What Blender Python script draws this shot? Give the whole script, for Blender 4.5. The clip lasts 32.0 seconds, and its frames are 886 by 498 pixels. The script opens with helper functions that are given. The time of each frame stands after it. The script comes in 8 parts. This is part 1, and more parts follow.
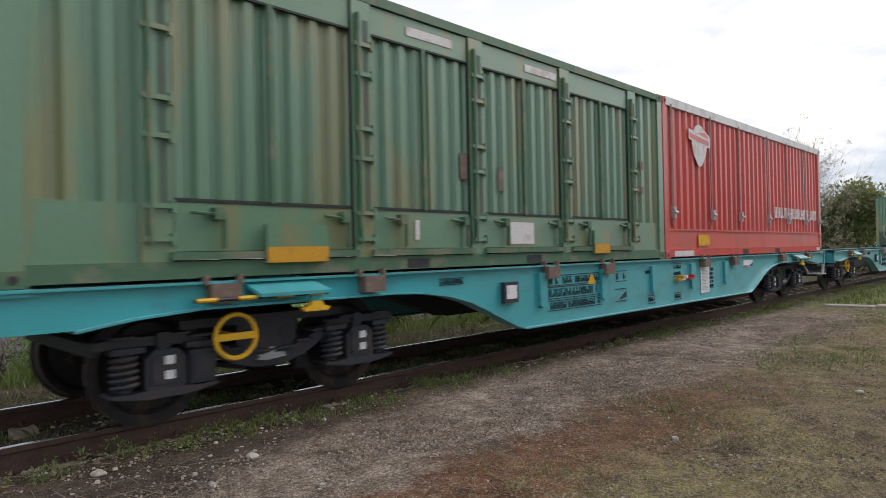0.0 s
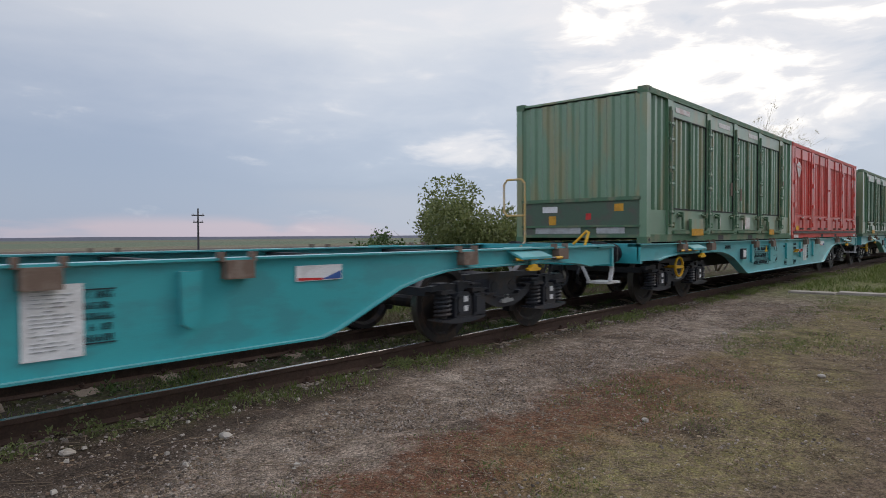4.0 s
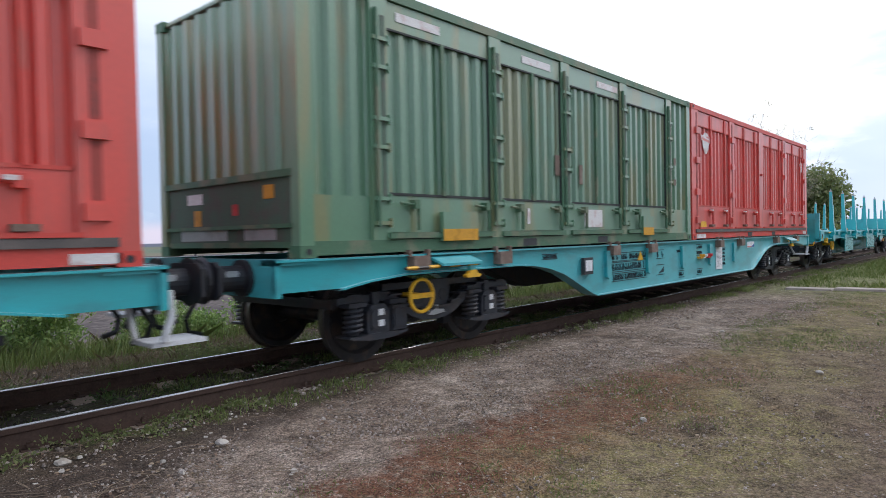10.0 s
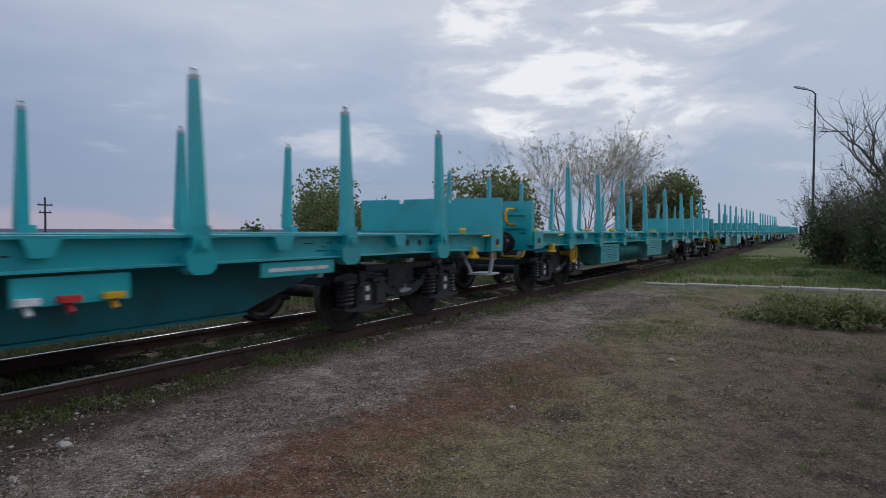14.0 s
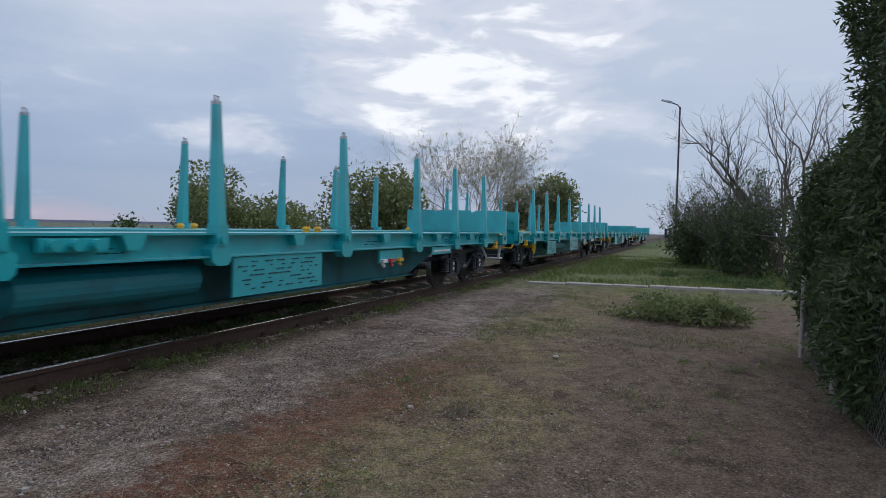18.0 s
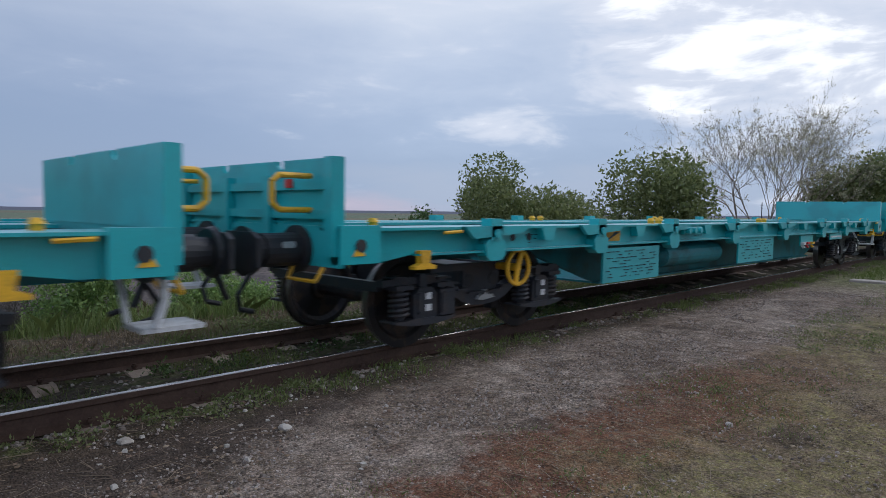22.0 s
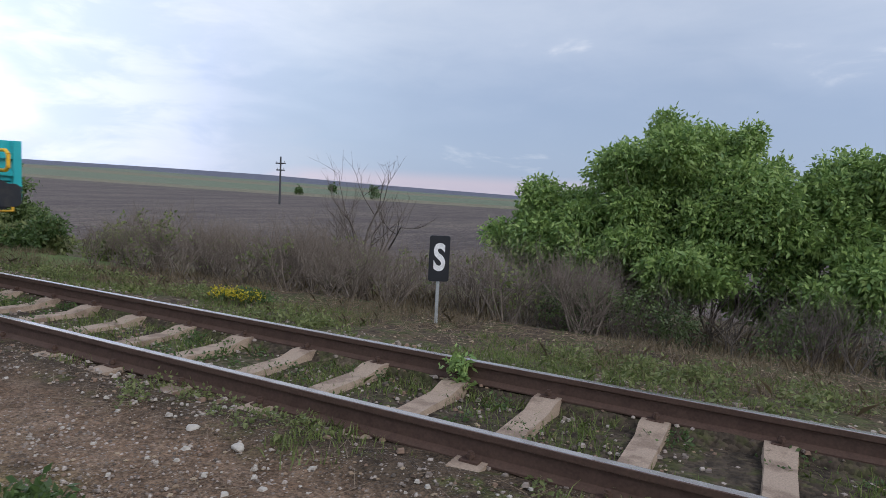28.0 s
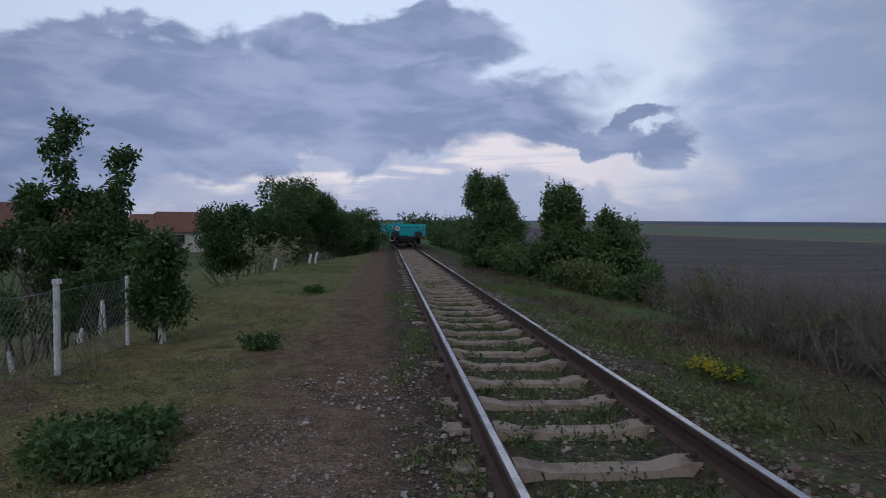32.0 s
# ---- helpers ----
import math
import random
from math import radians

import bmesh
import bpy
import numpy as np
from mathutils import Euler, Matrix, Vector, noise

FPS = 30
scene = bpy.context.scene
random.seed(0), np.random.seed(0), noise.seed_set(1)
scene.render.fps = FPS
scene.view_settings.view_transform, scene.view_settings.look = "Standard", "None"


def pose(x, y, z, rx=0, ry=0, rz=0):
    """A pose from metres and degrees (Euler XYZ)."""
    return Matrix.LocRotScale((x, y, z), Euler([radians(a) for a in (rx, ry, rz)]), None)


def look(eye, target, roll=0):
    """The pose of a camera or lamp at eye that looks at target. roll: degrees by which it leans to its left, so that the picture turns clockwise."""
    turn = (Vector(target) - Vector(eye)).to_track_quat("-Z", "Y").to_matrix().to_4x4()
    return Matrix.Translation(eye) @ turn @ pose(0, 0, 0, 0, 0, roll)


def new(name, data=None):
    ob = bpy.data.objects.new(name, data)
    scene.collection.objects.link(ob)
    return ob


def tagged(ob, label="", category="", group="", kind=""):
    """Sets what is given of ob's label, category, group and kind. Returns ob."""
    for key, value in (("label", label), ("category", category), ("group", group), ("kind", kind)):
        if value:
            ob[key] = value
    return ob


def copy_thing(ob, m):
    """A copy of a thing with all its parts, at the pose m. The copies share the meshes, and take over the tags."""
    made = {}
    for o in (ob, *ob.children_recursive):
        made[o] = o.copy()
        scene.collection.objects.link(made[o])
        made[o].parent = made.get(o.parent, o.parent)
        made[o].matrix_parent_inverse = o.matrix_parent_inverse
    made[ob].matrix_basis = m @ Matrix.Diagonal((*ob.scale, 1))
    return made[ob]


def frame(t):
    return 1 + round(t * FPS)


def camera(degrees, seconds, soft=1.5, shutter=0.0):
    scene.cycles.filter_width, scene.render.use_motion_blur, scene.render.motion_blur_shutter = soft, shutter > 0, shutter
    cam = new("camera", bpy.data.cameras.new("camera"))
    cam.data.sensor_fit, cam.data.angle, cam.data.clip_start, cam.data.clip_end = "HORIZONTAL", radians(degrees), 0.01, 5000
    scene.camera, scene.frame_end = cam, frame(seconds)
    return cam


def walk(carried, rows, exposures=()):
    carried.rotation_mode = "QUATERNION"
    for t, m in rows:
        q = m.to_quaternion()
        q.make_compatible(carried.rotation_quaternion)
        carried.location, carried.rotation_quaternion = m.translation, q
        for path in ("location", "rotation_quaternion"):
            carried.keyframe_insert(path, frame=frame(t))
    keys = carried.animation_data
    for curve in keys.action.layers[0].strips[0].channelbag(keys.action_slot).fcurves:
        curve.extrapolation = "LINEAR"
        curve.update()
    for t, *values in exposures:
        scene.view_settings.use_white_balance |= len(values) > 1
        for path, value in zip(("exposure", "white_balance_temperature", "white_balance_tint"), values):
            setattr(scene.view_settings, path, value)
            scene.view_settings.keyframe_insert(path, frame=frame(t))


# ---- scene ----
cam = camera(68.9, 32.0, soft=0.8, shutter=0.17)
# seconds, eye, yaw (to the left of +y), pitch, roll
PATH = [
    (0, -0.039, -5.583, 1.344, -45.70, 0.35, -1.22),
    (0.5, -0.035, -5.572, 1.339, -45.80, -0.33, -1.12),
    (1, -0.026, -5.571, 1.344, -46.54, -0.78, -0.55),
    (1.5, -0.014, -5.580, 1.346, -47.48, -0.68, -1.02),
    (2, -0.035, -5.568, 1.350, -48.15, -0.75, -0.27),
    (2.5, -0.033, -5.569, 1.350, -48.23, -0.70, -0.44),
    (4.5, -0.062, -5.546, 1.345, -47.83, -1.67, -0.19),
    (5, -0.053, -5.555, 1.338, -47.14, -2.00, -0.30),
    (5.5, -0.047, -5.550, 1.335, -47.25, -2.28, -0.29),
    (6, -0.047, -5.544, 1.338, -47.76, -2.31, -0.36),
    (6.5, -0.040, -5.541, 1.343, -47.93, -2.24, -0.18),
    (7, -0.049, -5.554, 1.335, -47.81, -2.19, -0.40),
    (7.5, -0.032, -5.561, 1.334, -47.62, -2.32, -0.68),
    (8, -0.032, -5.556, 1.334, -47.72, -2.06, -0.77),
    (8.5, -0.020, -5.566, 1.347, -48.11, -1.92, -1.09),
    (9, -0.013, -5.564, 1.346, -48.21, -1.76, -1.31),
    (9.5, -0.024, -5.555, 1.346, -48.52, -1.32, -1.41),
    (10, -0.031, -5.555, 1.348, -48.31, -1.16, -1.14),
    (10.5, -0.032, -5.567, 1.346, -48.27, -1.04, -1.20),
    (11, -0.033, -5.569, 1.338, -48.55, -1.00, -1.15),
    (11.5, -0.033, -5.563, 1.341, -48.59, -1.13, -1.06),
    (12, -0.035, -5.563, 1.340, -48.83, -1.29, -0.95),
    (12.5, -0.024, -5.565, 1.335, -48.92, -1.31, -1.10),
    (13, 0.006, -5.562, 1.330, -50.62, -1.28, -0.94),
    (13.5, 0.022, -5.554, 1.312, -54.57, -1.78, -0.27),
    (14, 0.052, -5.532, 1.313, -58.91, -1.80, 0.30),
    (14.5, 0.090, -5.541, 1.309, -62.39, -1.28, 0.12),
    (15, 0.067, -5.526, 1.311, -67.50, -1.03, -0.16),
    (15.5, 0.046, -5.544, 1.327, -71.10, -1.05, -0.48),
    (17.5, -0.079, -5.488, 1.362, -71.60, -1.49, 1.04),
    (18, -0.082, -5.470, 1.368, -68.98, -1.96, 1.37),
    (18.5, -0.076, -5.459, 1.358, -68.57, -1.72, 1.30),
    (19, -0.060, -5.443, 1.358, -67.49, -1.89, 1.11),
    (19.5, -0.162, -5.327, 1.402, -61.64, -2.70, 1.63),
    (20, -0.116, -5.244, 1.387, -56.17, -2.64, 1.92),
    (20.5, -0.099, -5.124, 1.404, -49.97, -2.68, -0.27),
    (21, -0.108, -5.082, 1.441, -47.50, -3.45, 0.50),
    (21.5, -0.096, -5.115, 1.432, -46.66, -3.15, 0.39),
    (22, -0.014, -5.107, 1.414, -45.27, -3.47, 0.79),
    (22.5, -0.010, -5.133, 1.397, -44.36, -3.32, 0.48),
    (23, -0.023, -5.082, 1.398, -48.66, -3.79, 1.42),
    (23.5, -0.052, -4.947, 1.437, -52.26, -3.85, 0.62),
    (24, -0.096, -4.883, 1.476, -53.49, -3.89, 2.56),
    (24.5, -0.104, -4.832, 1.460, -54.26, -3.54, 3.24),
    (26.5, -0.001, -4.394, 1.338, -15.80, -2.57, 4.25),
    (26.6, -0.185, -4.275, 1.319, -11.54, -3.05, 4.63),
    (27, -0.551, -4.134, 1.367, 5.17, -4.23, 4.31),
    (27.3, -0.510, -3.812, 1.358, 16.17, -3.84, 1.95),
    (27.5, -0.538, -3.725, 1.357, 22.49, -3.93, 1.23),
    (28, -0.249, -3.445, 1.409, 28.03, -5.07, 2.89),
    (28.5, -0.113, -2.923, 1.427, 27.28, -5.79, 2.75),
    (29, 0.204, -2.703, 1.454, 29.88, -5.69, 1.55),
    (29.5, 0.020, -2.380, 1.420, 46.90, -5.40, 0.60),
    (29.6, -0.088, -2.293, 1.393, 50.06, -4.94, 0.65),
    (30, -0.130, -2.200, 1.440, 55.30, -3.10, 2.10),
    (30.5, -0.172, -1.711, 1.402, 67.55, -2.17, 2.69),
    (31, -0.322, -1.382, 1.383, 76.31, -1.81, 0.99),
    (31.5, -0.147, -1.067, 1.423, 87.28, -0.79, 2.88),
    (32, -0.072, -0.718, 1.369, 85.11, -1.68, 0.42),
]


def aim(x, y, z, yaw, pitch, roll):
    c = math.cos(radians(pitch))
    ahead = Vector((-math.sin(radians(yaw)) * c, math.cos(radians(yaw)) * c, math.sin(radians(pitch))))
    return look((x, y, z), Vector((x, y, z)) + 5 * ahead, roll)


walk(cam, [(t, aim(*p)) for t, *p in PATH],
     exposures=[(0.0, 0.68, 6950, 10), (1.3, 0.72, 6950, 10), (1.9, 0.25, 6700, 10), (2.5, 0.2, 6700, 10), (4.5, 0.5, 6800, 10), (5.2, 0.92, 6750, 10), (8.3, 1.0, 6600, 10),
                (9.0, 0.8, 6350, 10), (10.0, 0.92, 6300, 10), (11.0, 0.76, 6300, 10), (12.0, 0.57, 6300, 10), (12.6, -0.2, 6100, 10), (15.5, 0.04, 6100, 10), (18.0, 0.08, 6050, 10),
                (20.0, 0.06, 5950, 10), (21.0, 0.17, 6000, 10), (24.5, 0.22, 6000, 10), (26.5, 0.5, 6600, 10), (27.1, 0.72, 6550, 10), (28.0, 0.52, 6300, 10),
                (28.4, 0.55, 6400, 10), (29.2, 0.72, 6400, 10), (30.0, -0.3, 6150, 10), (31.0, -0.5, 5800, 10), (32.0, -0.8, 5600, 10)])

# ---- world and sun: a high overcast towards dusk ----
world = bpy.data.worlds.new("sky")
scene.world = world
world.use_nodes = True
wn, wl = world.node_tree.nodes, world.node_tree.links
wn.clear()


def wnode(kind, **values):
    n = wn.new(kind)
    for key, value in values.items():
        n.inputs[key].default_value = value
    return n


w_out, w_bg = wn.new("ShaderNodeOutputWorld"), wn.new("ShaderNodeBackground")
w_sky = wn.new("ShaderNodeTexSky")
w_sky.sky_type, w_sky.sun_disc, w_sky.sun_elevation, w_sky.sun_rotation = "NISHITA", False, radians(35), radians(160)
w_geo = wn.new("ShaderNodeTexCoord")
w_sep = wn.new("ShaderNodeSeparateXYZ")
wl.new(w_geo.outputs["Generated"], w_sep.inputs[0])
# the cloud layer: direction laid on a flat sheet overhead
w_h = wn.new("ShaderNodeMath"); w_h.operation = "MAXIMUM"; w_h.inputs[1].default_value = 0.0
wl.new(w_sep.outputs[2], w_h.inputs[0])
w_add = wn.new("ShaderNodeMath"); w_add.operation = "ADD"; w_add.inputs[1].default_value = 0.16
wl.new(w_h.outputs[0], w_add.inputs[0])
w_dx = wn.new("ShaderNodeMath"); w_dx.operation = "DIVIDE"
w_dy = wn.new("ShaderNodeMath"); w_dy.operation = "DIVIDE"
wl.new(w_sep.outputs[0], w_dx.inputs[0]); wl.new(w_add.outputs[0], w_dx.inputs[1])
wl.new(w_sep.outputs[1], w_dy.inputs[0]); wl.new(w_add.outputs[0], w_dy.inputs[1])
w_com = wn.new("ShaderNodeCombineXYZ")
wl.new(w_dx.outputs[0], w_com.inputs[0]); wl.new(w_dy.outputs[0], w_com.inputs[1])
w_big = wnode("ShaderNodeTexNoise", Scale=0.62, Detail=7.0, Roughness=0.5, Distortion=0.5)
w_small = wnode("ShaderNodeTexNoise", Scale=3.0, Detail=7.0, Roughness=0.58, Distortion=0.3)
wl.new(w_com.outputs[0], w_big.inputs["Vector"]); wl.new(w_com.outputs[0], w_small.inputs["Vector"])
w_mixn = wn.new("ShaderNodeMath"); w_mixn.operation = "MULTIPLY_ADD"; w_mixn.inputs[1].default_value = 0.38
wl.new(w_small.outputs[0], w_mixn.inputs[0])
w_half = wn.new("ShaderNodeMath"); w_half.operation = "MULTIPLY"; w_half.inputs[1].default_value = 0.62
wl.new(w_big.outputs[0], w_half.inputs[0]); wl.new(w_half.outputs[0], w_mixn.inputs[2])
# the cloud thins and brightens broadly round the hidden low sun, down the line
w_dot = wn.new("ShaderNodeVectorMath"); w_dot.operation = "DOT_PRODUCT"
w_dot.inputs[1].default_value = Vector((0.90, 0.10, 0.42)).normalized()
wl.new(w_geo.outputs["Generated"], w_dot.inputs[0])
w_near = wn.new("ShaderNodeMapRange"); w_near.interpolation_type = "SMOOTHSTEP"
w_near.inputs["From Min"].default_value, w_near.inputs["From Max"].default_value = 0.62, 1.0
w_near.inputs["To Max"].default_value = 0.17
wl.new(w_dot.outputs["Value"], w_near.inputs["Value"])
# the far side of the sky is broken into heavy banks with gaps
w_bank = wn.new("ShaderNodeMapRange"); w_bank.interpolation_type = "SMOOTHSTEP"
w_bank.inputs["From Min"].default_value, w_bank.inputs["From Max"].default_value = -0.80, -0.97
w_bank.inputs["To Min"].default_value, w_bank.inputs["To Max"].default_value = 0.55, 2.4
wl.new(w_sep.outputs[0], w_bank.inputs["Value"])
w_mid = wn.new("ShaderNodeMath"); w_mid.operation = "SUBTRACT"; w_mid.inputs[1].default_value = 0.5
wl.new(w_mixn.outputs[0], w_mid.inputs[0])
w_gain = wn.new("ShaderNodeMath"); w_gain.operation = "MULTIPLY"
wl.new(w_mid.outputs[0], w_gain.inputs[0]); wl.new(w_bank.outputs[0], w_gain.inputs[1])
w_back = wn.new("ShaderNodeMath"); w_back.operation = "ADD"; w_back.inputs[1].default_value = 0.5
wl.new(w_gain.outputs[0], w_back.inputs[0])
w_thin = wn.new("ShaderNodeMath"); w_thin.operation = "ADD"
wl.new(w_back.outputs[0], w_thin.inputs[0]); wl.new(w_near.outputs[0], w_thin.inputs[1])
w_ramp = wn.new("ShaderNodeValToRGB")
e = w_ramp.color_ramp.elements
e[0].position, e[0].color = 0.22, (0.25, 0.30, 0.47, 1)
e[1].position, e[1].color = 0.72, (1.12, 1.09, 1.07, 1)
for p_, c_ in ((0.36, (0.32, 0.37, 0.56, 1)), (0.46, (0.47, 0.54, 0.74, 1)), (0.53, (0.66, 0.72, 0.88, 1)), (0.60, (0.95, 0.96, 1.02, 1))):
    k = w_ramp.color_ramp.elements.new(p_)
    k.color = c_
wl.new(w_thin.outputs[0], w_ramp.inputs[0])

def wm(op, a, b=0.0, c=0.0):
    """One step of arithmetic on sockets or numbers."""
    q = wn.new("ShaderNodeMath"); q.operation = op
    for i, v in enumerate((a, b, c)):
        if isinstance(v, (int, float)):
            q.inputs[i].default_value = v
        else:
            wl.new(v, q.inputs[i])
    return q.outputs[0]


def wstep(v, lo, hi, top=1.0):
    q = wn.new("ShaderNodeMapRange"); q.interpolation_type = "SMOOTHSTEP"
    q.inputs["From Min"].default_value, q.inputs["From Max"].default_value, q.inputs["To Max"].default_value = lo, hi, top
    wl.new(v, q.inputs["Value"])
    return q.outputs[0]


def wmix(f, a, b):
    q = wn.new("ShaderNodeMix"); q.data_type = "RGBA"
    for i, v in ((0, f), (6, a), (7, b)):
        if isinstance(v, tuple):
            q.inputs[i].default_value = (*v, 1)
        elif isinstance(v, (int, float)):
            q.inputs[i].default_value = v
        else:
            wl.new(v, q.inputs[i])
    return q.outputs[2]


def wstreak(flat, scale, detail, rough, offset):
    """Cloud noise drawn out along the horizon."""
    mp = wn.new("ShaderNodeMapping")
    mp.inputs["Scale"].default_value, mp.inputs["Location"].default_value = (1, 1, flat), (offset, offset, offset)
    wl.new(w_geo.outputs["Generated"], mp.inputs[0])
    q = wnode("ShaderNodeTexNoise", Scale=scale, Detail=detail, Roughness=rough, Distortion=0.35)
    wl.new(mp.outputs[0], q.inputs["Vector"])
    return q.outputs[0]


def wtone(v, stops):
    q = wn.new("ShaderNodeValToRGB")
    el = q.color_ramp.elements
    el[0].position, el[0].color = stops[0][0], (*stops[0][1], 1)
    el[1].position, el[1].color = stops[-1][0], (*stops[-1][1], 1)
    for p_, c_ in stops[1:-1]:
        el.new(p_).color = (*c_, 1)
    wl.new(v, q.inputs[0])
    return q.outputs[0]


X_, Y_, Z_ = w_sep.outputs
long_ = wstreak(4.0, 2.3, 7.0, 0.52, 3.0)
fine_ = wstreak(3.2, 7.0, 7.0, 0.56, 11.0)
# low sky down the line and across it: blue-grey below, paler and drawn into streaks above
lift_ = wm("MULTIPLY_ADD", wm("SUBTRACT", long_, 0.5), 0.24, wm("MULTIPLY_ADD", wm("SUBTRACT", fine_, 0.5), 0.15, Z_))
even_ = wtone(lift_, ((0.0, (0.50, 0.57, 0.71)), (0.05, (0.46, 0.55, 0.71)), (0.13, (0.52, 0.61, 0.77)), (0.21, (0.66, 0.73, 0.86)), (0.32, (0.83, 0.87, 0.95)), (0.45, (0.78, 0.83, 0.94))))
even_ = wmix(wstep(wm("MULTIPLY_ADD", Y_, -1.0, wm("MULTIPLY", long_, 0.5)), -0.25, 0.35, 0.65), even_, (0.68, 0.74, 0.85))
even_ = wmix(wm("MULTIPLY", wstep(Y_, 0.70, 0.95, 0.95), wstep(Z_, 0.50, 0.12)), even_, wmix(wstep(lift_, 0.08, 0.40), (0.38, 0.47, 0.65), (0.58, 0.65, 0.80)))
# the thin place that the hidden sun shines through, with torn bright edges
near_ = wn.new("ShaderNodeVectorMath"); near_.operation = "DOT_PRODUCT"
near_.inputs[1].default_value = Vector((0.895, 0.325, 0.305)).normalized()
wl.new(w_geo.outputs["Generated"], near_.inputs[0])
round_ = wm("ADD", wstep(near_.outputs["Value"], 0.955, 0.998, 0.255), wstep(near_.outputs["Value"], 0.72, 0.99, 0.085))
torn_ = wm("ADD", wm("MULTIPLY_ADD", long_, 0.35, wm("MULTIPLY", fine_, 0.85)), round_)
even_ = wmix(wstep(torn_, 0.70, 0.90, 0.8), even_, (0.91, 0.92, 0.98))
even_ = wmix(wstep(torn_, 0.88, 1.0), even_, (1.30, 1.27, 1.24))
# a rose line under the cloud, over the far field
rose_ = wm("MULTIPLY", wstep(Z_, 0.034, 0.012, 0.6), wm("MULTIPLY", wstep(X_, 0.86, 0.66), wstep(long_, 0.40, 0.52)))
even_ = wmix(rose_, even_, (0.74, 0.60, 0.68))
# up the line: heavy slate banks, a bright gap beside them, cream streaks below
ahead_ = wm("MAXIMUM", wm("MULTIPLY", X_, -1.0), 0.12)
wx = wm("MULTIPLY", wm("SUBTRACT", wstreak(2.5, 3.2, 7.0, 0.5, 21.0), 0.5), 0.55)
wz = wm("MULTIPLY", wm("SUBTRACT", wstreak(1.6, 6.5, 7.0, 0.55, 31.0), 0.5), 0.22)
U_, V_ = wm("ADD", wm("DIVIDE", Y_, ahead_), wx), wm("ADD", wm("DIVIDE", Z_, ahead_), wz)


def cloud_bank(u, v, wide, high, soft):
    a = wm("POWER", wm("ABSOLUTE", wm("DIVIDE", wm("SUBTRACT", U_, u), wide)), 2.6)
    b = wm("POWER", wm("ABSOLUTE", wm("DIVIDE", wm("SUBTRACT", V_, v), high)), 2.2)
    return wstep(wm("ADD", a, b), 1.0 + soft, 1.0 - soft)


broken_ = wtone(V_, ((0.0, (0.52, 0.55, 0.70)), (0.06, (0.66, 0.65, 0.76)), (0.14, (0.84, 0.85, 0.94)), (0.30, (1.06, 1.12, 1.22))))
cream_ = wm("MULTIPLY", wm("MULTIPLY", wstep(V_, 0.045, 0.075), wstep(V_, 0.17, 0.11)), wm("MULTIPLY", wstep(U_, -0.42, -0.15), wstep(U_, 0.55, 0.25)))
broken_ = wmix(wm("MULTIPLY", cream_, wstep(wstreak(9.0, 4.5, 6.0, 0.55, 41.0), 0.40, 0.58)), broken_, (1.22, 1.04, 0.97))
gap_ = wm("MULTIPLY", wstep(wm("ABSOLUTE", wm("SUBTRACT", U_, 0.39)), 0.11, 0.03), wstep(V_, 0.10, 0.2))
broken_ = wmix(gap_, broken_, (1.12, 1.15, 1.20))
side_ = cloud_bank(1.18, 0.20, 0.73, 0.40, 0.3)
broken_ = wmix(wm("MULTIPLY", side_, 0.85), broken_, wmix(wstep(fine_, 0.42, 0.66, 0.7), (0.50, 0.58, 0.80), (0.76, 0.78, 0.94)))
slate_ = wmix(wstep(fine_, 0.38, 0.66, 0.8), (0.32, 0.37, 0.54), (0.55, 0.59, 0.76))
for bank_ in ((-0.34, 0.188, 0.66, 0.105, 0.25), (0.30, 0.150, 0.15, 0.026, 0.4), (0.02, 0.30, 0.12, 0.045, 0.5), (-0.80, 0.12, 0.5, 0.12, 0.3)):
    broken_ = wmix(wm("MULTIPLY", cloud_bank(*bank_), 0.93), broken_, slate_)
low_ = wmix(wstep(X_, -0.62, -0.84), even_, broken_)
w_low = wmix(wstep(Z_, 0.62, 0.42), w_ramp.outputs[0], low_)
# the cover is thickest across the line, thinner both ways along it
w_half2 = wn.new("ShaderNodeMath"); w_half2.operation = "MULTIPLY_ADD"; w_half2.inputs[1].default_value = w_half2.inputs[2].default_value = 0.5
wl.new(w_sep.outputs[0], w_half2.inputs[0])
w_up = wn.new("ShaderNodeValToRGB")
u = w_up.color_ramp.elements
u[0].position, u[0].color = 0.0, (0.90, 0.90, 0.90, 1)
u[1].position, u[1].color = 1.0, (0.53, 0.53, 0.53, 1)
for p_, v_ in ((0.05, 0.80), (0.14, 0.55), (0.24, 0.47), (0.45, 0.44), (0.72, 0.51), (0.86, 0.53)):
    u.new(p_).color = (v_, v_, v_, 1)
wl.new(w_half2.outputs[0], w_up.inputs[0])
w_gain2 = wn.new("ShaderNodeMath"); w_gain2.operation = "MULTIPLY"; w_gain2.inputs[1].default_value = 1.5
wl.new(w_up.outputs[0], w_gain2.inputs[0])
w_lit = wn.new("ShaderNodeVectorMath"); w_lit.operation = "SCALE"
wl.new(w_low, w_lit.inputs[0]); wl.new(w_gain2.outputs[0], w_lit.inputs["Scale"])
w_mul = wn.new("ShaderNodeMix"); w_mul.data_type = "RGBA"; w_mul.inputs[0].default_value = 0.93
w_str = wn.new("ShaderNodeVectorMath"); w_str.operation = "SCALE"; w_str.inputs["Scale"].default_value = 0.10
wl.new(w_sky.outputs[0], w_str.inputs[0])
wl.new(w_str.outputs[0], w_mul.inputs[6]); wl.new(w_lit.outputs[0], w_mul.inputs[7])
wl.new(w_mul.outputs[2], w_bg.inputs[0])
w_bg.inputs[1].default_value = 0.95
wl.new(w_bg.outputs[0], w_out.inputs[0])

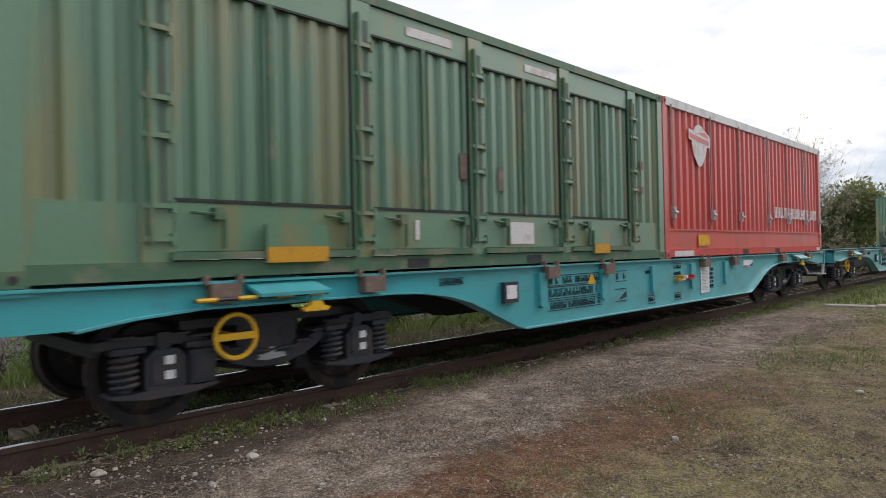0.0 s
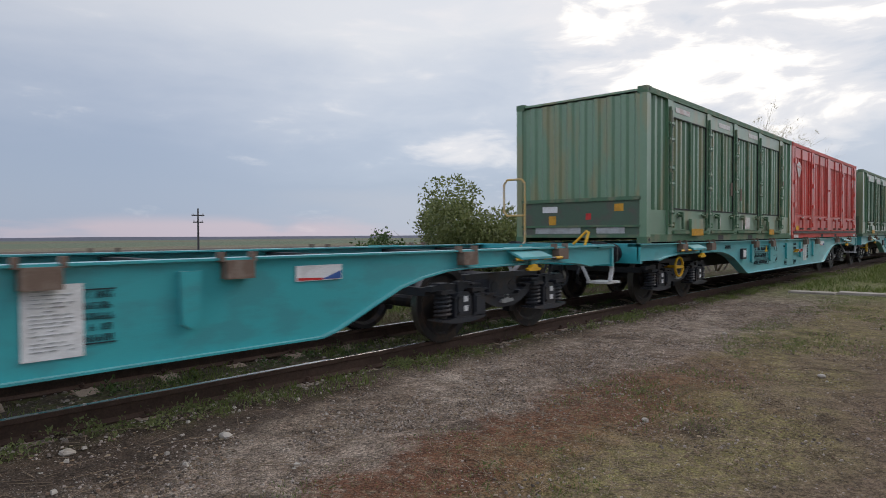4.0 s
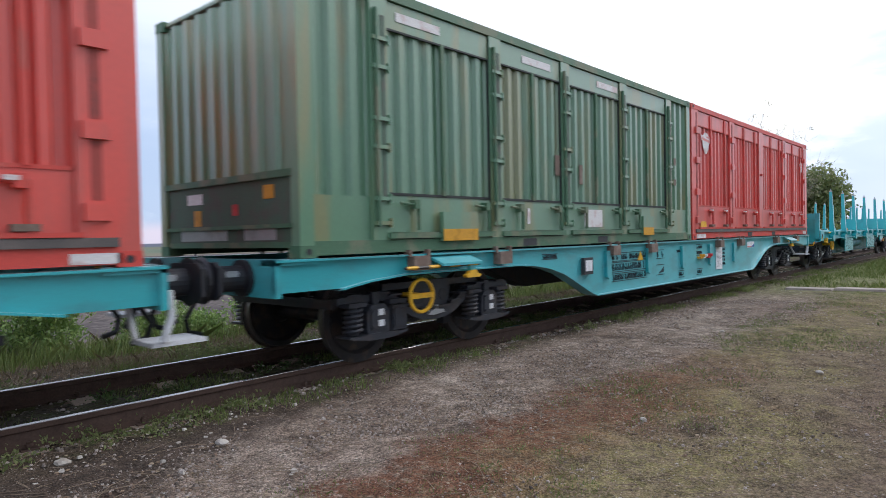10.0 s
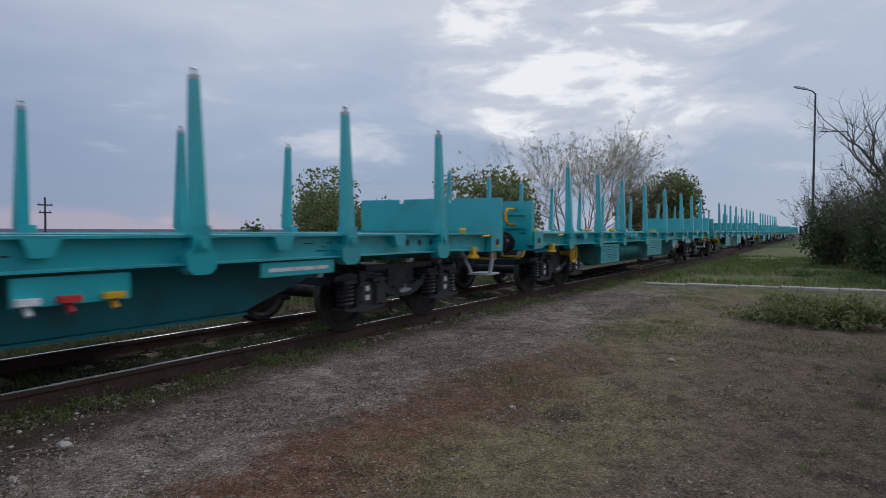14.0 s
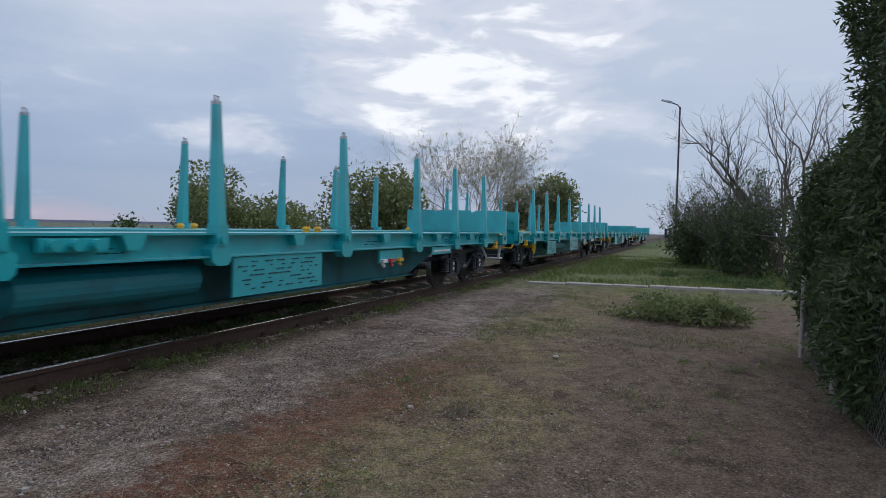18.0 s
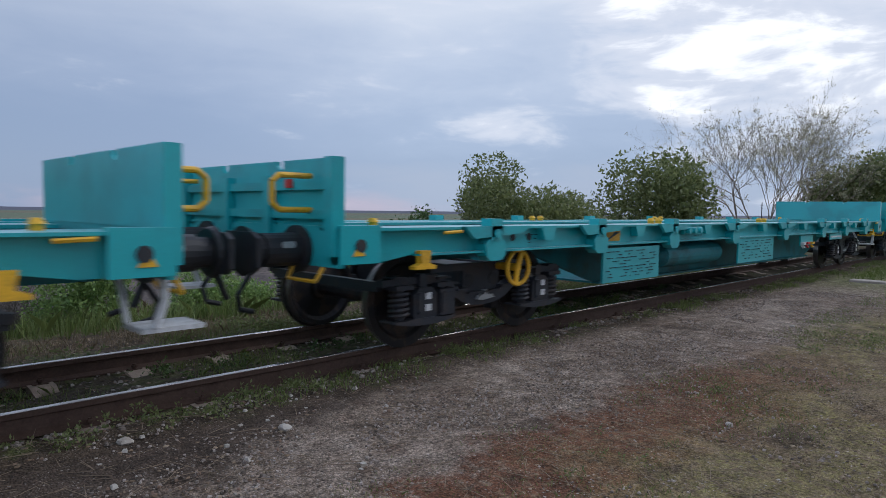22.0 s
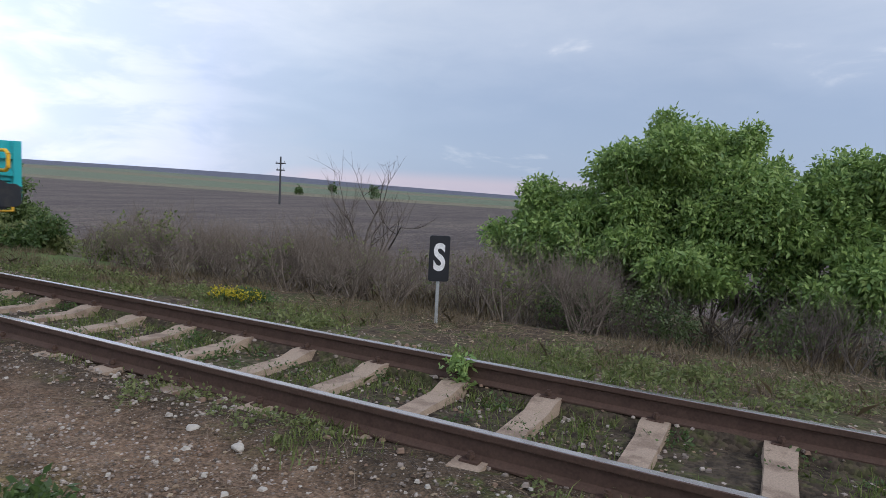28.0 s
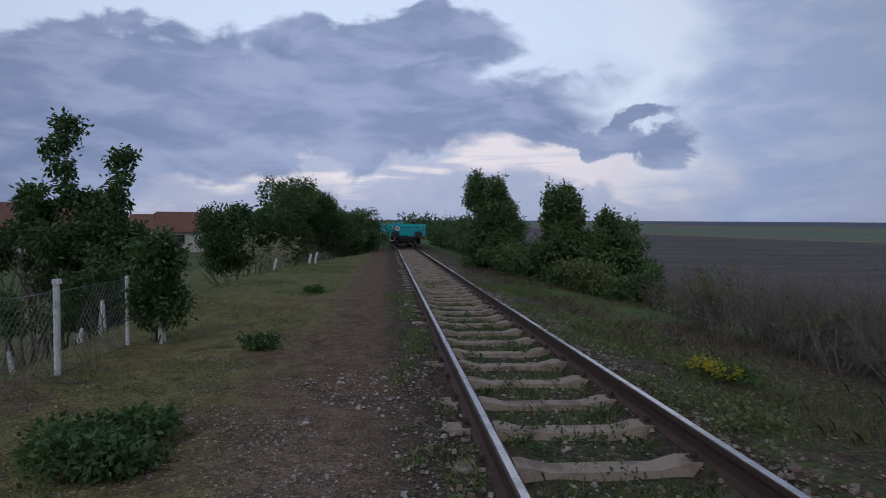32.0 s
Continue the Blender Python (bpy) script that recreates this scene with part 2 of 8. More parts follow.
sun = new("sun", bpy.data.lights.new("sun", "SUN"))
sun.data.energy, sun.data.angle, sun.data.color = 0.95, radians(30), (1.0, 0.95, 0.9)
sun.matrix_basis = look((0, 0, 0), (-0.72, 0.28, -0.62))


# ---- materials ----
def mat(name, base, rough=0.6, metal=0.0, spots=None, amount=0.5, scale=6.0, grain=60.0, bump=0.15, vary=0.12, coat=0.0, stretch=(1, 1, 1), spot_at=(0.5, 0.62), dust=0.0):
    """Paint, metal, soil: a base colour, a second colour in spots, fine grain in colour and relief. Object space, metres."""
    m = bpy.data.materials.new(name)
    m.use_nodes = True
    n, l = m.node_tree.nodes, m.node_tree.links
    p = n["Principled BSDF"]
    tc = n.new("ShaderNodeTexCoord")
    mp = n.new("ShaderNodeMapping")
    mp.inputs["Scale"].default_value = stretch
    l.new(tc.outputs["Object"], mp.inputs[0])
    info = n.new("ShaderNodeObjectInfo")
    shift = n.new("ShaderNodeVectorMath"); shift.operation = "SCALE"; shift.inputs["Scale"].default_value = 37.0
    l.new(info.outputs["Random"], shift.inputs[0])
    put = n.new("ShaderNodeVectorMath"); put.operation = "ADD"
    l.new(mp.outputs[0], put.inputs[0]); l.new(shift.outputs[0], put.inputs[1])
    big = n.new("ShaderNodeTexNoise"); big.inputs["Scale"].default_value = scale; big.inputs["Detail"].default_value = 6
    fine = n.new("ShaderNodeTexNoise"); fine.inputs["Scale"].default_value = grain; fine.inputs["Detail"].default_value = 3
    l.new(put.outputs[0], big.inputs["Vector"]); l.new(put.outputs[0], fine.inputs["Vector"])
    ramp = n.new("ShaderNodeMapRange")
    ramp.inputs["From Min"].default_value, ramp.inputs["From Max"].default_value = spot_at
    ramp.inputs["To Max"].default_value = amount
    l.new(big.outputs[0], ramp.inputs["Value"])
    mix = n.new("ShaderNodeMix"); mix.data_type = "RGBA"
    mix.inputs[6].default_value = (*base, 1)
    mix.inputs[7].default_value = (*(spots or [c * 0.6 for c in base]), 1)
    l.new(ramp.outputs[0], mix.inputs[0])
    hsv = n.new("ShaderNodeHueSaturation")
    val = n.new("ShaderNodeMapRange")
    val.inputs["From Min"].default_value, val.inputs["From Max"].default_value = 0.3, 0.7
    val.inputs["To Min"].default_value, val.inputs["To Max"].default_value = 1 - vary, 1 + vary
    l.new(fine.outputs[0], val.inputs["Value"]); l.new(val.outputs[0], hsv.inputs["Value"]); l.new(mix.outputs[2], hsv.inputs["Color"])
    l.new(hsv.outputs[0], p.inputs["Base Color"])
    rr = n.new("ShaderNodeMapRange")
    rr.inputs["To Min"].default_value, rr.inputs["To Max"].default_value = max(0.02, rough - 0.12), min(1, rough + 0.15)
    l.new(big.outputs[0], rr.inputs["Value"]); l.new(rr.outputs[0], p.inputs["Roughness"])
    p.inputs["Metallic"].default_value = metal
    p.inputs["Sheen Weight"].default_value, p.inputs["Sheen Roughness"].default_value = dust, 0.45
    p.inputs["Coat Weight"].default_value, p.inputs["Coat Roughness"].default_value = coat, 0.32
    b = n.new("ShaderNodeBump"); b.inputs["Strength"].default_value = bump; b.inputs["Distance"].default_value = 0.01
    l.new(fine.outputs[0], b.inputs["Height"]); l.new(b.outputs[0], p.inputs["Normal"])
    return m


TEAL = mat("teal_paint_worn", (0.022, 0.36, 0.40), 0.45, coat=0.6, dust=0.25, spots=(0.035, 0.24, 0.27), amount=0.55, scale=2.0, stretch=(1, 1, 2.5), vary=0.06, bump=0.04)
TEAL_NEW = mat("teal_paint_fresh", (0.018, 0.40, 0.44), 0.35, coat=0.5, dust=0.15, spots=(0.02, 0.25, 0.29), amount=0.5, scale=1.5, vary=0.05, bump=0.03)
# the container red, darkened to stand for shade in the pilaster recesses
SLOT_SHADE = mat("red_darkened_as_recess_shade", (0.33, 0.05, 0.04), 0.6, spots=(0.2, 0.05, 0.045), amount=0.6)
STRIP_G = mat("grey_rubbing_strip", (0.10, 0.09, 0.085), 0.75, spots=(0.17, 0.14, 0.13), amount=0.6, scale=3)
GASKET = mat("black_door_seal", (0.02, 0.025, 0.025), 0.7)
# grime on the lower end panel; also the painted shade of the door-post recesses
PANEL_D = mat("green_grime_and_recess_shade", (0.07, 0.12, 0.085), 0.65, spots=(0.10, 0.10, 0.085), amount=0.8, scale=4, vary=0.15)
GREEN = mat("green_container_paint", (0.098, 0.225, 0.128), 0.40, coat=1.0, dust=0.35, spots=(0.19, 0.205, 0.085), amount=0.95, scale=1.3, stretch=(2.0, 2.0, 0.35), vary=0.10, bump=0.06)
GREEN_D = mat("green_edge_paint", (0.065, 0.15, 0.085), 0.55, spots=(0.20, 0.20, 0.13), amount=0.7, scale=3, vary=0.1)
RED = mat("red_container_paint", (0.64, 0.070, 0.050), 0.42, coat=0.7, dust=0.10, spots=(0.47, 0.085, 0.068), amount=0.7, scale=1.2, stretch=(2.0, 2.0, 0.4), vary=0.07, bump=0.05)
RED_D = mat("red_edge_paint", (0.58, 0.065, 0.05), 0.5, spots=(0.42, 0.10, 0.08), amount=0.7, scale=3, vary=0.1)
DARK = mat("underframe_dark_steel", (0.022, 0.025, 0.032), 0.6, spots=(0.05, 0.04, 0.035), amount=0.6, scale=5, vary=0.2)
BOGIE = mat("bogie_blue_black_paint", (0.03, 0.034, 0.044), 0.5, spots=(0.07, 0.05, 0.04), amount=0.5, scale=4, vary=0.2)
WHEEL = mat("wheel_steel", (0.03, 0.028, 0.03), 0.5, 0.4, spots=(0.09, 0.06, 0.045), amount=0.7, scale=6)
TREAD = mat("wheel_tread_bright", (0.22, 0.20, 0.19), 0.35, 0.8)
BUFFER = mat("buffer_black", (0.018, 0.02, 0.026), 0.45, spots=(0.05, 0.045, 0.04), amount=0.4)
YELLOW = mat("yellow_paint", (0.75, 0.42, 0.02), 0.5, spots=(0.5, 0.28, 0.03), amount=0.5, scale=8)
HANDRAIL = mat("worn_pale_yellow_paint", (0.62, 0.42, 0.16), 0.55, spots=(0.5, 0.42, 0.33), amount=0.7, scale=6)
WHITE = mat("white_paint", (0.75, 0.76, 0.78), 0.5, spots=(0.55, 0.55, 0.55), amount=0.5, scale=8)
STEPW = mat("white_step_paint", (0.62, 0.63, 0.65), 0.55, spots=(0.4, 0.4, 0.4), amount=0.6, scale=7)
GREYP = mat("grey_galvanised", (0.42, 0.44, 0.46), 0.45, 0.5, spots=(0.3, 0.31, 0.32), amount=0.6)
BROWNP = mat("brown_fitting", (0.16, 0.11, 0.085), 0.7, spots=(0.25, 0.2, 0.17), amount=0.6, scale=9)
INK = mat("dark_lettering", (0.012, 0.035, 0.045), 0.6)
PALE = mat("pale_lettering", (0.68, 0.66, 0.66), 0.6, spots=(0.5, 0.3, 0.28), amount=0.5, scale=7)
ORANGE = mat("amber_sticker", (0.6, 0.30, 0.02), 0.5)
REDM = mat("signal_red", (0.55, 0.03, 0.03), 0.5)
BLUEM = mat("blue_sticker", (0.03, 0.10, 0.35), 0.5)
STRAP = mat("strap_faded_grey_red", (0.27, 0.14, 0.125), 0.6)
TARP = mat("white_tarpaulin", (0.72, 0.72, 0.72), 0.6, spots=(0.5, 0.5, 0.52), amount=0.6, scale=4)
RAIL = mat("rail_rust", (0.085, 0.05, 0.037), 0.75, 0.2, spots=(0.07, 0.04, 0.03), amount=0.7, scale=7, vary=0.2)
RAILTOP = mat("rail_head_polished", (0.47, 0.44, 0.42), 0.24, 1.0, spots=(0.30, 0.26, 0.24), amount=0.5, vary=0.05, bump=0.01)
CONC = mat("sleeper_concrete", (0.33, 0.255, 0.195), 0.85, spots=(0.17, 0.12, 0.09), amount=0.7, scale=5, grain=90, vary=0.2, bump=0.4)
STONE = mat("ballast_stone", (0.23, 0.185, 0.155), 0.85, spots=(0.12, 0.085, 0.065), amount=0.9, scale=9, vary=0.2)
STONE_W = mat("pale_stone", (0.42, 0.39, 0.35), 0.8, spots=(0.30, 0.26, 0.22), amount=0.7, scale=9)
TWIG = mat("dry_twig", (0.24, 0.18, 0.125), 0.85, spots=(0.13, 0.095, 0.07), amount=0.6)
BARK = mat("grey_brown_bark", (0.11, 0.09, 0.075), 0.9, spots=(0.17, 0.15, 0.13), amount=0.7, scale=9, bump=0.5)
BARK_P = mat("pale_twig_bark", (0.24, 0.20, 0.155), 0.9, spots=(0.34, 0.295, 0.235), amount=0.7, scale=9)
POLE = mat("lamp_post_dark", (0.06, 0.06, 0.065), 0.6)
LIME = mat("limewash_white", (0.68, 0.67, 0.65), 0.85, spots=(0.4, 0.37, 0.33), amount=0.6)
MESHW = mat("fence_wire", (0.25, 0.25, 0.25), 0.5, 0.7)
SIGNB = mat("sign_black_enamel", (0.012, 0.014, 0.02), 0.45)
WALLP = mat("house_plaster", (0.5, 0.45, 0.4), 0.9)
ROOFT = mat("red_roof_tiles", (0.19, 0.085, 0.06), 0.85, scale=3)
SLAB = mat("pale_concrete_strip", (0.40, 0.36, 0.32), 0.85, spots=(0.24, 0.21, 0.17), amount=0.7, scale=3, bump=0.3)


def leafmat(name, a, b, trans=0.35):
    """Leaf: two tints picked leaf by leaf, with light passing through."""
    m = bpy.data.materials.new(name)
    m.use_nodes = True
    n, l = m.node_tree.nodes, m.node_tree.links
    p = n["Principled BSDF"]
    g = n.new("ShaderNodeNewGeometry")
    mix = n.new("ShaderNodeMix"); mix.data_type = "RGBA"
    mix.inputs[6].default_value, mix.inputs[7].default_value = (*a, 1), (*b, 1)
    l.new(g.outputs["Random Per Island"], mix.inputs[0])
    l.new(mix.outputs[2], p.inputs["Base Color"])
    p.inputs["Roughness"].default_value = 0.55
    t = n.new("ShaderNodeBsdfTranslucent")
    l.new(mix.outputs[2], t.inputs[0])
    s = n.new("ShaderNodeMixShader"); s.inputs[0].default_value = trans
    l.new(p.outputs[0], s.inputs[1]); l.new(t.outputs[0], s.inputs[2]); l.new(s.outputs[0], n["Material Output"].inputs[0])
    return m


LEAF_S = leafmat("bright_green_leaf", (0.13, 0.23, 0.07), (0.34, 0.46, 0.14))
LEAF_D = leafmat("deep_green_leaf", (0.045, 0.085, 0.025), (0.10, 0.16, 0.045))
LEAF_G = leafmat("mid_green_leaf", (0.07, 0.115, 0.035), (0.16, 0.22, 0.075))
LEAF_O = leafmat("olive_young_leaf", (0.11, 0.145, 0.05), (0.25, 0.28, 0.11), 0.45)
LEAF_T = leafmat("dark_thuja_spray", (0.04, 0.07, 0.025), (0.095, 0.13, 0.045), 0.25)
LEAF_B = leafmat("bud_pale_leaf", (0.34, 0.31, 0.19), (0.46, 0.43, 0.27))
GRASS = leafmat("grass_blade", (0.11, 0.165, 0.04), (0.21, 0.25, 0.08))
BARK_T = mat("thicket_brown_twig", (0.145, 0.118, 0.096), 0.9, spots=(0.245, 0.205, 0.175), amount=0.7, scale=9)
GRASS_DRY = leafmat("dry_grass_blade", (0.13, 0.10, 0.06), (0.24, 0.19, 0.12))
FLOWER = leafmat("yellow_flower", (0.5, 0.4, 0.02), (0.6, 0.52, 0.04))


def islandmat(name, tones, rough=0.85):
    """Loose pieces, each one of several tones."""
    m = bpy.data.materials.new(name)
    m.use_nodes = True
    n, l = m.node_tree.nodes, m.node_tree.links
    p = n["Principled BSDF"]
    g = n.new("ShaderNodeNewGeometry")
    r = n.new("ShaderNodeValToRGB")
    r.color_ramp.interpolation = "CONSTANT"
    el = r.color_ramp.elements
    el[0].color, el[1].position, el[1].color = (*tones[0], 1), (len(tones) - 1) / len(tones), (*tones[-1], 1)
    for i, c in enumerate(tones[1:-1]):
        el.new((i + 1) / len(tones)).color = (*c, 1)
    l.new(g.outputs["Random Per Island"], r.inputs[0]); l.new(r.outputs[0], p.inputs["Base Color"])
    p.inputs["Roughness"].default_value = rough
    return m


GRAVEL = islandmat("mixed_gravel", [(0.10, 0.08, 0.065), (0.17, 0.14, 0.12), (0.25, 0.21, 0.18), (0.33, 0.28, 0.25), (0.21, 0.14, 0.10), (0.39, 0.34, 0.30)])
LITTER = islandmat("dry_leaf_litter", [(0.09, 0.06, 0.04), (0.16, 0.11, 0.07), (0.24, 0.17, 0.11), (0.32, 0.25, 0.17)])


def groundmat(name, tints, scale=0.5, grain=30.0, bump=0.5, rough=0.95, bands=None):
    """Soil and sward: three tints by a broad noise, broken by a second one, with grain and relief."""
    m = bpy.data.materials.new(name)
    m.use_nodes = True
    n, l = m.node_tree.nodes, m.node_tree.links
    p = n["Principled BSDF"]
    tc = n.new("ShaderNodeTexCoord")
    big = n.new("ShaderNodeTexNoise"); big.inputs["Scale"].default_value = scale; big.inputs["Detail"].default_value = 8; big.inputs["Roughness"].default_value = 0.65
    mid = n.new("ShaderNodeTexNoise"); mid.inputs["Scale"].default_value = scale * 9; mid.inputs["Detail"].default_value = 6
    fine = n.new("ShaderNodeTexVoronoi"); fine.inputs["Scale"].default_value = grain
    src = tc.outputs["Object"]
    if bands:
        mp = n.new("ShaderNodeMapping"); mp.inputs["Scale"].default_value = bands
        l.new(src, mp.inputs[0]); src = mp.outputs[0]
    for t in (big, mid):
        l.new(src, t.inputs["Vector"])
    l.new(tc.outputs["Object"], fine.inputs["Vector"])
    add = n.new("ShaderNodeMath"); add.operation = "MULTIPLY_ADD"; add.inputs[1].default_value = 0.45
    half = n.new("ShaderNodeMath"); half.operation = "MULTIPLY"; half.inputs[1].default_value = 0.55
    l.new(big.outputs[0], half.inputs[0]); l.new(mid.outputs[0], add.inputs[0]); l.new(half.outputs[0], add.inputs[2])
    r = n.new("ShaderNodeValToRGB")
    el = r.color_ramp.elements
    el[0].position, el[0].color = 0.40, (*tints[0], 1)
    el[1].position, el[1].color = 0.62, (*tints[-1], 1)
    for i, c in enumerate(tints[1:-1]):
        el.new(0.40 + 0.22 * (i + 1) / (len(tints) - 1)).color = (*c, 1)
    l.new(add.outputs[0], r.inputs[0])
    hs = n.new("ShaderNodeHueSaturation")
    vr = n.new("ShaderNodeMapRange"); vr.inputs["From Max"].default_value = 1.0
    vr.inputs["To Min"].default_value, vr.inputs["To Max"].default_value = 0.6, 1.45
    sepc = n.new("ShaderNodeSeparateColor")
    l.new(fine.outputs["Color"], sepc.inputs[0]); l.new(sepc.outputs[0], vr.inputs["Value"])
    l.new(vr.outputs[0], hs.inputs["Value"]); l.new(r.outputs[0], hs.inputs["Color"])
    l.new(hs.outputs[0], p.inputs["Base Color"])
    p.inputs["Roughness"].default_value = rough
    p.inputs["Specular IOR Level"].default_value = 0.2
    bm_ = n.new("ShaderNodeBump"); bm_.inputs["Strength"].default_value = bump; bm_.inputs["Distance"].default_value = 0.03
    hgt = n.new("ShaderNodeMath"); hgt.operation = "MULTIPLY_ADD"; hgt.inputs[1].default_value = -0.5
    l.new(fine.outputs["Distance"], hgt.inputs[0]); l.new(mid.outputs[0], hgt.inputs[2]); l.new(hgt.outputs[0], bm_.inputs["Height"])
    l.new(bm_.outputs[0], p.inputs["Normal"])
    return m


G_BED = groundmat("track_bed_soil", [(0.036, 0.029, 0.022), (0.068, 0.053, 0.039), (0.056, 0.06, 0.024), (0.10, 0.08, 0.057)], 0.9, 30, 0.9)
G_VERGE = groundmat("verge_dry_grass", [(0.05, 0.037, 0.027), (0.085, 0.063, 0.042), (0.062, 0.072, 0.026), (0.115, 0.09, 0.058)], 0.4, 25, 0.8)
G_GRASS = groundmat("short_green_grass", [(0.055, 0.085, 0.025), (0.085, 0.12, 0.035), (0.12, 0.13, 0.05)], 0.4, 35, 0.7)
G_PLOUGH = groundmat("ploughed_earth", [(0.07, 0.058, 0.056), (0.10, 0.082, 0.075), (0.13, 0.106, 0.092)], 0.12, 6, 1.0, bands=(1, 0.25, 1))
# crop green greyed down so the colour itself carries the distant haze
G_CROP = groundmat("young_crop_haze_green", [(0.11, 0.145, 0.095), (0.13, 0.16, 0.105), (0.135, 0.15, 0.11)], 0.02, 2, 0.3, bands=(0.3, 1, 1))
G_PALE = groundmat("pale_stubble", [(0.14, 0.13, 0.085), (0.18, 0.16, 0.11), (0.12, 0.13, 0.07)], 0.03, 2, 0.3)
# wooded hill, its tints shifted to blue-grey to paint in distant haze
G_HILL = groundmat("far_wooded_hill_haze_blue", [(0.085, 0.095, 0.13), (0.10, 0.105, 0.145), (0.115, 0.12, 0.155)], 0.015, 0.5, 0.3)


def yardmat():
    """The yard: grey trodden gravel beside the track, brown moss and thin grass away from it, in wandering borders."""
    m = groundmat("yard_gravel_moss_and_grass", [(0.158, 0.115, 0.088), (0.215, 0.168, 0.132), (0.266, 0.212, 0.170), (0.318, 0.262, 0.216)], 0.55, 60, 1.0)
    n, l = m.node_tree.nodes, m.node_tree.links
    p = n["Principled BSDF"]
    gravel = p.inputs["Base Color"].links[0].from_socket
    tc = n.new("ShaderNodeTexCoord")
    sep = n.new("ShaderNodeSeparateXYZ")
    l.new(tc.outputs["Object"], sep.inputs[0])

    def noise_(scale, detail, offset):
        mp = n.new("ShaderNodeMapping"); mp.inputs["Location"].default_value = (offset, offset, 0)
        l.new(tc.outputs["Object"], mp.inputs[0])
        t = n.new("ShaderNodeTexNoise"); t.inputs["Scale"].default_value, t.inputs["Detail"].default_value, t.inputs["Roughness"].default_value = scale, detail, 0.65
        l.new(mp.outputs[0], t.inputs["Vector"])
        return t.outputs[0]

    def maths(op, a, b):
        q = n.new("ShaderNodeMath"); q.operation = op
        for i, v in enumerate((a, b)):
            if isinstance(v, (int, float)):
                q.inputs[i].default_value = v
            else:
                l.new(v, q.inputs[i])
        return q.outputs[0]

    def ramp_(v, a, b, top=1.0):
        q = n.new("ShaderNodeMapRange"); q.interpolation_type = "SMOOTHSTEP"
        q.inputs["From Min"].default_value, q.inputs["From Max"].default_value, q.inputs["To Max"].default_value = a, b, top
        l.new(v, q.inputs["Value"])
        return q.outputs[0]

    def blend(f, a, b):
        q = n.new("ShaderNodeMix"); q.data_type = "RGBA"
        l.new(f, q.inputs[0])
        l.new(a, q.inputs[6])
        if isinstance(b, tuple):
            q.inputs[7].default_value = (*b, 1)
        else:
            l.new(b, q.inputs[7])
        return q.outputs[2]

    wander = maths("MULTIPLY", maths("SUBTRACT", noise_(0.35, 6, 3.0), 0.5), 1.6)
    ragged = maths("MULTIPLY", maths("SUBTRACT", noise_(2.2, 7, 13.0), 0.5), 1.3)
    yy = maths("ADD", maths("ADD", sep.outputs[1], wander), ragged)
    xx = maths("ADD", sep.outputs[0], wander)
    fine = noise_(16.0, 7, 9.0)
    tuft = noise_(45.0, 4, 5.0)
    # olive and straw-coloured moss away from the track
    moss = blend(ramp_(tuft, 0.25, 0.5, 0.9), gravel, (0.175, 0.13, 0.072))
    moss = blend(maths("MULTIPLY", ramp_(noise_(0.7, 7, 21.0), 0.42, 0.55), ramp_(fine, 0.35, 0.6, 0.9)), moss, (0.215, 0.19, 0.070))
    col = blend(ramp_(yy, -2.35, -2.95, 0.92), gravel, moss)
    # a tongue of rusty moss between the gravel and the olive
    rust = maths("MULTIPLY", ramp_(yy, -2.2, -2.55), ramp_(yy, -3.75, -3.0))
    rust = maths("MULTIPLY", rust, maths("MULTIPLY", ramp_(xx, 0.8, 2.2), ramp_(xx, 9.5, 5.5)))
    col = blend(maths("MULTIPLY", rust, ramp_(fine, 0.30, 0.55, 0.96)), col, (0.15, 0.068, 0.040))
    # dark litter further out
    outer = maths("MULTIPLY", ramp_(yy, -3.9, -4.7), ramp_(fine, 0.28, 0.55, 0.88))
    col = blend(outer, col, (0.15, 0.105, 0.078))
    # bare dark soil beside the near rail
    bare = maths("ADD", maths("ADD", yy, 1.95), maths("MULTIPLY", xx, -0.30))
    bare = maths("MULTIPLY", ramp_(bare, -0.25, 0.25, 0.93), ramp_(xx, -1.5, 0.4))
    col = blend(bare, col, (0.060, 0.043, 0.033))
    # beyond the kerb and down the line it greens over
    col = blend(maths("MULTIPLY", ramp_(xx, 14.0, 20.0, 0.95), ramp_(fine, 0.3, 0.5)), col, (0.15, 0.175, 0.06))
    warm = blend(ramp_(tuft, 0.2, 0.5, 0.75), gravel, (0.20, 0.125, 0.075))
    down = blend(ramp_(fine, 0.25, 0.5, 0.9), warm, (0.135, 0.082, 0.048))
    olive = maths("MULTIPLY", ramp_(noise_(0.6, 7, 55.0), 0.34, 0.52), ramp_(yy, -1.2, -2.4))
    down = blend(maths("MULTIPLY", olive, ramp_(tuft, 0.2, 0.46, 0.95)), down, (0.185, 0.165, 0.052))
    down = blend(maths("MULTIPLY", maths("MULTIPLY", ramp_(sep.outputs[0], -13.0, -19.0, 0.75), ramp_(yy, -1.6, -2.6)), ramp_(fine, 0.35, 0.55)), down, (0.13, 0.165, 0.052))
    strip_ = maths("MULTIPLY", maths("MULTIPLY", ramp_(xx, 0.8, -0.3, 0.6), ramp_(xx, -6.5, -4.0)), ramp_(yy, -2.1, -1.3))
    col = blend(strip_, col, warm)
    col = blend(maths("MULTIPLY", ramp_(xx, 0.9, -0.8, 0.93), maths("SUBTRACT", 1.0, maths("MULTIPLY", strip_, 0.7))), col, down)
    # dark soil along the rail
    soil = maths("ADD", sep.outputs[1], maths("MULTIPLY", ragged, 0.55))
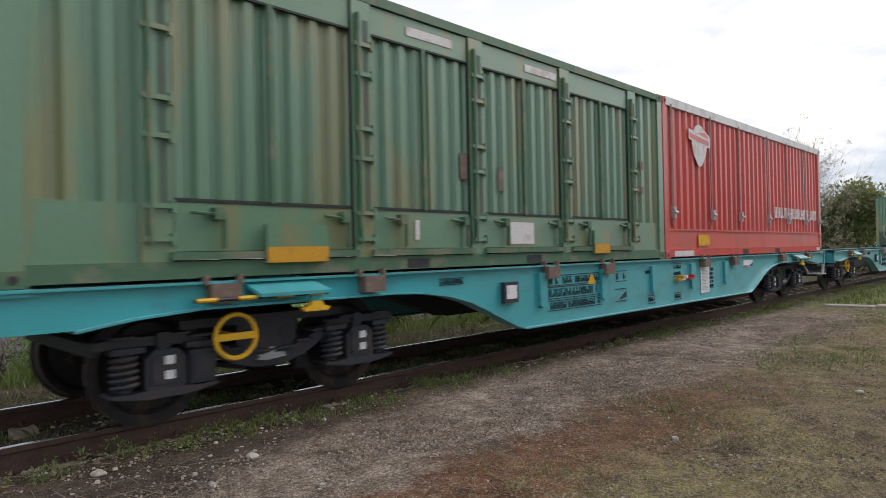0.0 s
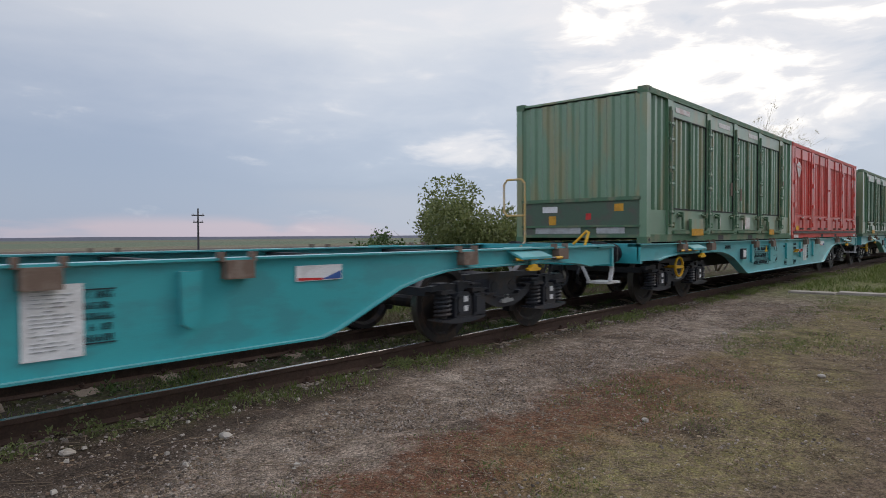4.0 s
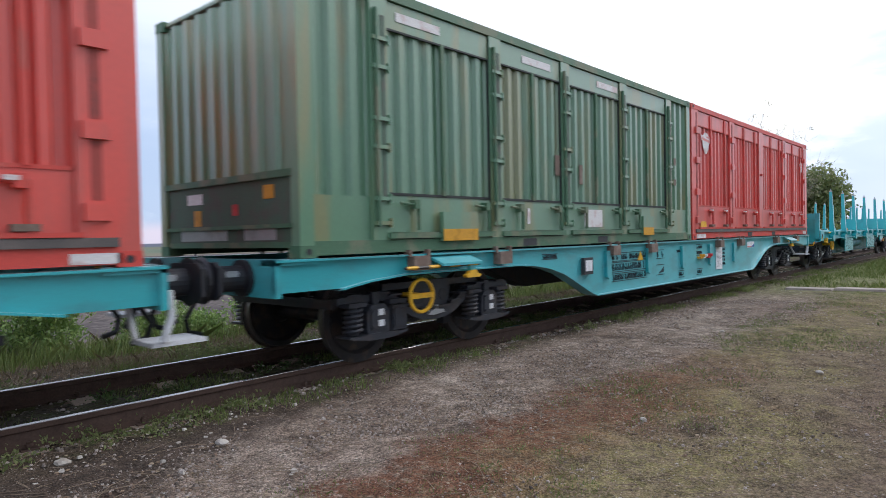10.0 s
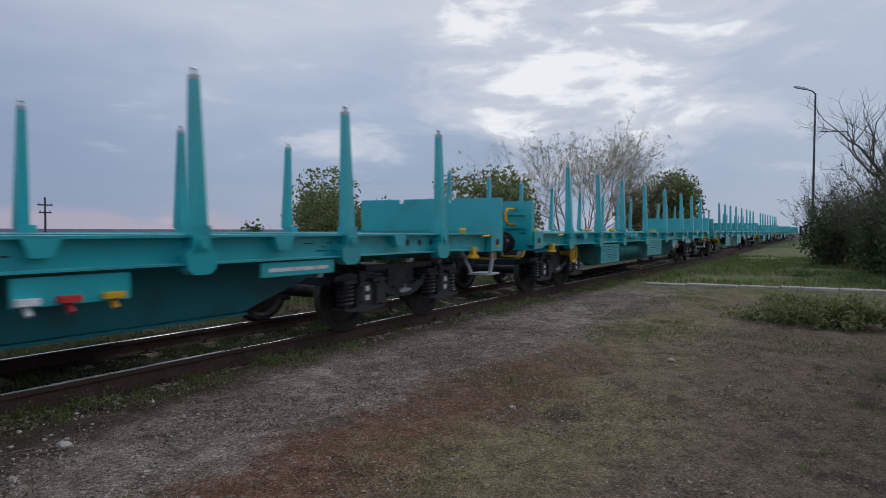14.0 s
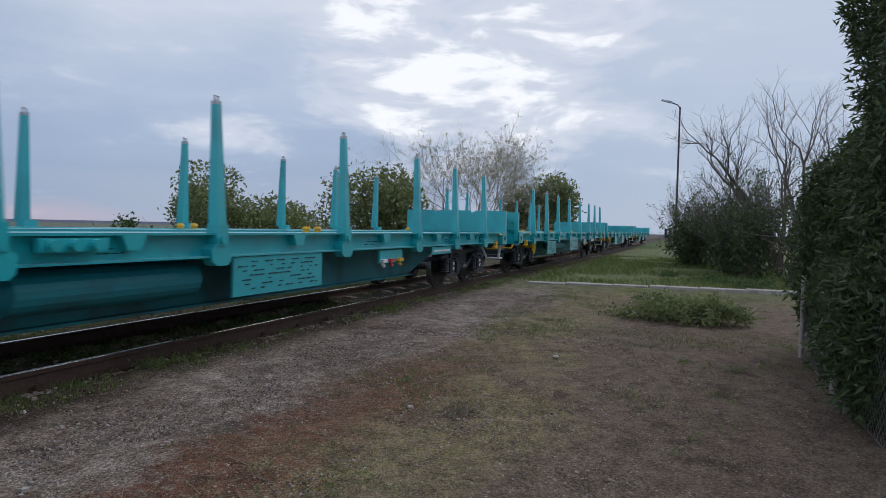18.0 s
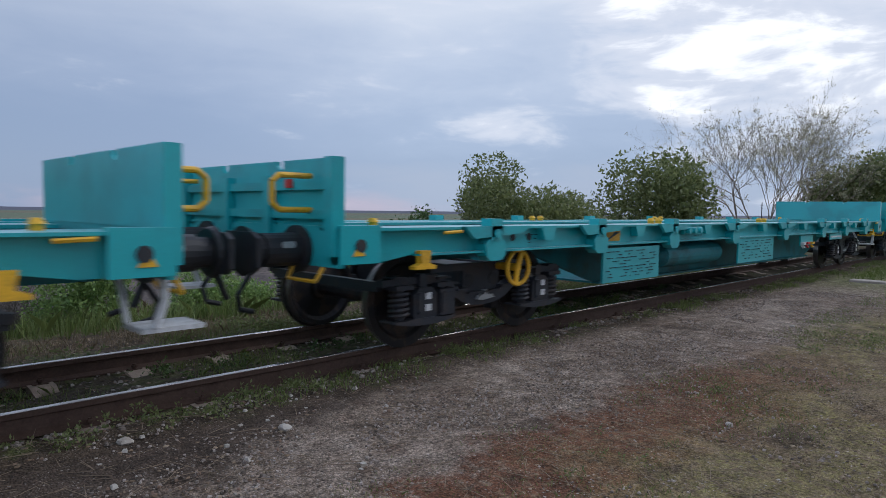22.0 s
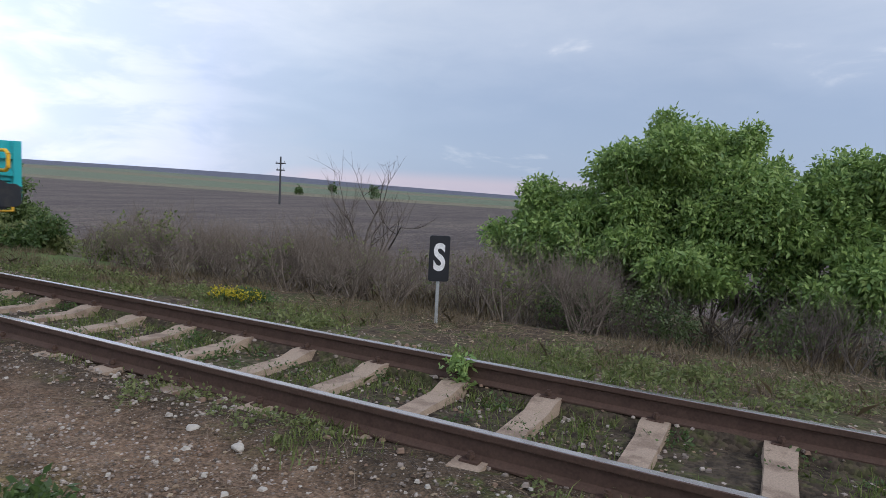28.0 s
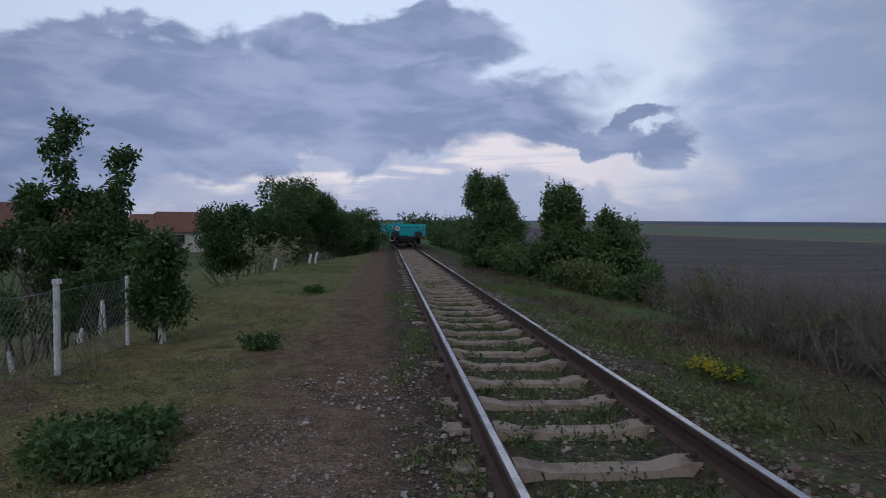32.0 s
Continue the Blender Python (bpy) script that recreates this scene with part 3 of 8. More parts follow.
    col = blend(ramp_(soil, -0.95, -0.45, 0.94), col, (0.072, 0.053, 0.036))
    col = blend(maths("MULTIPLY", ramp_(soil, -0.8, -0.4), ramp_(noise_(3.2, 6, 71.0), 0.52, 0.64, 0.8)), col, (0.085, 0.10, 0.03))
    # dark leaf litter and bare hollows
    col = blend(ramp_(noise_(1.1, 7, 40.0), 0.57, 0.68, 0.7), col, (0.06, 0.042, 0.03))
    col = blend(ramp_(noise_(60.0, 3, 80.0), 0.55, 0.66, 0.65), col, (0.05, 0.038, 0.03))
    for size_, off, k_ in ((60, 2.0, 0.85), (30, 60.0, 0.8), (95, 33.0, 0.75)):
        speck = n.new("ShaderNodeTexVoronoi"); speck.inputs["Scale"].default_value = size_
        l.new(tc.outputs["Object"], speck.inputs["Vector"])
        sc = n.new("ShaderNodeSeparateColor")
        l.new(speck.outputs["Color"], sc.inputs[0])
        col = blend(maths("MULTIPLY", maths("MULTIPLY", ramp_(speck.outputs["Distance"], 0.30, 0.18, k_), ramp_(sc.outputs[0], 0.7, 0.82)), ramp_(noise_(4, 4, off), 0.42, 0.56)), col, (0.36, 0.32, 0.29))
    # crumbs of light and shade at two sizes
    mott = n.new("ShaderNodeHueSaturation")
    mv = maths("ADD", ramp_(noise_(38.0, 6, 17.0), 0.36, 0.64, 0.75), ramp_(noise_(5.0, 7, 27.0), 0.36, 0.64, 0.45))
    l.new(maths("ADD", mv, 0.42), mott.inputs["Value"]); l.new(col, mott.inputs["Color"])
    l.new(mott.outputs[0], p.inputs["Base Color"])
    return m


G_YARD = yardmat()


# ---- mesh helpers ----
def part(name, bm, material, parent, label="", smooth=False):
    """Links a bmesh as one mesh object under a thing or part, or at the top level."""
    me = bpy.data.meshes.new(name)
    bm.to_mesh(me)
    bm.free()
    me.materials.append(material)
    if smooth:
        me.polygons.foreach_set("use_smooth", [True] * len(me.polygons))
    ob = new(name, me)
    ob.parent = parent
    if label:
        tagged(ob, label)
    return ob


def share(name, like, parent, m):
    ob = new(name, like.data)
    ob.parent, ob.matrix_basis = parent, m
    return ob


def box(bm, x0, x1, y0, y1, z0, z1):
    v = [bm.verts.new((x, y, z)) for x in (x0, x1) for y in (y0, y1) for z in (z0, z1)]
    for f in ((0, 1, 3, 2), (4, 6, 7, 5), (0, 4, 5, 1), (2, 3, 7, 6), (0, 2, 6, 4), (1, 5, 7, 3)):
        bm.faces.new([v[i] for i in f])
    return bm


def prism(bm, outline, y0, y1):
    """An outline in x and z, drawn out from y0 to y1."""
    a = [bm.verts.new((x, y0, z)) for x, z in outline]
    b = [bm.verts.new((x, y1, z)) for x, z in outline]
    bm.faces.new(a)
    bm.faces.new(b[::-1])
    for i in range(len(a)):
        bm.faces.new((a[i - 1], b[i - 1], b[i], a[i]))
    return bm


def tube(bm, p, q, r0, r1=None, n=8, caps=True):
    """A round bar from p to q."""
    p, q, r1 = Vector(p), Vector(q), r0 if r1 is None else r1
    d = (q - p).normalized()
    u = d.orthogonal().normalized()
    w = d.cross(u)
    ring = [[bm.verts.new(c + r * (math.cos(2 * math.pi * i / n) * u + math.sin(2 * math.pi * i / n) * w)) for i in range(n)] for c, r in ((p, r0), (q, r1))]
    for i in range(n):
        bm.faces.new((ring[0][i - 1], ring[0][i], ring[1][i], ring[1][i - 1]))
    if caps:
        bm.faces.new(ring[0])
        bm.faces.new(ring[1][::-1])
    return bm


def bent(bm, pts, r, n=8):
    for p, q in zip(pts, pts[1:]):
        tube(bm, p, q, r, n=n)
    return bm


def lathe(bm, profile, centre, n=24):
    """Turned about the y axis: profile of radius and y."""
    cx, cy, cz = centre
    rings = [[bm.verts.new((cx + r * math.cos(2 * math.pi * i / n), cy + y, cz + r * math.sin(2 * math.pi * i / n))) for i in range(n)] for r, y in profile]
    for a, b in zip(rings, rings[1:]):
        for i in range(n):
            bm.faces.new((a[i - 1], b[i - 1], b[i], a[i]))
    bm.faces.new(rings[0])
    bm.faces.new(rings[-1][::-1])
    return bm


def corrugated(bm, x0, x1, y, z0, z1, pitch=0.27, deep=0.04, face=-1, along="x"):
    """A pressed wall with trapezoid ribs, 2 mm sheet, closed at the back."""
    n = max(1, round((x1 - x0) / pitch))
    step = (x1 - x0) / n
    line = []
    for i in range(n):
        a = x0 + i * step
        line += [(a, 0), (a + 0.32 * step, 0), (a + 0.48 * step, 1), (a + 0.84 * step, 1)]
    line.append((x1, 0))

    def at_(s, d, z):
        d = y - face * d * deep
        return (s, d, z) if along == "x" else (d, s, z)

    lo = [bm.verts.new(at_(s, d, z0)) for s, d in line]
    hi = [bm.verts.new(at_(s, d, z1)) for s, d in line]
    for i in range(len(line) - 1):
        bm.faces.new((lo[i], lo[i + 1], hi[i + 1], hi[i]))
    bb = [bm.verts.new(at_(s, 1.6, z)) for s, z in ((x0, z0), (x1, z0), (x1, z1), (x0, z1))]
    bm.faces.new(bb)
    bm.faces.new(hi + [bb[2], bb[3]])
    bm.faces.new(lo[::-1] + [bb[0], bb[1]])
    bm.faces.new((lo[0], hi[0], bb[3], bb[0]))
    bm.faces.new((hi[-1], lo[-1], bb[1], bb[2]))
    return bm


def B():
    return bmesh.new()


def rawmesh(name, verts, faces, material, parent=None, smooth=False):
    me = bpy.data.meshes.new(name)
    me.from_pydata(verts, [], faces)
    me.materials.append(material)
    if smooth:
        me.polygons.foreach_set("use_smooth", [True] * len(me.polygons))
    ob = new(name, me)
    ob.parent = parent
    return ob


def leaves(name, centres, radii, count, size, material, parent=None, seed=1, shell=0.45, long=1.7, droop=0.3):
    """A crown: small pointed leaves in bunches through a set of egg-shaped clumps, thicker to the outside."""
    rng = np.random.default_rng(seed)
    centres, radii = np.array(centres, float), np.array(radii, float)
    vol = radii.prod(1) ** 0.75
    pick = rng.choice(len(centres), count // 6, p=vol / vol.sum())
    d = rng.normal(size=(len(pick), 3))
    d /= np.linalg.norm(d, axis=1)[:, None]
    r = shell + (1 - shell) * rng.random(len(pick)) ** 0.6
    r *= 0.86 + 0.28 * rng.random(len(pick))
    bunch = centres[pick] + d * r[:, None] * radii[pick]
    c = np.repeat(bunch, 6, 0) + rng.normal(size=(len(bunch) * 6, 3)) * size * 1.1
    out = np.repeat(d, 6, 0)
    a = rng.normal(size=c.shape) + out * 0.7 - np.array([0, 0, droop])
    a /= np.linalg.norm(a, axis=1)[:, None]
    b = np.cross(a, rng.normal(size=c.shape))
    b /= np.linalg.norm(b, axis=1)[:, None] + 1e-9
    s = (size * (0.6 + 0.8 * rng.random(len(c))))[:, None]
    tip, mid = c + a * s * long, c + a * s * long * 0.45
    v = np.stack([c, mid + b * s * 0.42, tip, mid - b * s * 0.42], 1).reshape(-1, 3)
    me = bpy.data.meshes.new(name)
    n = len(c)
    me.vertices.add(4 * n); me.vertices.foreach_set("co", v.ravel())
    me.loops.add(4 * n); me.loops.foreach_set("vertex_index", np.arange(4 * n))
    me.polygons.add(n); me.polygons.foreach_set("loop_start", np.arange(0, 4 * n, 4)); me.polygons.foreach_set("loop_total", np.full(n, 4))
    me.update()
    me.materials.append(material)
    ob = new(name, me)
    ob.parent = parent
    return ob


def blades(name, spots, height, material, seed=1, per=7, spread=0.05, width=0.006, parent=None):
    """Tufts of bent blades at the spots (x, y, z)."""
    rng = np.random.default_rng(seed)
    spots = np.repeat(np.array(spots, float), per, 0)
    n = len(spots)
    root = spots + np.c_[rng.normal(size=(n, 2)) * spread, np.zeros(n)]
    h = height * (0.4 + 0.9 * rng.random(n))
    lean = rng.normal(size=(n, 2)) * 0.45
    mid = root + np.c_[lean * h[:, None] * 0.35, h * 0.6]
    tip = root + np.c_[lean * h[:, None], h * 0.95]
    side = np.c_[rng.normal(size=(n, 2)), np.zeros(n)]
    side = side / np.linalg.norm(side, axis=1)[:, None] * width
    v = np.stack([root - side, root + side, mid + side * 0.7, tip, mid - side * 0.7], 1).reshape(-1, 3)
    me = bpy.data.meshes.new(name)
    me.vertices.add(5 * n); me.vertices.foreach_set("co", v.ravel())
    me.loops.add(5 * n); me.loops.foreach_set("vertex_index", np.arange(5 * n))
    me.polygons.add(n); me.polygons.foreach_set("loop_start", np.arange(0, 5 * n, 5)); me.polygons.foreach_set("loop_total", np.full(n, 5))
    me.update()
    me.materials.append(material)
    ob = new(name, me)
    ob.parent = parent
    return ob


def twigs(verts, faces, p, d, length, r, depth, rng, spread=0.6, rise=0.25, kids=3, sides=4, bend=0.18):
    """Limbs that fork into thinner ones, each a tapered bent bar."""
    p, d = np.array(p, float), np.array(d, float)
    segs = 3 if depth > 1 else 2
    pts = [p]
    for _ in range(segs):
        d = d + rng.normal(size=3) * bend + np.array([0, 0, rise * 0.12])
        d /= np.linalg.norm(d)
        pts.append(pts[-1] + d * length / segs)
    u = np.cross(d, [0.3, 0.5, 0.8]); u /= np.linalg.norm(u); w = np.cross(d, u)
    base = len(verts)
    for i, q in enumerate(pts):
        rr = r * (1 - 0.55 * i / segs)
        for k in range(sides):
            a = 2 * math.pi * k / sides
            verts.append(tuple(q + rr * (math.cos(a) * u + math.sin(a) * w)))
    for i in range(segs):
        for k in range(sides):
            a, b = base + i * sides + k, base + i * sides + (k + 1) % sides
            faces.append((a, b, b + sides, a + sides))
    if depth <= 0:
        return
    for j in range(kids):
        f = 0.35 + 0.65 * (j + 1) / kids
        q = pts[min(segs, max(1, round(f * segs)))]
        dd = d + rng.normal(size=3) * spread + np.array([0, 0, rise])
        dd /= np.linalg.norm(dd)
        twigs(verts, faces, q, dd, length * (0.55 + 0.25 * rng.random()), r * 0.5, depth - 1, rng, spread, rise, kids, max(3, sides - 1), bend)


# ---- ground and track ----
YC, GAUGE = 0.715, 1.43
NEAR, FAR = -0.01, 1.44
LOW = -0.172


def garden_drop(x, y):
    """How far the bank on the garden side has fallen away from the level of the yard."""
    crest = -4.6 if x > -8 else -4.6 - 0.09 * (-8 - x) if x > -15 else -5.2 if x > -25 else min(-2.0, -5.2 + 0.17 * (-25 - x))
    d = max(0.0, min(1.0, (crest - y) / 2.0))
    return 1.45 * max(0.0, min(1.0, (-3 - x) / 4)) * d * d * (3 - 2 * d)


def rise(x, y):
    """Height of the land: yard, track bed, bank down to the fields, and the far ridge."""
    if y < -7:
        z = LOW - 0.05 - garden_drop(x, y)
    elif y < 2.2:
        d = y - track_y(x) if abs(x) < 250 else 9
        z = LOW if abs(d) > 1.4 else -0.145 if abs(d) > 0.95 else -0.18 if abs(d) > 0.62 else -0.255 + 0.06 * max(0.0, min(1.0, (x - 0.6) / 1.4))
        if y < -4.3:
            z -= 0.05 * min(1.0, (-4.3 - y) / 2.7)
        if x < -2:
            z -= garden_drop(x, y)
    elif y < 3.6:
        z = LOW - 0.10 * (y - 2.2)
    else:
        k = min(1.0, (y - 3.6) / 7.0)
        z = LOW - 0.14 - 1.1 * k * k * (3 - 2 * k)
    far = math.hypot(x, y)
    if far > 120:
        k = min(1.0, (far - 120) / 1300)
        lift = max(0.0, min(1.0, (math.degrees(math.atan2(-x, abs(y))) - 10) / 50))
        z += k ** 1.5 * (-5.0 + 33.0 * lift * lift * (3 - 2 * lift) + 1.5 * math.sin(x * 0.0061 + 1.3) * math.cos(y * 0.0047))
    return z


def track_y(x):
    """The line of the track's middle: straight past the yard, bending gently far off."""
    if x < -45:
        return YC - 0.0003 * (x + 45) ** 2
    if x > 70:
        return YC - 0.00006 * (x - 70) ** 2
    return YC


def make_ground():
    xs = [-2600, -1600, -1000, -650, -420, -280, -200, -140, -100, -75, -58]
    xs += [-48 + 2 * i for i in range(17)] + [-14 + 0.5 * i for i in range(77)] + [26 + 2.5 * i for i in range(15)]
    xs += [70, 85, 105, 140, 190, 260, 380, 600, 950, 1500, 2600]
    ys = [-2600, -1500, -900, -500, -280, -160, -90, -55, -35, -25, -19, -15] + [-12 + 0.5 * i for i in range(31)]
    ys = [y for y in ys if not (-1.6 < y < 3.2)] + [-1.5, -1.1, -0.8, -0.55, -0.35, -0.2, -0.08, 0.06, 0.14, 0.4, 0.715, 1.0, 1.29, 1.37, 1.51, 1.65, 1.85, 2.1, 2.4, 2.8, 3.2]
    ys += [3.6 + 0.6 * i for i in range(20)] + [16, 18, 21, 25, 30, 38, 50, 66, 90, 118, 150, 200, 260, 340, 450, 600, 800, 1050, 1400, 1900, 2600]
    rng = np.random.default_rng(5)
    mats = [G_YARD, G_BED, G_VERGE, G_GRASS, G_PLOUGH, G_CROP, G_PALE, G_HILL]
    verts, faces, which = [], [], []
    for y in ys:
        for x in xs:
            close = abs(x) < 60 and -20 < y < 20
            verts.append((x, y, rise(x, y) + (rng.normal() * 0.012 if close else 0)))
    w = len(xs)
    for j in range(len(ys) - 1):
        for i in range(w - 1):
            x, y = (xs[i] + xs[i + 1]) / 2, (ys[j] + ys[j + 1]) / 2
            faces.append((j * w + i, j * w + i + 1, (j + 1) * w + i + 1, (j + 1) * w + i))
            d = y - track_y(x)
            far = math.hypot(x, y)
            if far > 900:
                k = 7
            elif y > 1.9 and far < 1000:
                k = 2 if y < 14 else 4 if y < 118 else 6 if y < 150 else 5 if y < 260 else 6 if y < 340 else 5 if y < 450 else 7
                if y < 14 and x < -12:
                    k = 2 if y < 3.6 or y > 9.5 else 3
            elif -0.72 < d < 0.72:
                k = 1
            elif y < -14 or x > 60 or x < -60:
                k = 3
            else:
                k = 0
            which.append(k)
    ob = rawmesh("ground", verts, faces, mats[0])
    for m in mats[1:]:
        ob.data.materials.append(m)
    ob.data.polygons.foreach_set("material_index", which)
    tagged(ob, "gravel yard, track verge and ploughed fields to the horizon", "ground", kind="structure")


make_ground()


def make_rails():
    head = [(-0.024, -0.004), (-0.02, 0.002), (0.026, 0.002), (0.03, -0.004)]
    prof = [(-0.072, -0.178), (-0.072, -0.166), (-0.014, -0.142), (-0.010, -0.052), (-0.037, -0.040), (-0.037, -0.002), (0.037, -0.002), (0.037, -0.040), (0.010, -0.052), (0.014, -0.142), (0.072, -0.166), (0.072, -0.178)]
    stations = [-420 + 12 * i for i in range(30)] + [-60 + 4 * i for i in range(31)] + [70 + 10 * i for i in range(36)]
    for off in (NEAR - YC, FAR - YC):
        for title, shape, m in (("rail", prof, RAIL), ("rail_head", head, RAILTOP)):
            verts, faces = [], []
            n = len(shape)
            for x in stations:
                y = track_y(x) + off
                verts += [(x, y + a, b) for a, b in shape]
            for s in range(len(stations) - 1):
                for i in range(n):
                    a, b = s * n + i, s * n + (i + 1) % n
                    faces.append((a, b, b + n, a + n))
            if title == "rail":
                rail = rawmesh("rail", verts, faces, m)
                tagged(rail, "rusty brown steel rail with polished head", "rail", "rails of the track", "structure")
            else:
                h = rawmesh("rail_head", verts, faces, m, rail)
                tagged(h, "bright polished running surface")


make_rails()


def make_sleepers():
    bm = B()
    # two thick ends and a thinner, lower waist
    ys = [(-1.2, 0.12, -0.02), (-0.54, 0.12, -0.006), (-0.36, 0.11, -0.050), (0.36, 0.11, -0.050), (0.54, 0.12, -0.006), (1.2, 0.12, -0.02)]
    rings = []
    for y, hw, z in ys:
        rings.append([bm.verts.new(c) for c in ((-hw, y, -0.16), (-hw * 0.85, y, z), (hw * 0.85, y, z), (hw, y, -0.16))])
    for a, b in zip(rings, rings[1:]):
        for i in range(3):
            bm.faces.new((a[i], b[i], b[i + 1], a[i + 1]))
    bm.faces.new(rings[0]); bm.faces.new(rings[-1][::-1])
    first = None
    bolt = B()
    box(bolt, -0.06, 0.06, -0.035, 0.035, -0.03, 0.0)
    tube(bolt, (0, 0, -0.005), (0, 0, 0.05), 0.017, n=6)
    tube(bolt, (0, 0, 0.016), (0, 0, 0.036), 0.028, n=6)
    bolt_me = bpy.data.meshes.new("rail_bolt")
    bolt.to_mesh(bolt_me); bolt.free()
    bolt_me.materials.append(RAIL)
    bed = None
    for i in range(-86, 108):
        x = 0.815 * i - 0.16
        if first is None:
            first = part("concrete_sleeper", bm, CONC, None)
            ob = first
        else:
            ob = copy_thing(first, Matrix())
        if -16 < x < 12:
            for y in (NEAR - YC - 0.09, NEAR - YC + 0.09, FAR - YC - 0.09, FAR - YC + 0.09):
                bo = new("rail_bolt", bolt_me)
                bo.parent, bo.matrix_basis = ob, pose(0, y, 0.0)
        ob.matrix_basis = pose(x, track_y(x), -0.155 + random.uniform(-0.008, 0.008), 0, random.uniform(-0.6, 0.6), random.uniform(-1, 1))
        tagged(ob, "weathered concrete sleeper half sunk in weedy ballast", "sleeper", "sleepers of the track")


make_sleepers()


# ---- the train: wagons, their bogies, and containers ----
HALF = 1.235
WHEEL_R = 0.46


def make_wheelset(bogie, x):
    bm = B()
    tube(bm, (0, -0.98, 0), (0, 0.98, 0), 0.085, n=12)
    ws = part("wheelset", bm, WHEEL, bogie, "wheelset on a plain axle")
    ws.matrix_basis = pose(x, 0, WHEEL_R)
    return ws


def wheel_mesh():
    bm = B()
    lathe(bm, [(0.10, -0.09), (0.13, -0.09), (0.16, -0.035), (0.36, 0.0), (0.40, -0.06), (0.455, -0.065), (0.462, 0.03), (0.495, 0.045), (0.495, 0.07), (0.40, 0.07), (0.36, 0.035), (0.16, 0.03), (0.13, 0.09), (0.10, 0.09)], (0, 0, 0), 32)
    me = bpy.data.meshes.new("wheel")
    bm.to_mesh(me); bm.free()
    me.materials.append(WHEEL); me.materials.append(TREAD)
    for p in me.polygons:
        r = math.hypot(p.center.x, p.center.z)
        if r > 0.44 and abs(p.normal.y) < 0.5:
            p.material_index = 1
    return me


WHEEL_ME = wheel_mesh()


def spring_mesh():
    """A stout coil spring: an outer coil of thick wire round a dark core."""
    bm = B()
    rows = []
    for i in range(73):
        a = 2 * math.pi * i / 13
        c, u = Vector((0.092 * math.cos(a), 0.092 * math.sin(a), 0.015 + 0.285 * i / 72)), Vector((math.cos(a), math.sin(a), 0))
        rows.append([bm.verts.new(c + 0.021 * (math.cos(b) * u + Vector((0, 0, math.sin(b))))) for b in (0, 1.257, 2.513, 3.77, 5.027)])
    for p, q in zip(rows, rows[1:]):
        for j in range(5):
            bm.faces.new((p[j - 1], q[j - 1], q[j], p[j]))
    tube(bm, (0, 0, 0), (0, 0, 0.31), 0.06, n=10)
    me = bpy.data.meshes.new("coil_spring")
    bm.to_mesh(me); bm.free()
    me.materials.append(BOGIE)
    return me


def hoop(bm, c, big, small, n=28, m=6):
    rows = [[bm.verts.new((c[0] + (big + small * math.cos(2 * math.pi * j / m)) * math.cos(2 * math.pi * i / n), c[1] + small * math.sin(2 * math.pi * j / m), c[2] + (big + small * math.cos(2 * math.pi * j / m)) * math.sin(2 * math.pi * i / n))) for j in range(m)] for i in range(n)]
    for i in range(n):
        for j in range(m):
            bm.faces.new((rows[i - 1][j - 1], rows[i][j - 1], rows[i][j], rows[i - 1][j]))


SPRING_ME = spring_mesh()


def curve_band(bm, line, y0, y1):
    """A band along (x, upper z, lower z) stations, drawn out from y0 to y1."""
    prism(bm, [(x, a) for x, a, _ in line] + [(x, b) for x, _, b in line[::-1]], min(y0, y1), max(y0, y1))


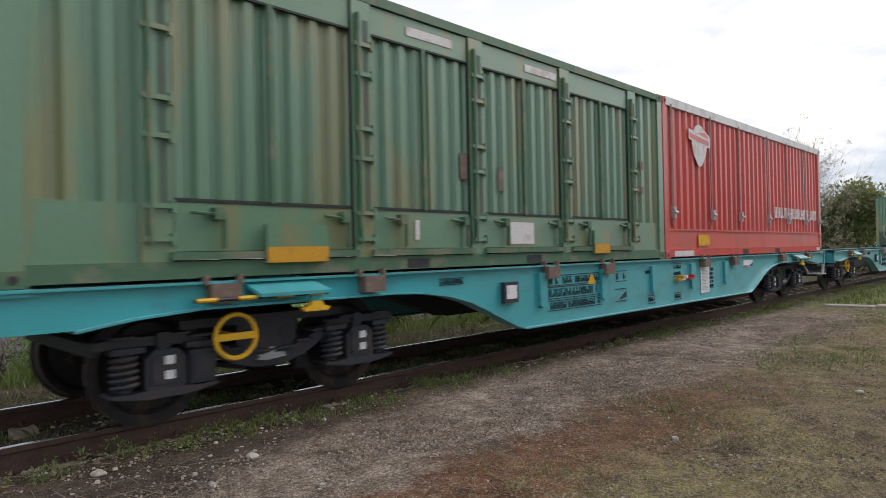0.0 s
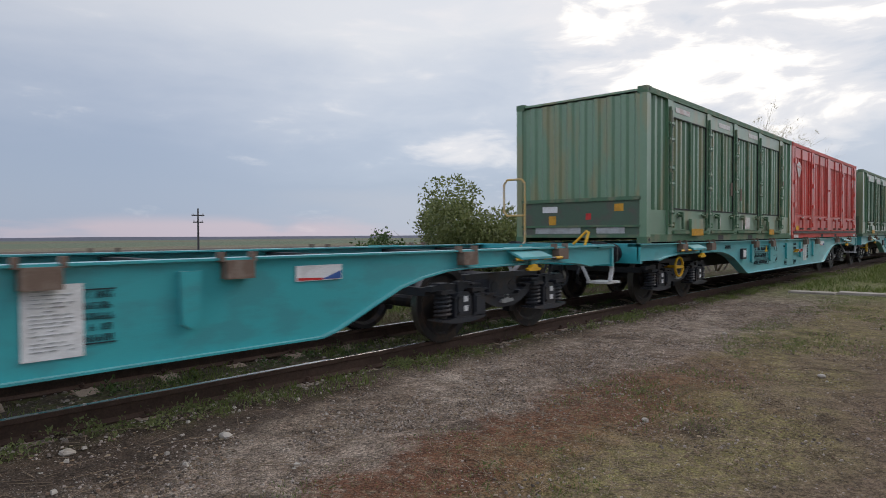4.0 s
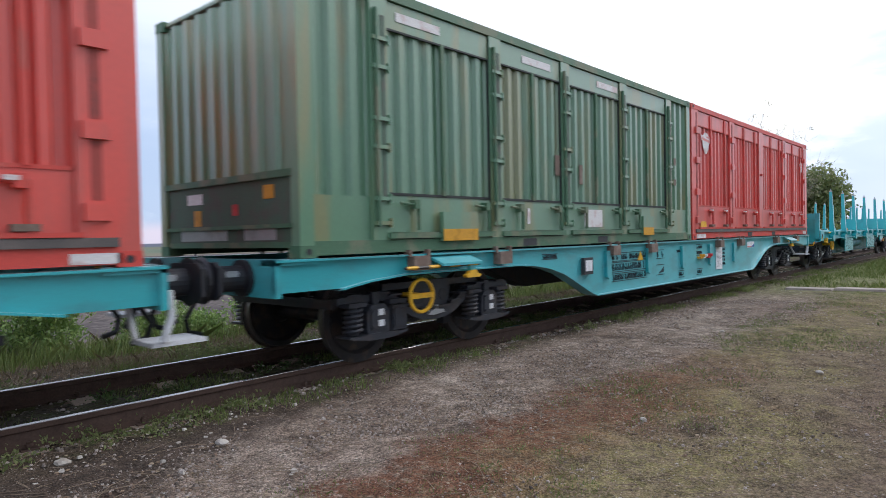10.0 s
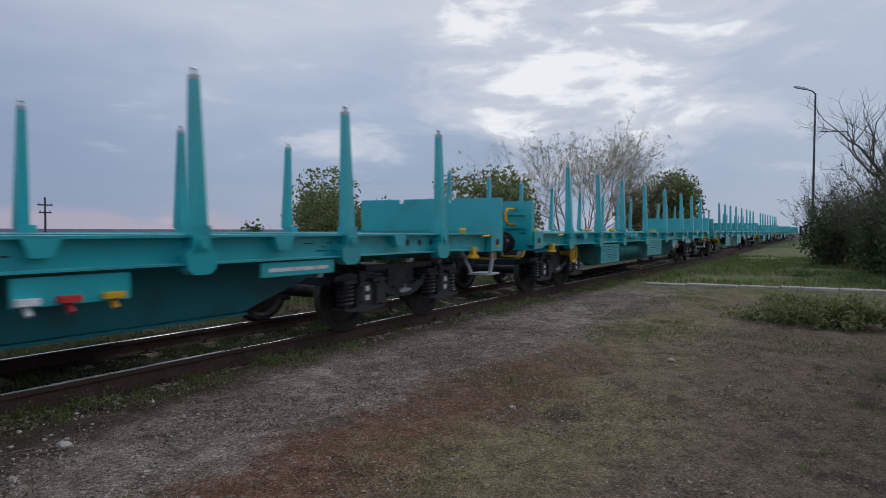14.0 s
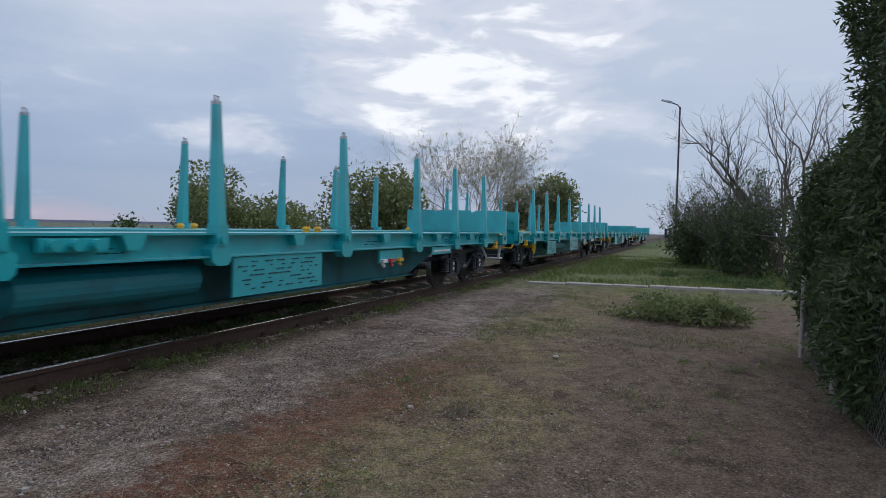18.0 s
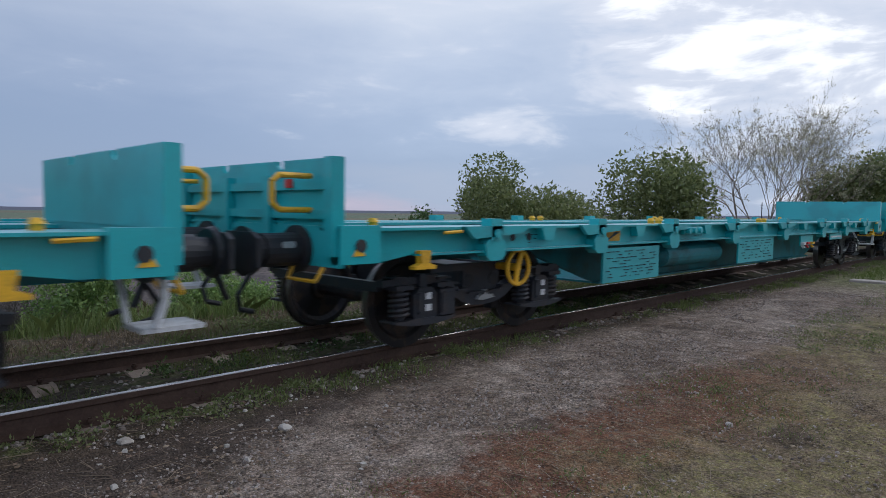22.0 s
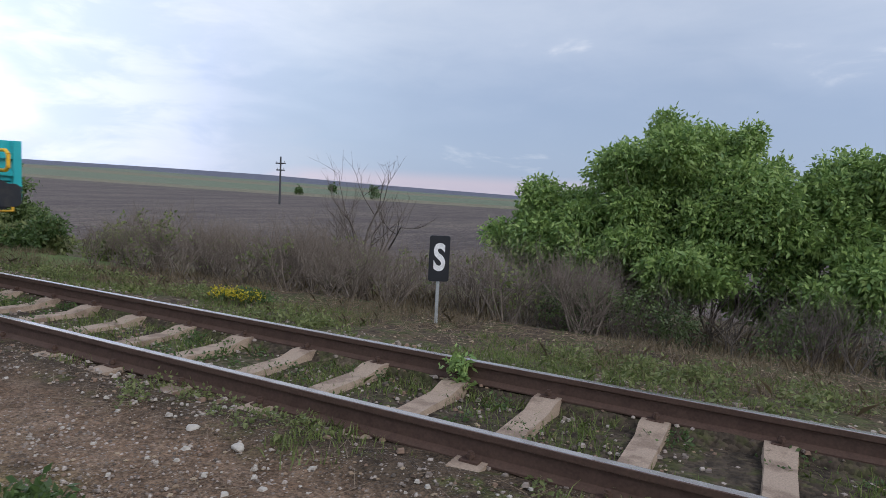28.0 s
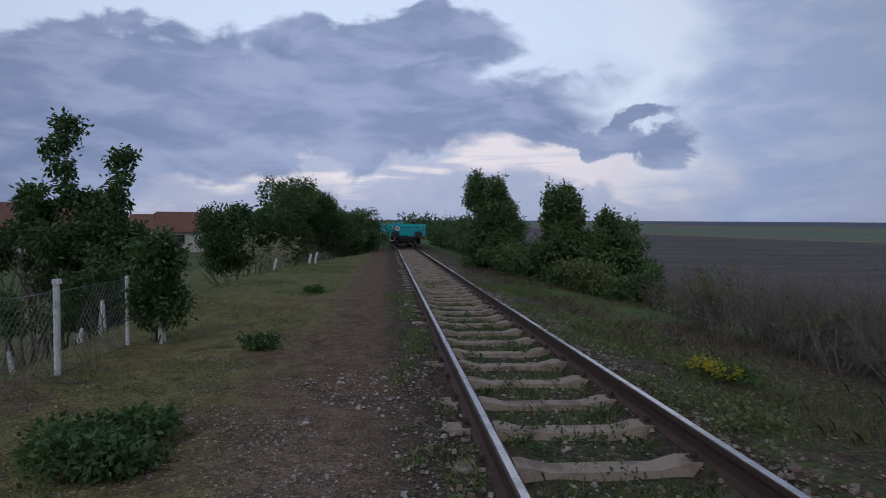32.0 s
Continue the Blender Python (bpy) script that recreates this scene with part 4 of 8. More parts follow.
def make_bogie(wagon, x, wheelbase=1.94):
    """A two-axle bogie: swept side frames, axle boxes between coil springs over a saddle beam, brake gear."""
    h = wheelbase / 2
    bm = B()
    box(bm, -0.24, 0.24, -0.96, 0.96, 0.48, 0.80)
    tube(bm, (0, 0, 0.75), (0, 0, 0.92), 0.22, n=16)
    bogie = part("bogie", bm, BOGIE, wagon, "dark steel two-axle bogie")
    bogie.matrix_basis = pose(x, 0, 0)
    for s in (-1, 1):
        bm = B()
        # the swept lower chord that dips between the axles
        half = [(0.0, 0.50, 0.36), (0.18, 0.505, 0.37), (0.36, 0.55, 0.42), (0.52, 0.63, 0.51), (0.66, 0.70, 0.60), (h - 0.12, 0.73, 0.655), (h + 0.30, 0.735, 0.665), (h + 0.50, 0.72, 0.655)]
        sweep_ = [(-a, b, c) for a, b, c in half[:0:-1]] + half
        curve_band(bm, sweep_, s * 0.95, s * 1.06)
        for xa, za, _ in sweep_[1:-1]:
            box(bm, xa - 0.09, xa + 0.09, min(s * 0.93, s * 1.10), max(s * 0.93, s * 1.10), za - 0.004, za + 0.016)
        side = part("side_frame", bm, BOGIE, bogie, "swept cast side frame")
        bm = B()
        box(bm, -h + 0.16, h - 0.16, min(s * 0.96, s * 1.03), max(s * 0.96, s * 1.03), 0.755, 0.83)
        box(bm, -0.30, 0.30, min(s * 0.97, s * 1.02), max(s * 0.97, s * 1.02), 0.50, 0.76)
        part("top_chord", bm, BOGIE, side)
        for q in (-0.2, 0.2):
            bm = B()
            tube(bm, (q, s * 1.015, 0.64), (q, s * 1.026, 0.64), 0.075, n=14)
            part("frame_opening", bm, DARK, side, "dark round opening in the frame web")
        bm = B()
        q = s * (h + 0.46)
        box(bm, q - 0.035, q + 0.035, -0.95, 0.95, 0.60, 0.70)
        part("end_beam", bm, BOGIE, bogie)
    for s in (-1, 1):
        for a in (-h, h):
            ab = B()
            # the axle box: a flat-fronted cast housing with a raised crown and a pin above
            prism(ab, [(-0.15, 0.30), (-0.165, 0.37), (-0.16, 0.56), (-0.09, 0.63), (0.09, 0.63), (0.16, 0.56), (0.165, 0.37), (0.15, 0.30)], min(s * 0.95, s * 1.14), max(s * 0.95, s * 1.14))
            box(ab, -0.12, 0.12, min(s * 1.14, s * 1.155), max(s * 1.14, s * 1.155), 0.36, 0.585)
            for q in (-0.095, 0.095):
                for z in (0.385, 0.56):
                    tube(ab, (q, s * 1.155, z), (q, s * 1.168, z), 0.014, n=6)
            box(ab, -0.05, 0.05, min(s * 1.0, s * 1.1), max(s * 1.0, s * 1.1), 0.62, 0.76)
            b_ = part("axle_box", ab, BOGIE, bogie, "cast axle box")
            b_.matrix_basis = pose(a, 0, 0.0)
            sd = B()
            curve_band(sd, [(-0.42, 0.32, 0.295), (-0.29, 0.312, 0.272), (-0.15, 0.325, 0.255), (0.15, 0.325, 0.255), (0.29, 0.312, 0.272), (0.42, 0.32, 0.295)], s * 0.92, s * 1.16)
            part("saddle_beam", sd, BOGIE, b_, "bowed beam under the springs")
            for q in (-0.285, 0.285):
                sp = new("coil_spring", SPRING_ME)
                sp.parent, sp.matrix_basis = bogie, pose(a + q, s * 1.045, 0.32)
                cp = B()
                box(cp, -0.12, 0.12, -0.10, 0.10, 0.62, 0.665)
                c_ = part("spring_cap", cp, BOGIE, bogie)
                c_.matrix_basis = pose(a + q, s * 1.045, 0)
            if a < 0:
                dp = B()
                box(dp, a + 0.18, a + 0.40, min(s * 1.10, s * 1.165), max(s * 1.10, s * 1.165), 0.33, 0.60)
                box(dp, a + 0.20, a + 0.38, min(s * 1.165, s * 1.18), max(s * 1.165, s * 1.18), 0.36, 0.57)
                part("friction_damper", dp, BOGIE, bogie, "square friction damper block")
            for z in (0.428, 0.545):
                mk = B()
                box(mk, -0.038, 0.038, s * 1.159 - 0.004, s * 1.159 + 0.004, z - 0.034, z + 0.034)
                m_ = part("inspection_mark", mk, WHITE, bogie, "white painted square")
                m_.matrix_basis = pose(a + 0.02, 0, 0)
        br = B()
        bent(br, [(-0.5, s * 0.75, 0.42), (-0.1, s * 0.78, 0.34), (0.5, s * 0.75, 0.42)], 0.035, 6)
        box(br, -0.56, -0.43, s * 0.75 - 0.06, s * 0.75 + 0.06, 0.24, 0.58)
        box(br, 0.43, 0.56, s * 0.75 - 0.06, s * 0.75 + 0.06, 0.24, 0.58)
        part("brake_gear", br, DARK, bogie, "brake rigging with blocks")
        vl = B()
        tube(vl, (-0.13, s * 1.08, 0.455), (0.13, s * 1.08, 0.455), 0.018, n=6)
        prism(vl, [(-0.15, 0.43), (-0.05, 0.415), (0.15, 0.435), (0.10, 0.47), (-0.06, 0.485)], min(s * 1.06, s * 1.10), max(s * 1.06, s * 1.10))
        box(vl, -0.025, 0.025, s * 1.08 - 0.02, s * 1.08 + 0.02, 0.48, 0.53)
        part("damper_valve", vl, GREYP, bogie, "small bright metal valve")
    for a in (-h, h):
        ws = make_wheelset(bogie, a)
        for s in (-1, 1):
            w = new("wheel", WHEEL_ME)
            w.parent, w.matrix_basis = ws, pose(0, s * 0.735, 0, 0, 0, 0 if s > 0 else 180)
    return bogie


def bars(name, parent, mat_, x0, x1, z0, z1, y, rows, seed, label="", fill=0.8):
    """Lines of small writing that cannot be read, as thin raised bars."""
    rng = random.Random(seed)
    bm = B()
    pitch = (z1 - z0) / rows
    for r in range(rows):
        z = z1 - (r + 0.5) * pitch
        x = x0
        while x < x1 - 0.03:
            w = min(x1 - x, rng.uniform(0.03, 0.12))
            if rng.random() < fill:
                box(bm, x, x + w * 0.9, y - 0.003, y + 0.003, z - pitch * 0.13, z + pitch * 0.13)
            x += w + 0.02
    if not bm.verts:
        box(bm, x0, x1, y - 0.003, y + 0.003, z0, z1)
    return tagged(part(name, bm, mat_, parent, label), kind="stuff")


def legend(parent, x0, x1, z0, z1, y, tall, seed):
    """Writing that cannot be read: thin rules over and under rows of letter-sized strokes."""
    rng = random.Random(seed)
    bm = B()
    for z in (z0, z1):
        box(bm, x0, x1, y - 0.003, y + 0.003, z - 0.005, z + 0.005)
    if tall:
        rows = max(1, int((z1 - z0) / (tall * 1.35)))
        for r in range(rows):
            zc = z0 + (z1 - z0) * (r + 0.5) / rows
            x = x0 + 0.02
            while x < x1 - tall * 0.5:
                w = tall * rng.choice((0.2, 0.5, 0.55, 0.6))
                if rng.random() < 0.88:
                    box(bm, x, x + tall * 0.13, y - 0.003, y + 0.003, zc - tall / 2, zc + tall / 2)
                    if w > tall * 0.3:
                        box(bm, x + w - tall * 0.13, x + w, y - 0.003, y + 0.003, zc - tall / 2, zc + tall * rng.choice((0, 0.5)))
                        q = rng.choice((-0.43, 0, 0.43)) * tall
                        box(bm, x + tall * 0.13, x + w - tall * 0.13, y - 0.003, y + 0.003, zc + q - tall * 0.06, zc + q + tall * 0.06)
                x += w + tall * 0.2
    else:
        v = [bm.verts.new(q) for q in ((x0 + 0.12, y - 0.003, z0 + 0.03), (x1 - 0.02, y - 0.003, z0 + 0.05), (x1 - 0.02, y - 0.003, z1 - 0.04))]
        w = [bm.verts.new((q.co.x, y + 0.003, q.co.z)) for q in v]
        bm.faces.new(v); bm.faces.new(w[::-1])
        for a in range(3):
            bm.faces.new((v[a - 1], w[a - 1], w[a], v[a]))
    tagged(part("lettering", bm, INK, parent, "small dark writing between rules"), kind="stuff")


def make_buffers(wagon, ends, z=1.0, fat=1.0):
    for x, d in ends:
        for y in (-0.875, 0.875):
            bm = B()
            tube(bm, (x, y, z), (x + d * 0.40, y, z), 0.125 * fat, n=20)
            tube(bm, (x, y, z), (x + d * 0.05, y, z), 0.18 * fat, n=20)
            tube(bm, (x + d * 0.30, y, z), (x + d * 0.56, y, z), 0.105 * fat, n=20)
            tube(bm, (x + d * 0.52, y, z), (x + d * 0.57, y, z), 0.20, 0.22, n=20)
            # the wide, slightly rounded face plate
            prism_y = [(-0.30, -0.12), (-0.30, 0.12), (-0.22, 0.17), (0.22, 0.17), (0.30, 0.12), (0.30, -0.12), (0.22, -0.17), (-0.22, -0.17)]
            fa = [bm.verts.new((x + d * 0.56, y + a, z + b)) for a, b in prism_y]
            fb = [bm.verts.new((x + d * 0.60, y + a, z + b)) for a, b in prism_y]
            bm.faces.new(fa); bm.faces.new(fb[::-1])
            for q in range(8):
                bm.faces.new((fa[q - 1], fb[q - 1], fb[q], fa[q]))
            bu = part("buffer", bm, BUFFER, wagon, "black side buffer with wide head")
            pl = B()
            yb = y - 0.118 * fat
            prism(pl, [(x + d * 0.2 + a, z + 0.05 + b) for a, b in ((-0.07, 0), (-0.055, 0.028), (0.055, 0.028), (0.07, 0), (0.055, -0.028), (-0.055, -0.028))], yb - 0.012, yb)
            part("maker_plate", pl, GREYP, bu, "small oval pale plate")
        ck = B()
        tube(ck, (x, 0, 0.96), (x + d * 0.3, 0, 0.96), 0.05, n=10)
        bent(ck, [(x + d * 0.3, 0, 0.96), (x + d * 0.36, 0, 0.75), (x + d * 0.25, 0, 0.5)], 0.035, 8)
        part("screw_coupling", ck, DARK, wagon, "dark screw coupling")
        for q in (-1, 1):
            ck = B()
            bent(ck, [(x + d * 0.02, q * 0.35, 0.9), (x + d * 0.2, q * 0.36, 0.78), (x + d * 0.33, q * 0.36, 0.58), (x + d * 0.3, q * 0.34, 0.44), (x + d * 0.15, q * 0.33, 0.40)], 0.026, 8)
            part("brake_hose", ck, BUFFER, wagon, "black rubber brake hose")


def make_step(wagon, x, d, y):
    bm = B()
    bent(bm, [(x - d * 0.12, y, 0.95), (x - d * 0.10, y, 0.74), (x - d * 0.17, y, 0.54)], 0.032, 6)
    bent(bm, [(x - d * 0.25, y * 0.6, 0.95), (x - d * 0.25, y * 0.75, 0.54)], 0.025, 6)
    box(bm, x - 0.26, x + 0.20, min(y, y * 0.72), max(y, y * 0.72), 0.50, 0.535)
    part("shunter_step", bm, STEPW, wagon, "pale grey corner step")


def container_wagon():
    """A 60-foot container wagon: fish-bellied side sills, open frame, spigot brackets."""
    L = 20.15
    wagon = new("container_wagon")
    wagon.empty_display_size = 0.3
    lower = [(0.0, 0.84), (0.75, 0.84), (1.15, 0.90), (1.7, 0.94), (3.75, 0.94), (4.2, 0.92), (4.6, 0.86), (4.95, 0.77), (5.3, 0.63), (5.65, 0.48), (5.85, 0.40), (6.02, 0.355)]
    outline = [(0, 1.13)] + lower + [(L - x, z) for x, z in lower[::-1]] + [(L, 1.13)]
    for s in (-1, 1):
        y0 = s * 1.17
        bm = B()
        prism(bm, outline, min(y0, y0 - s * 0.02), max(y0, y0 - s * 0.02))
        sill = part("side_sill", bm, TEAL, wagon, "teal fish-bellied side sill, scuffed")
        fl = B()
        box(fl, 0, L, min(y0 + s * 0.05, y0 - s * 0.14), max(y0 + s * 0.05, y0 - s * 0.14), 1.13, 1.15)
        part("top_flange", fl, TEAL, sill)
        fl = B()
        pts = lower[1:] + [(L - x, z) for x, z in lower[::-1][:-1]]
        for (xa, za), (xb, zb) in zip(pts, pts[1:]):
            v = [fl.verts.new(c) for c in ((xa, y0 + s * 0.055, za), (xb, y0 + s * 0.055, zb), (xb, y0 - s * 0.12, zb), (xa, y0 - s * 0.12, za),
                                          (xa, y0 + s * 0.055, za - 0.018), (xb, y0 + s * 0.055, zb - 0.018), (xb, y0 - s * 0.12, zb - 0.018), (xa, y0 - s * 0.12, za - 0.018))]
            for f in ((0, 1, 2, 3), (4, 7, 6, 5), (0, 4, 5, 1), (2, 6, 7, 3)):
                fl.faces.new([v[i] for i in f])
        part("bottom_flange", fl, TEAL, sill)
        for x in (1.87, 3.46, 6.58, 8.07, 11.71, 13.22, 16.32, 18.45):
            bk = B()
            box(bk, x - 0.13, x + 0.13, min(y0, y0 + s * 0.10), max(y0, y0 + s * 0.10), 0.97, 1.13)
            box(bk, x - 0.17, x - 0.13, min(y0, y0 + s * 0.07), max(y0, y0 + s * 0.07), 1.12, 1.20)
            box(bk, x + 0.13, x + 0.17, min(y0, y0 + s * 0.07), max(y0, y0 + s * 0.07), 1.12, 1.20)
            part("container_spigot", bk, BROWNP, wagon, "brown-grey folding container lock")
        for x in (6.42, 8.0, 9.63, 11.18, 12.8):
            st = B()
            prism(st, [(x - 0.09, 1.05), (x + 0.09, 1.05), (x + 0.075, 0.62), (x, 0.58), (x - 0.075, 0.62)], min(y0, y0 + s * 0.045), max(y0, y0 + s * 0.045))
            part("stiffener", st, TEAL, sill)
        yy = y0 + s * 0.005
        for k, (xa, xb, za, zb, tall) in enumerate(((7.0, 8.4, 0.86, 1.0, 0.09), (7.0, 8.45, 0.68, 0.84, 0.11), (7.0, 8.4, 0.52, 0.65, 0.09), (8.82, 9.16, 0.84, 1.0, 0.10), (8.80, 9.17, 0.53, 0.72, 0.0), (9.87, 10.16, 0.42, 0.55, 0.07), (10.85, 11.18, 0.83, 1.06, 0.06), (10.85, 11.18, 0.42, 0.54, 0.07), (9.78, 10.05, 0.93, 0.97, 0.04), (12.3, 12.65, 0.55, 0.95, 0.05), (4.9, 5.3, 0.98, 1.05, 0.05))):
            legend(sill, xa - 0.42, xb - 0.42, za, zb, yy, tall, 30 + k)
        pl = B()
        box(pl, 11.6, 12.0, min(yy, yy + s * 0.006), max(yy, yy + s * 0.006), 0.47, 1.0)
        sheet = part("notice_sheet", pl, WHITE, sill, "white printed notice")
        bars("print", sheet, INK, 11.66, 11.94, 0.52, 0.97, yy + s * 0.009, 16, 5, "", 0.9).data.materials[0] = GREYP
        pl = B()
        box(pl, 5.57, 5.85, min(yy, yy + s * 0.05), max(yy, yy + s * 0.05), 0.70, 0.96)
        lb = part("label_holder", pl, DARK, sill, "black label holder")
        pl = B()
        box(pl, 5.61, 5.81, min(yy + s * 0.05, yy + s * 0.056), max(yy + s * 0.05, yy + s * 0.056), 0.75, 0.92)
        part("label_card", pl, WHITE, lb, "white card")
        pl = B()
        box(pl, 13.85, 14.40, min(yy, yy + s * 0.006), max(yy, yy + s * 0.006), 0.90, 1.05)
        lg = part("operator_plate", pl, WHITE, sill, "white plate with blue and red stripe")
        pl = B()
        prism(pl, [(14.15, 0.91), (14.39, 0.91), (14.39, 0.99)], min(yy + s * 0.006, yy + s * 0.01), max(yy + s * 0.006, yy + s * 0.01))
        part("blue_corner", pl, BLUEM, lg)
        pl = B()
        prism(pl, [(13.87, 0.91), (14.16, 0.905), (14.16, 0.925), (13.87, 0.935)], min(yy + s * 0.006, yy + s * 0.01), max(yy + s * 0.006, yy + s * 0.01))
        part("red_stripe", pl, REDM, lg)
        pl = B()
        prism(pl, [(7.57, 0.84), (7.81, 0.84), (7.69, 1.0)], min(yy, yy + s * 0.006), max(yy, yy + s * 0.006))
        part("warning_triangle", pl, YELLOW, sill, "yellow warning triangle")
        for x, m_ in ((10.55, ORANGE), (10.7, WHITE), (11.0, REDM)):
            pl = B()
            box(pl, x - 0.10, x + 0.06, min(yy, yy + s * 0.07), max(yy, yy + s * 0.07), 0.76, 0.80)
            tube(pl, (x + 0.07, yy, 0.82), (x + 0.07, yy + s * 0.09, 0.82), 0.03, n=10)
            part("brake_changeover_handle", pl, m_, sill, "small brake setting handle")
        for x0_, x1_, xh in ((1.59, 2.87, 2.73), (L - 2.93, L - 1.73, L - 2.51)):
            rd = B()
            tube(rd, (x0_, y0 + s * 0.10, 1.0), (x1_, y0 + s * 0.10, 1.0), 0.017, n=8)
            rod = part("release_rod", rd, BUFFER, wagon, "black brake release rod with yellow bands")
            for q in (0.08, 0.36, 0.64, 0.9):
                bd = B()
                xq = x0_ + q * (x1_ - x0_)
                tube(bd, (xq - 0.085, y0 + s * 0.10, 1.0), (xq + 0.085, y0 + s * 0.10, 1.0), 0.0195, n=8)
                part("yellow_band", bd, YELLOW, rod)
            hn = B()
            prism(hn, [(xh - 0.05, 1.0), (xh + 0.05, 1.0), (xh + 0.06, 0.88), (xh - 0.06, 0.88)], min(y0 + s * 0.08, y0 + s * 0.11), max(y0 + s * 0.08, y0 + s * 0.11))
            stem = part("release_handle", hn, TEAL, wagon, "teal pull handle with yellow foot")
            hn = B()
            prism(hn, [(xh - 0.15, 0.87), (xh - 0.08, 0.89), (xh - 0.05, 0.93), (xh + 0.05, 0.93), (xh + 0.08, 0.89), (xh + 0.15, 0.87), (xh + 0.12, 0.84), (xh - 0.12, 0.84)], min(y0 + s * 0.08, y0 + s * 0.13), max(y0 + s * 0.08, y0 + s * 0.13))
            part("handle_foot", hn, YELLOW, stem, "yellow foot")
            # a sloping plate that falls from the flange to the rod
            cv = B()
            xa, xb = (2.05, 2.72) if x0_ < 9 else (L - 2.95, L - 2.27)
            v = [cv.verts.new(c) for c in ((xa, y0 - s * 0.05, 1.165), (xb, y0 - s * 0.05, 1.165), (xb + 0.16, y0 + s * 0.15, 1.03), (xa + 0.10, y0 + s * 0.15, 1.03),
                                          (xa, y0 - s * 0.05, 1.135), (xb, y0 - s * 0.05, 1.135), (xb + 0.16, y0 + s * 0.15, 1.0), (xa + 0.10, y0 + s * 0.15, 1.0))]
            for f in ((0, 1, 2, 3), (7, 6, 5, 4), (0, 4, 5, 1), (1, 5, 6, 2), (2, 6, 7, 3), (3, 7, 4, 0)):
                cv.faces.new([v[q] for q in f])
            part("cover_plate", cv, TEAL, wagon, "sloping teal cover plate")
    fr = B()
    box(fr, 0.3, L - 0.3, -0.16, 0.16, 0.80, 1.08)
    for x in (0.9, 2.2, 4.4, 6.6, 8.8, 11.05, 13.2, 15.4, 17.6, 18.9):
        box(fr, x - 0.07, x + 0.07, -1.16, 1.16, 0.92, 1.10)
    prism(fr, [(4.3, 0.95), (5.9, 0.45), (L - 5.9, 0.45), (L - 4.3, 0.95)], -0.12, 0.12)
    part("centre_frame", fr, DARK, wagon, "dark centre sill and cross-members")
    for x in (0.0, L):
        d = -1 if x == 0 else 1
        hs = B()
        box(hs, min(x, x - d * 0.06), max(x, x - d * 0.06), -1.2, 1.2, 0.80, 1.16)
        box(hs, min(x, x - d * 0.5), max(x, x - d * 0.5), -1.2, -1.0, 1.10, 1.155)
        part("headstock", hs, TEAL, wagon, "teal end beam")
        make_step(wagon, x + d * 0.15, d, -1.15 * d)
    hw = B()
    hoop(hw, (2.05, -1.10, 0.66), 0.19, 0.022)
    box(hw, 1.87, 2.23, -1.115, -1.09, 0.63, 0.69)
    tube(hw, (2.05, -1.10, 0.66), (2.05, -0.85, 0.66), 0.03, n=8)
    part("brake_handwheel", hw, YELLOW, wagon, "yellow parking brake handwheel")
    lv = B()
    bent(lv, [(L - 0.42, -0.95, 1.15), (L - 0.30, -0.95, 1.36), (L - 0.05, -0.80, 1.38), (L - 0.12, -0.62, 1.16)], 0.02, 8)
    part("coupling_lever", lv, YELLOW, wagon, "bent yellow lever over the rear beam")
    tk = B()
    tube(tk, (8.2, 0.55, 0.72), (9.8, 0.55, 0.72), 0.2, n=16)
    part("air_tank", tk, DARK, wagon, "dark air reservoir")
    make_bogie(wagon, 2.51)
    make_bogie(wagon, L - 2.56)
    make_buffers(wagon, ((0, -1), (L, 1)), 0.98)
    tagged(wagon, "teal container flat wagon with fish-bellied sills on dark bogies", "freight wagon", "wagons of the train")
    return wagon


def end_hoop(wagon, x, y, side):
    """A tall yellow hand hoop on a post at the wagon's end, turned to one side."""
    hr = B()
    d = 1 if x > 5 else -1
    x += d * 0.05
    bent(hr, [(x - d * 0.12, y, 1.12), (x, y, 1.20), (x, y, 2.24), (x, y + side * 0.07, 2.32), (x, y + side * 0.39, 2.32), (x, y + side * 0.46, 2.24), (x, y + side * 0.46, 1.74), (x, y + side * 0.39, 1.67), (x, y + side * 0.02, 1.67)], 0.019, 8)
    part("handrail", hr, HANDRAIL, wagon, "pale yellow end handrail hoop")


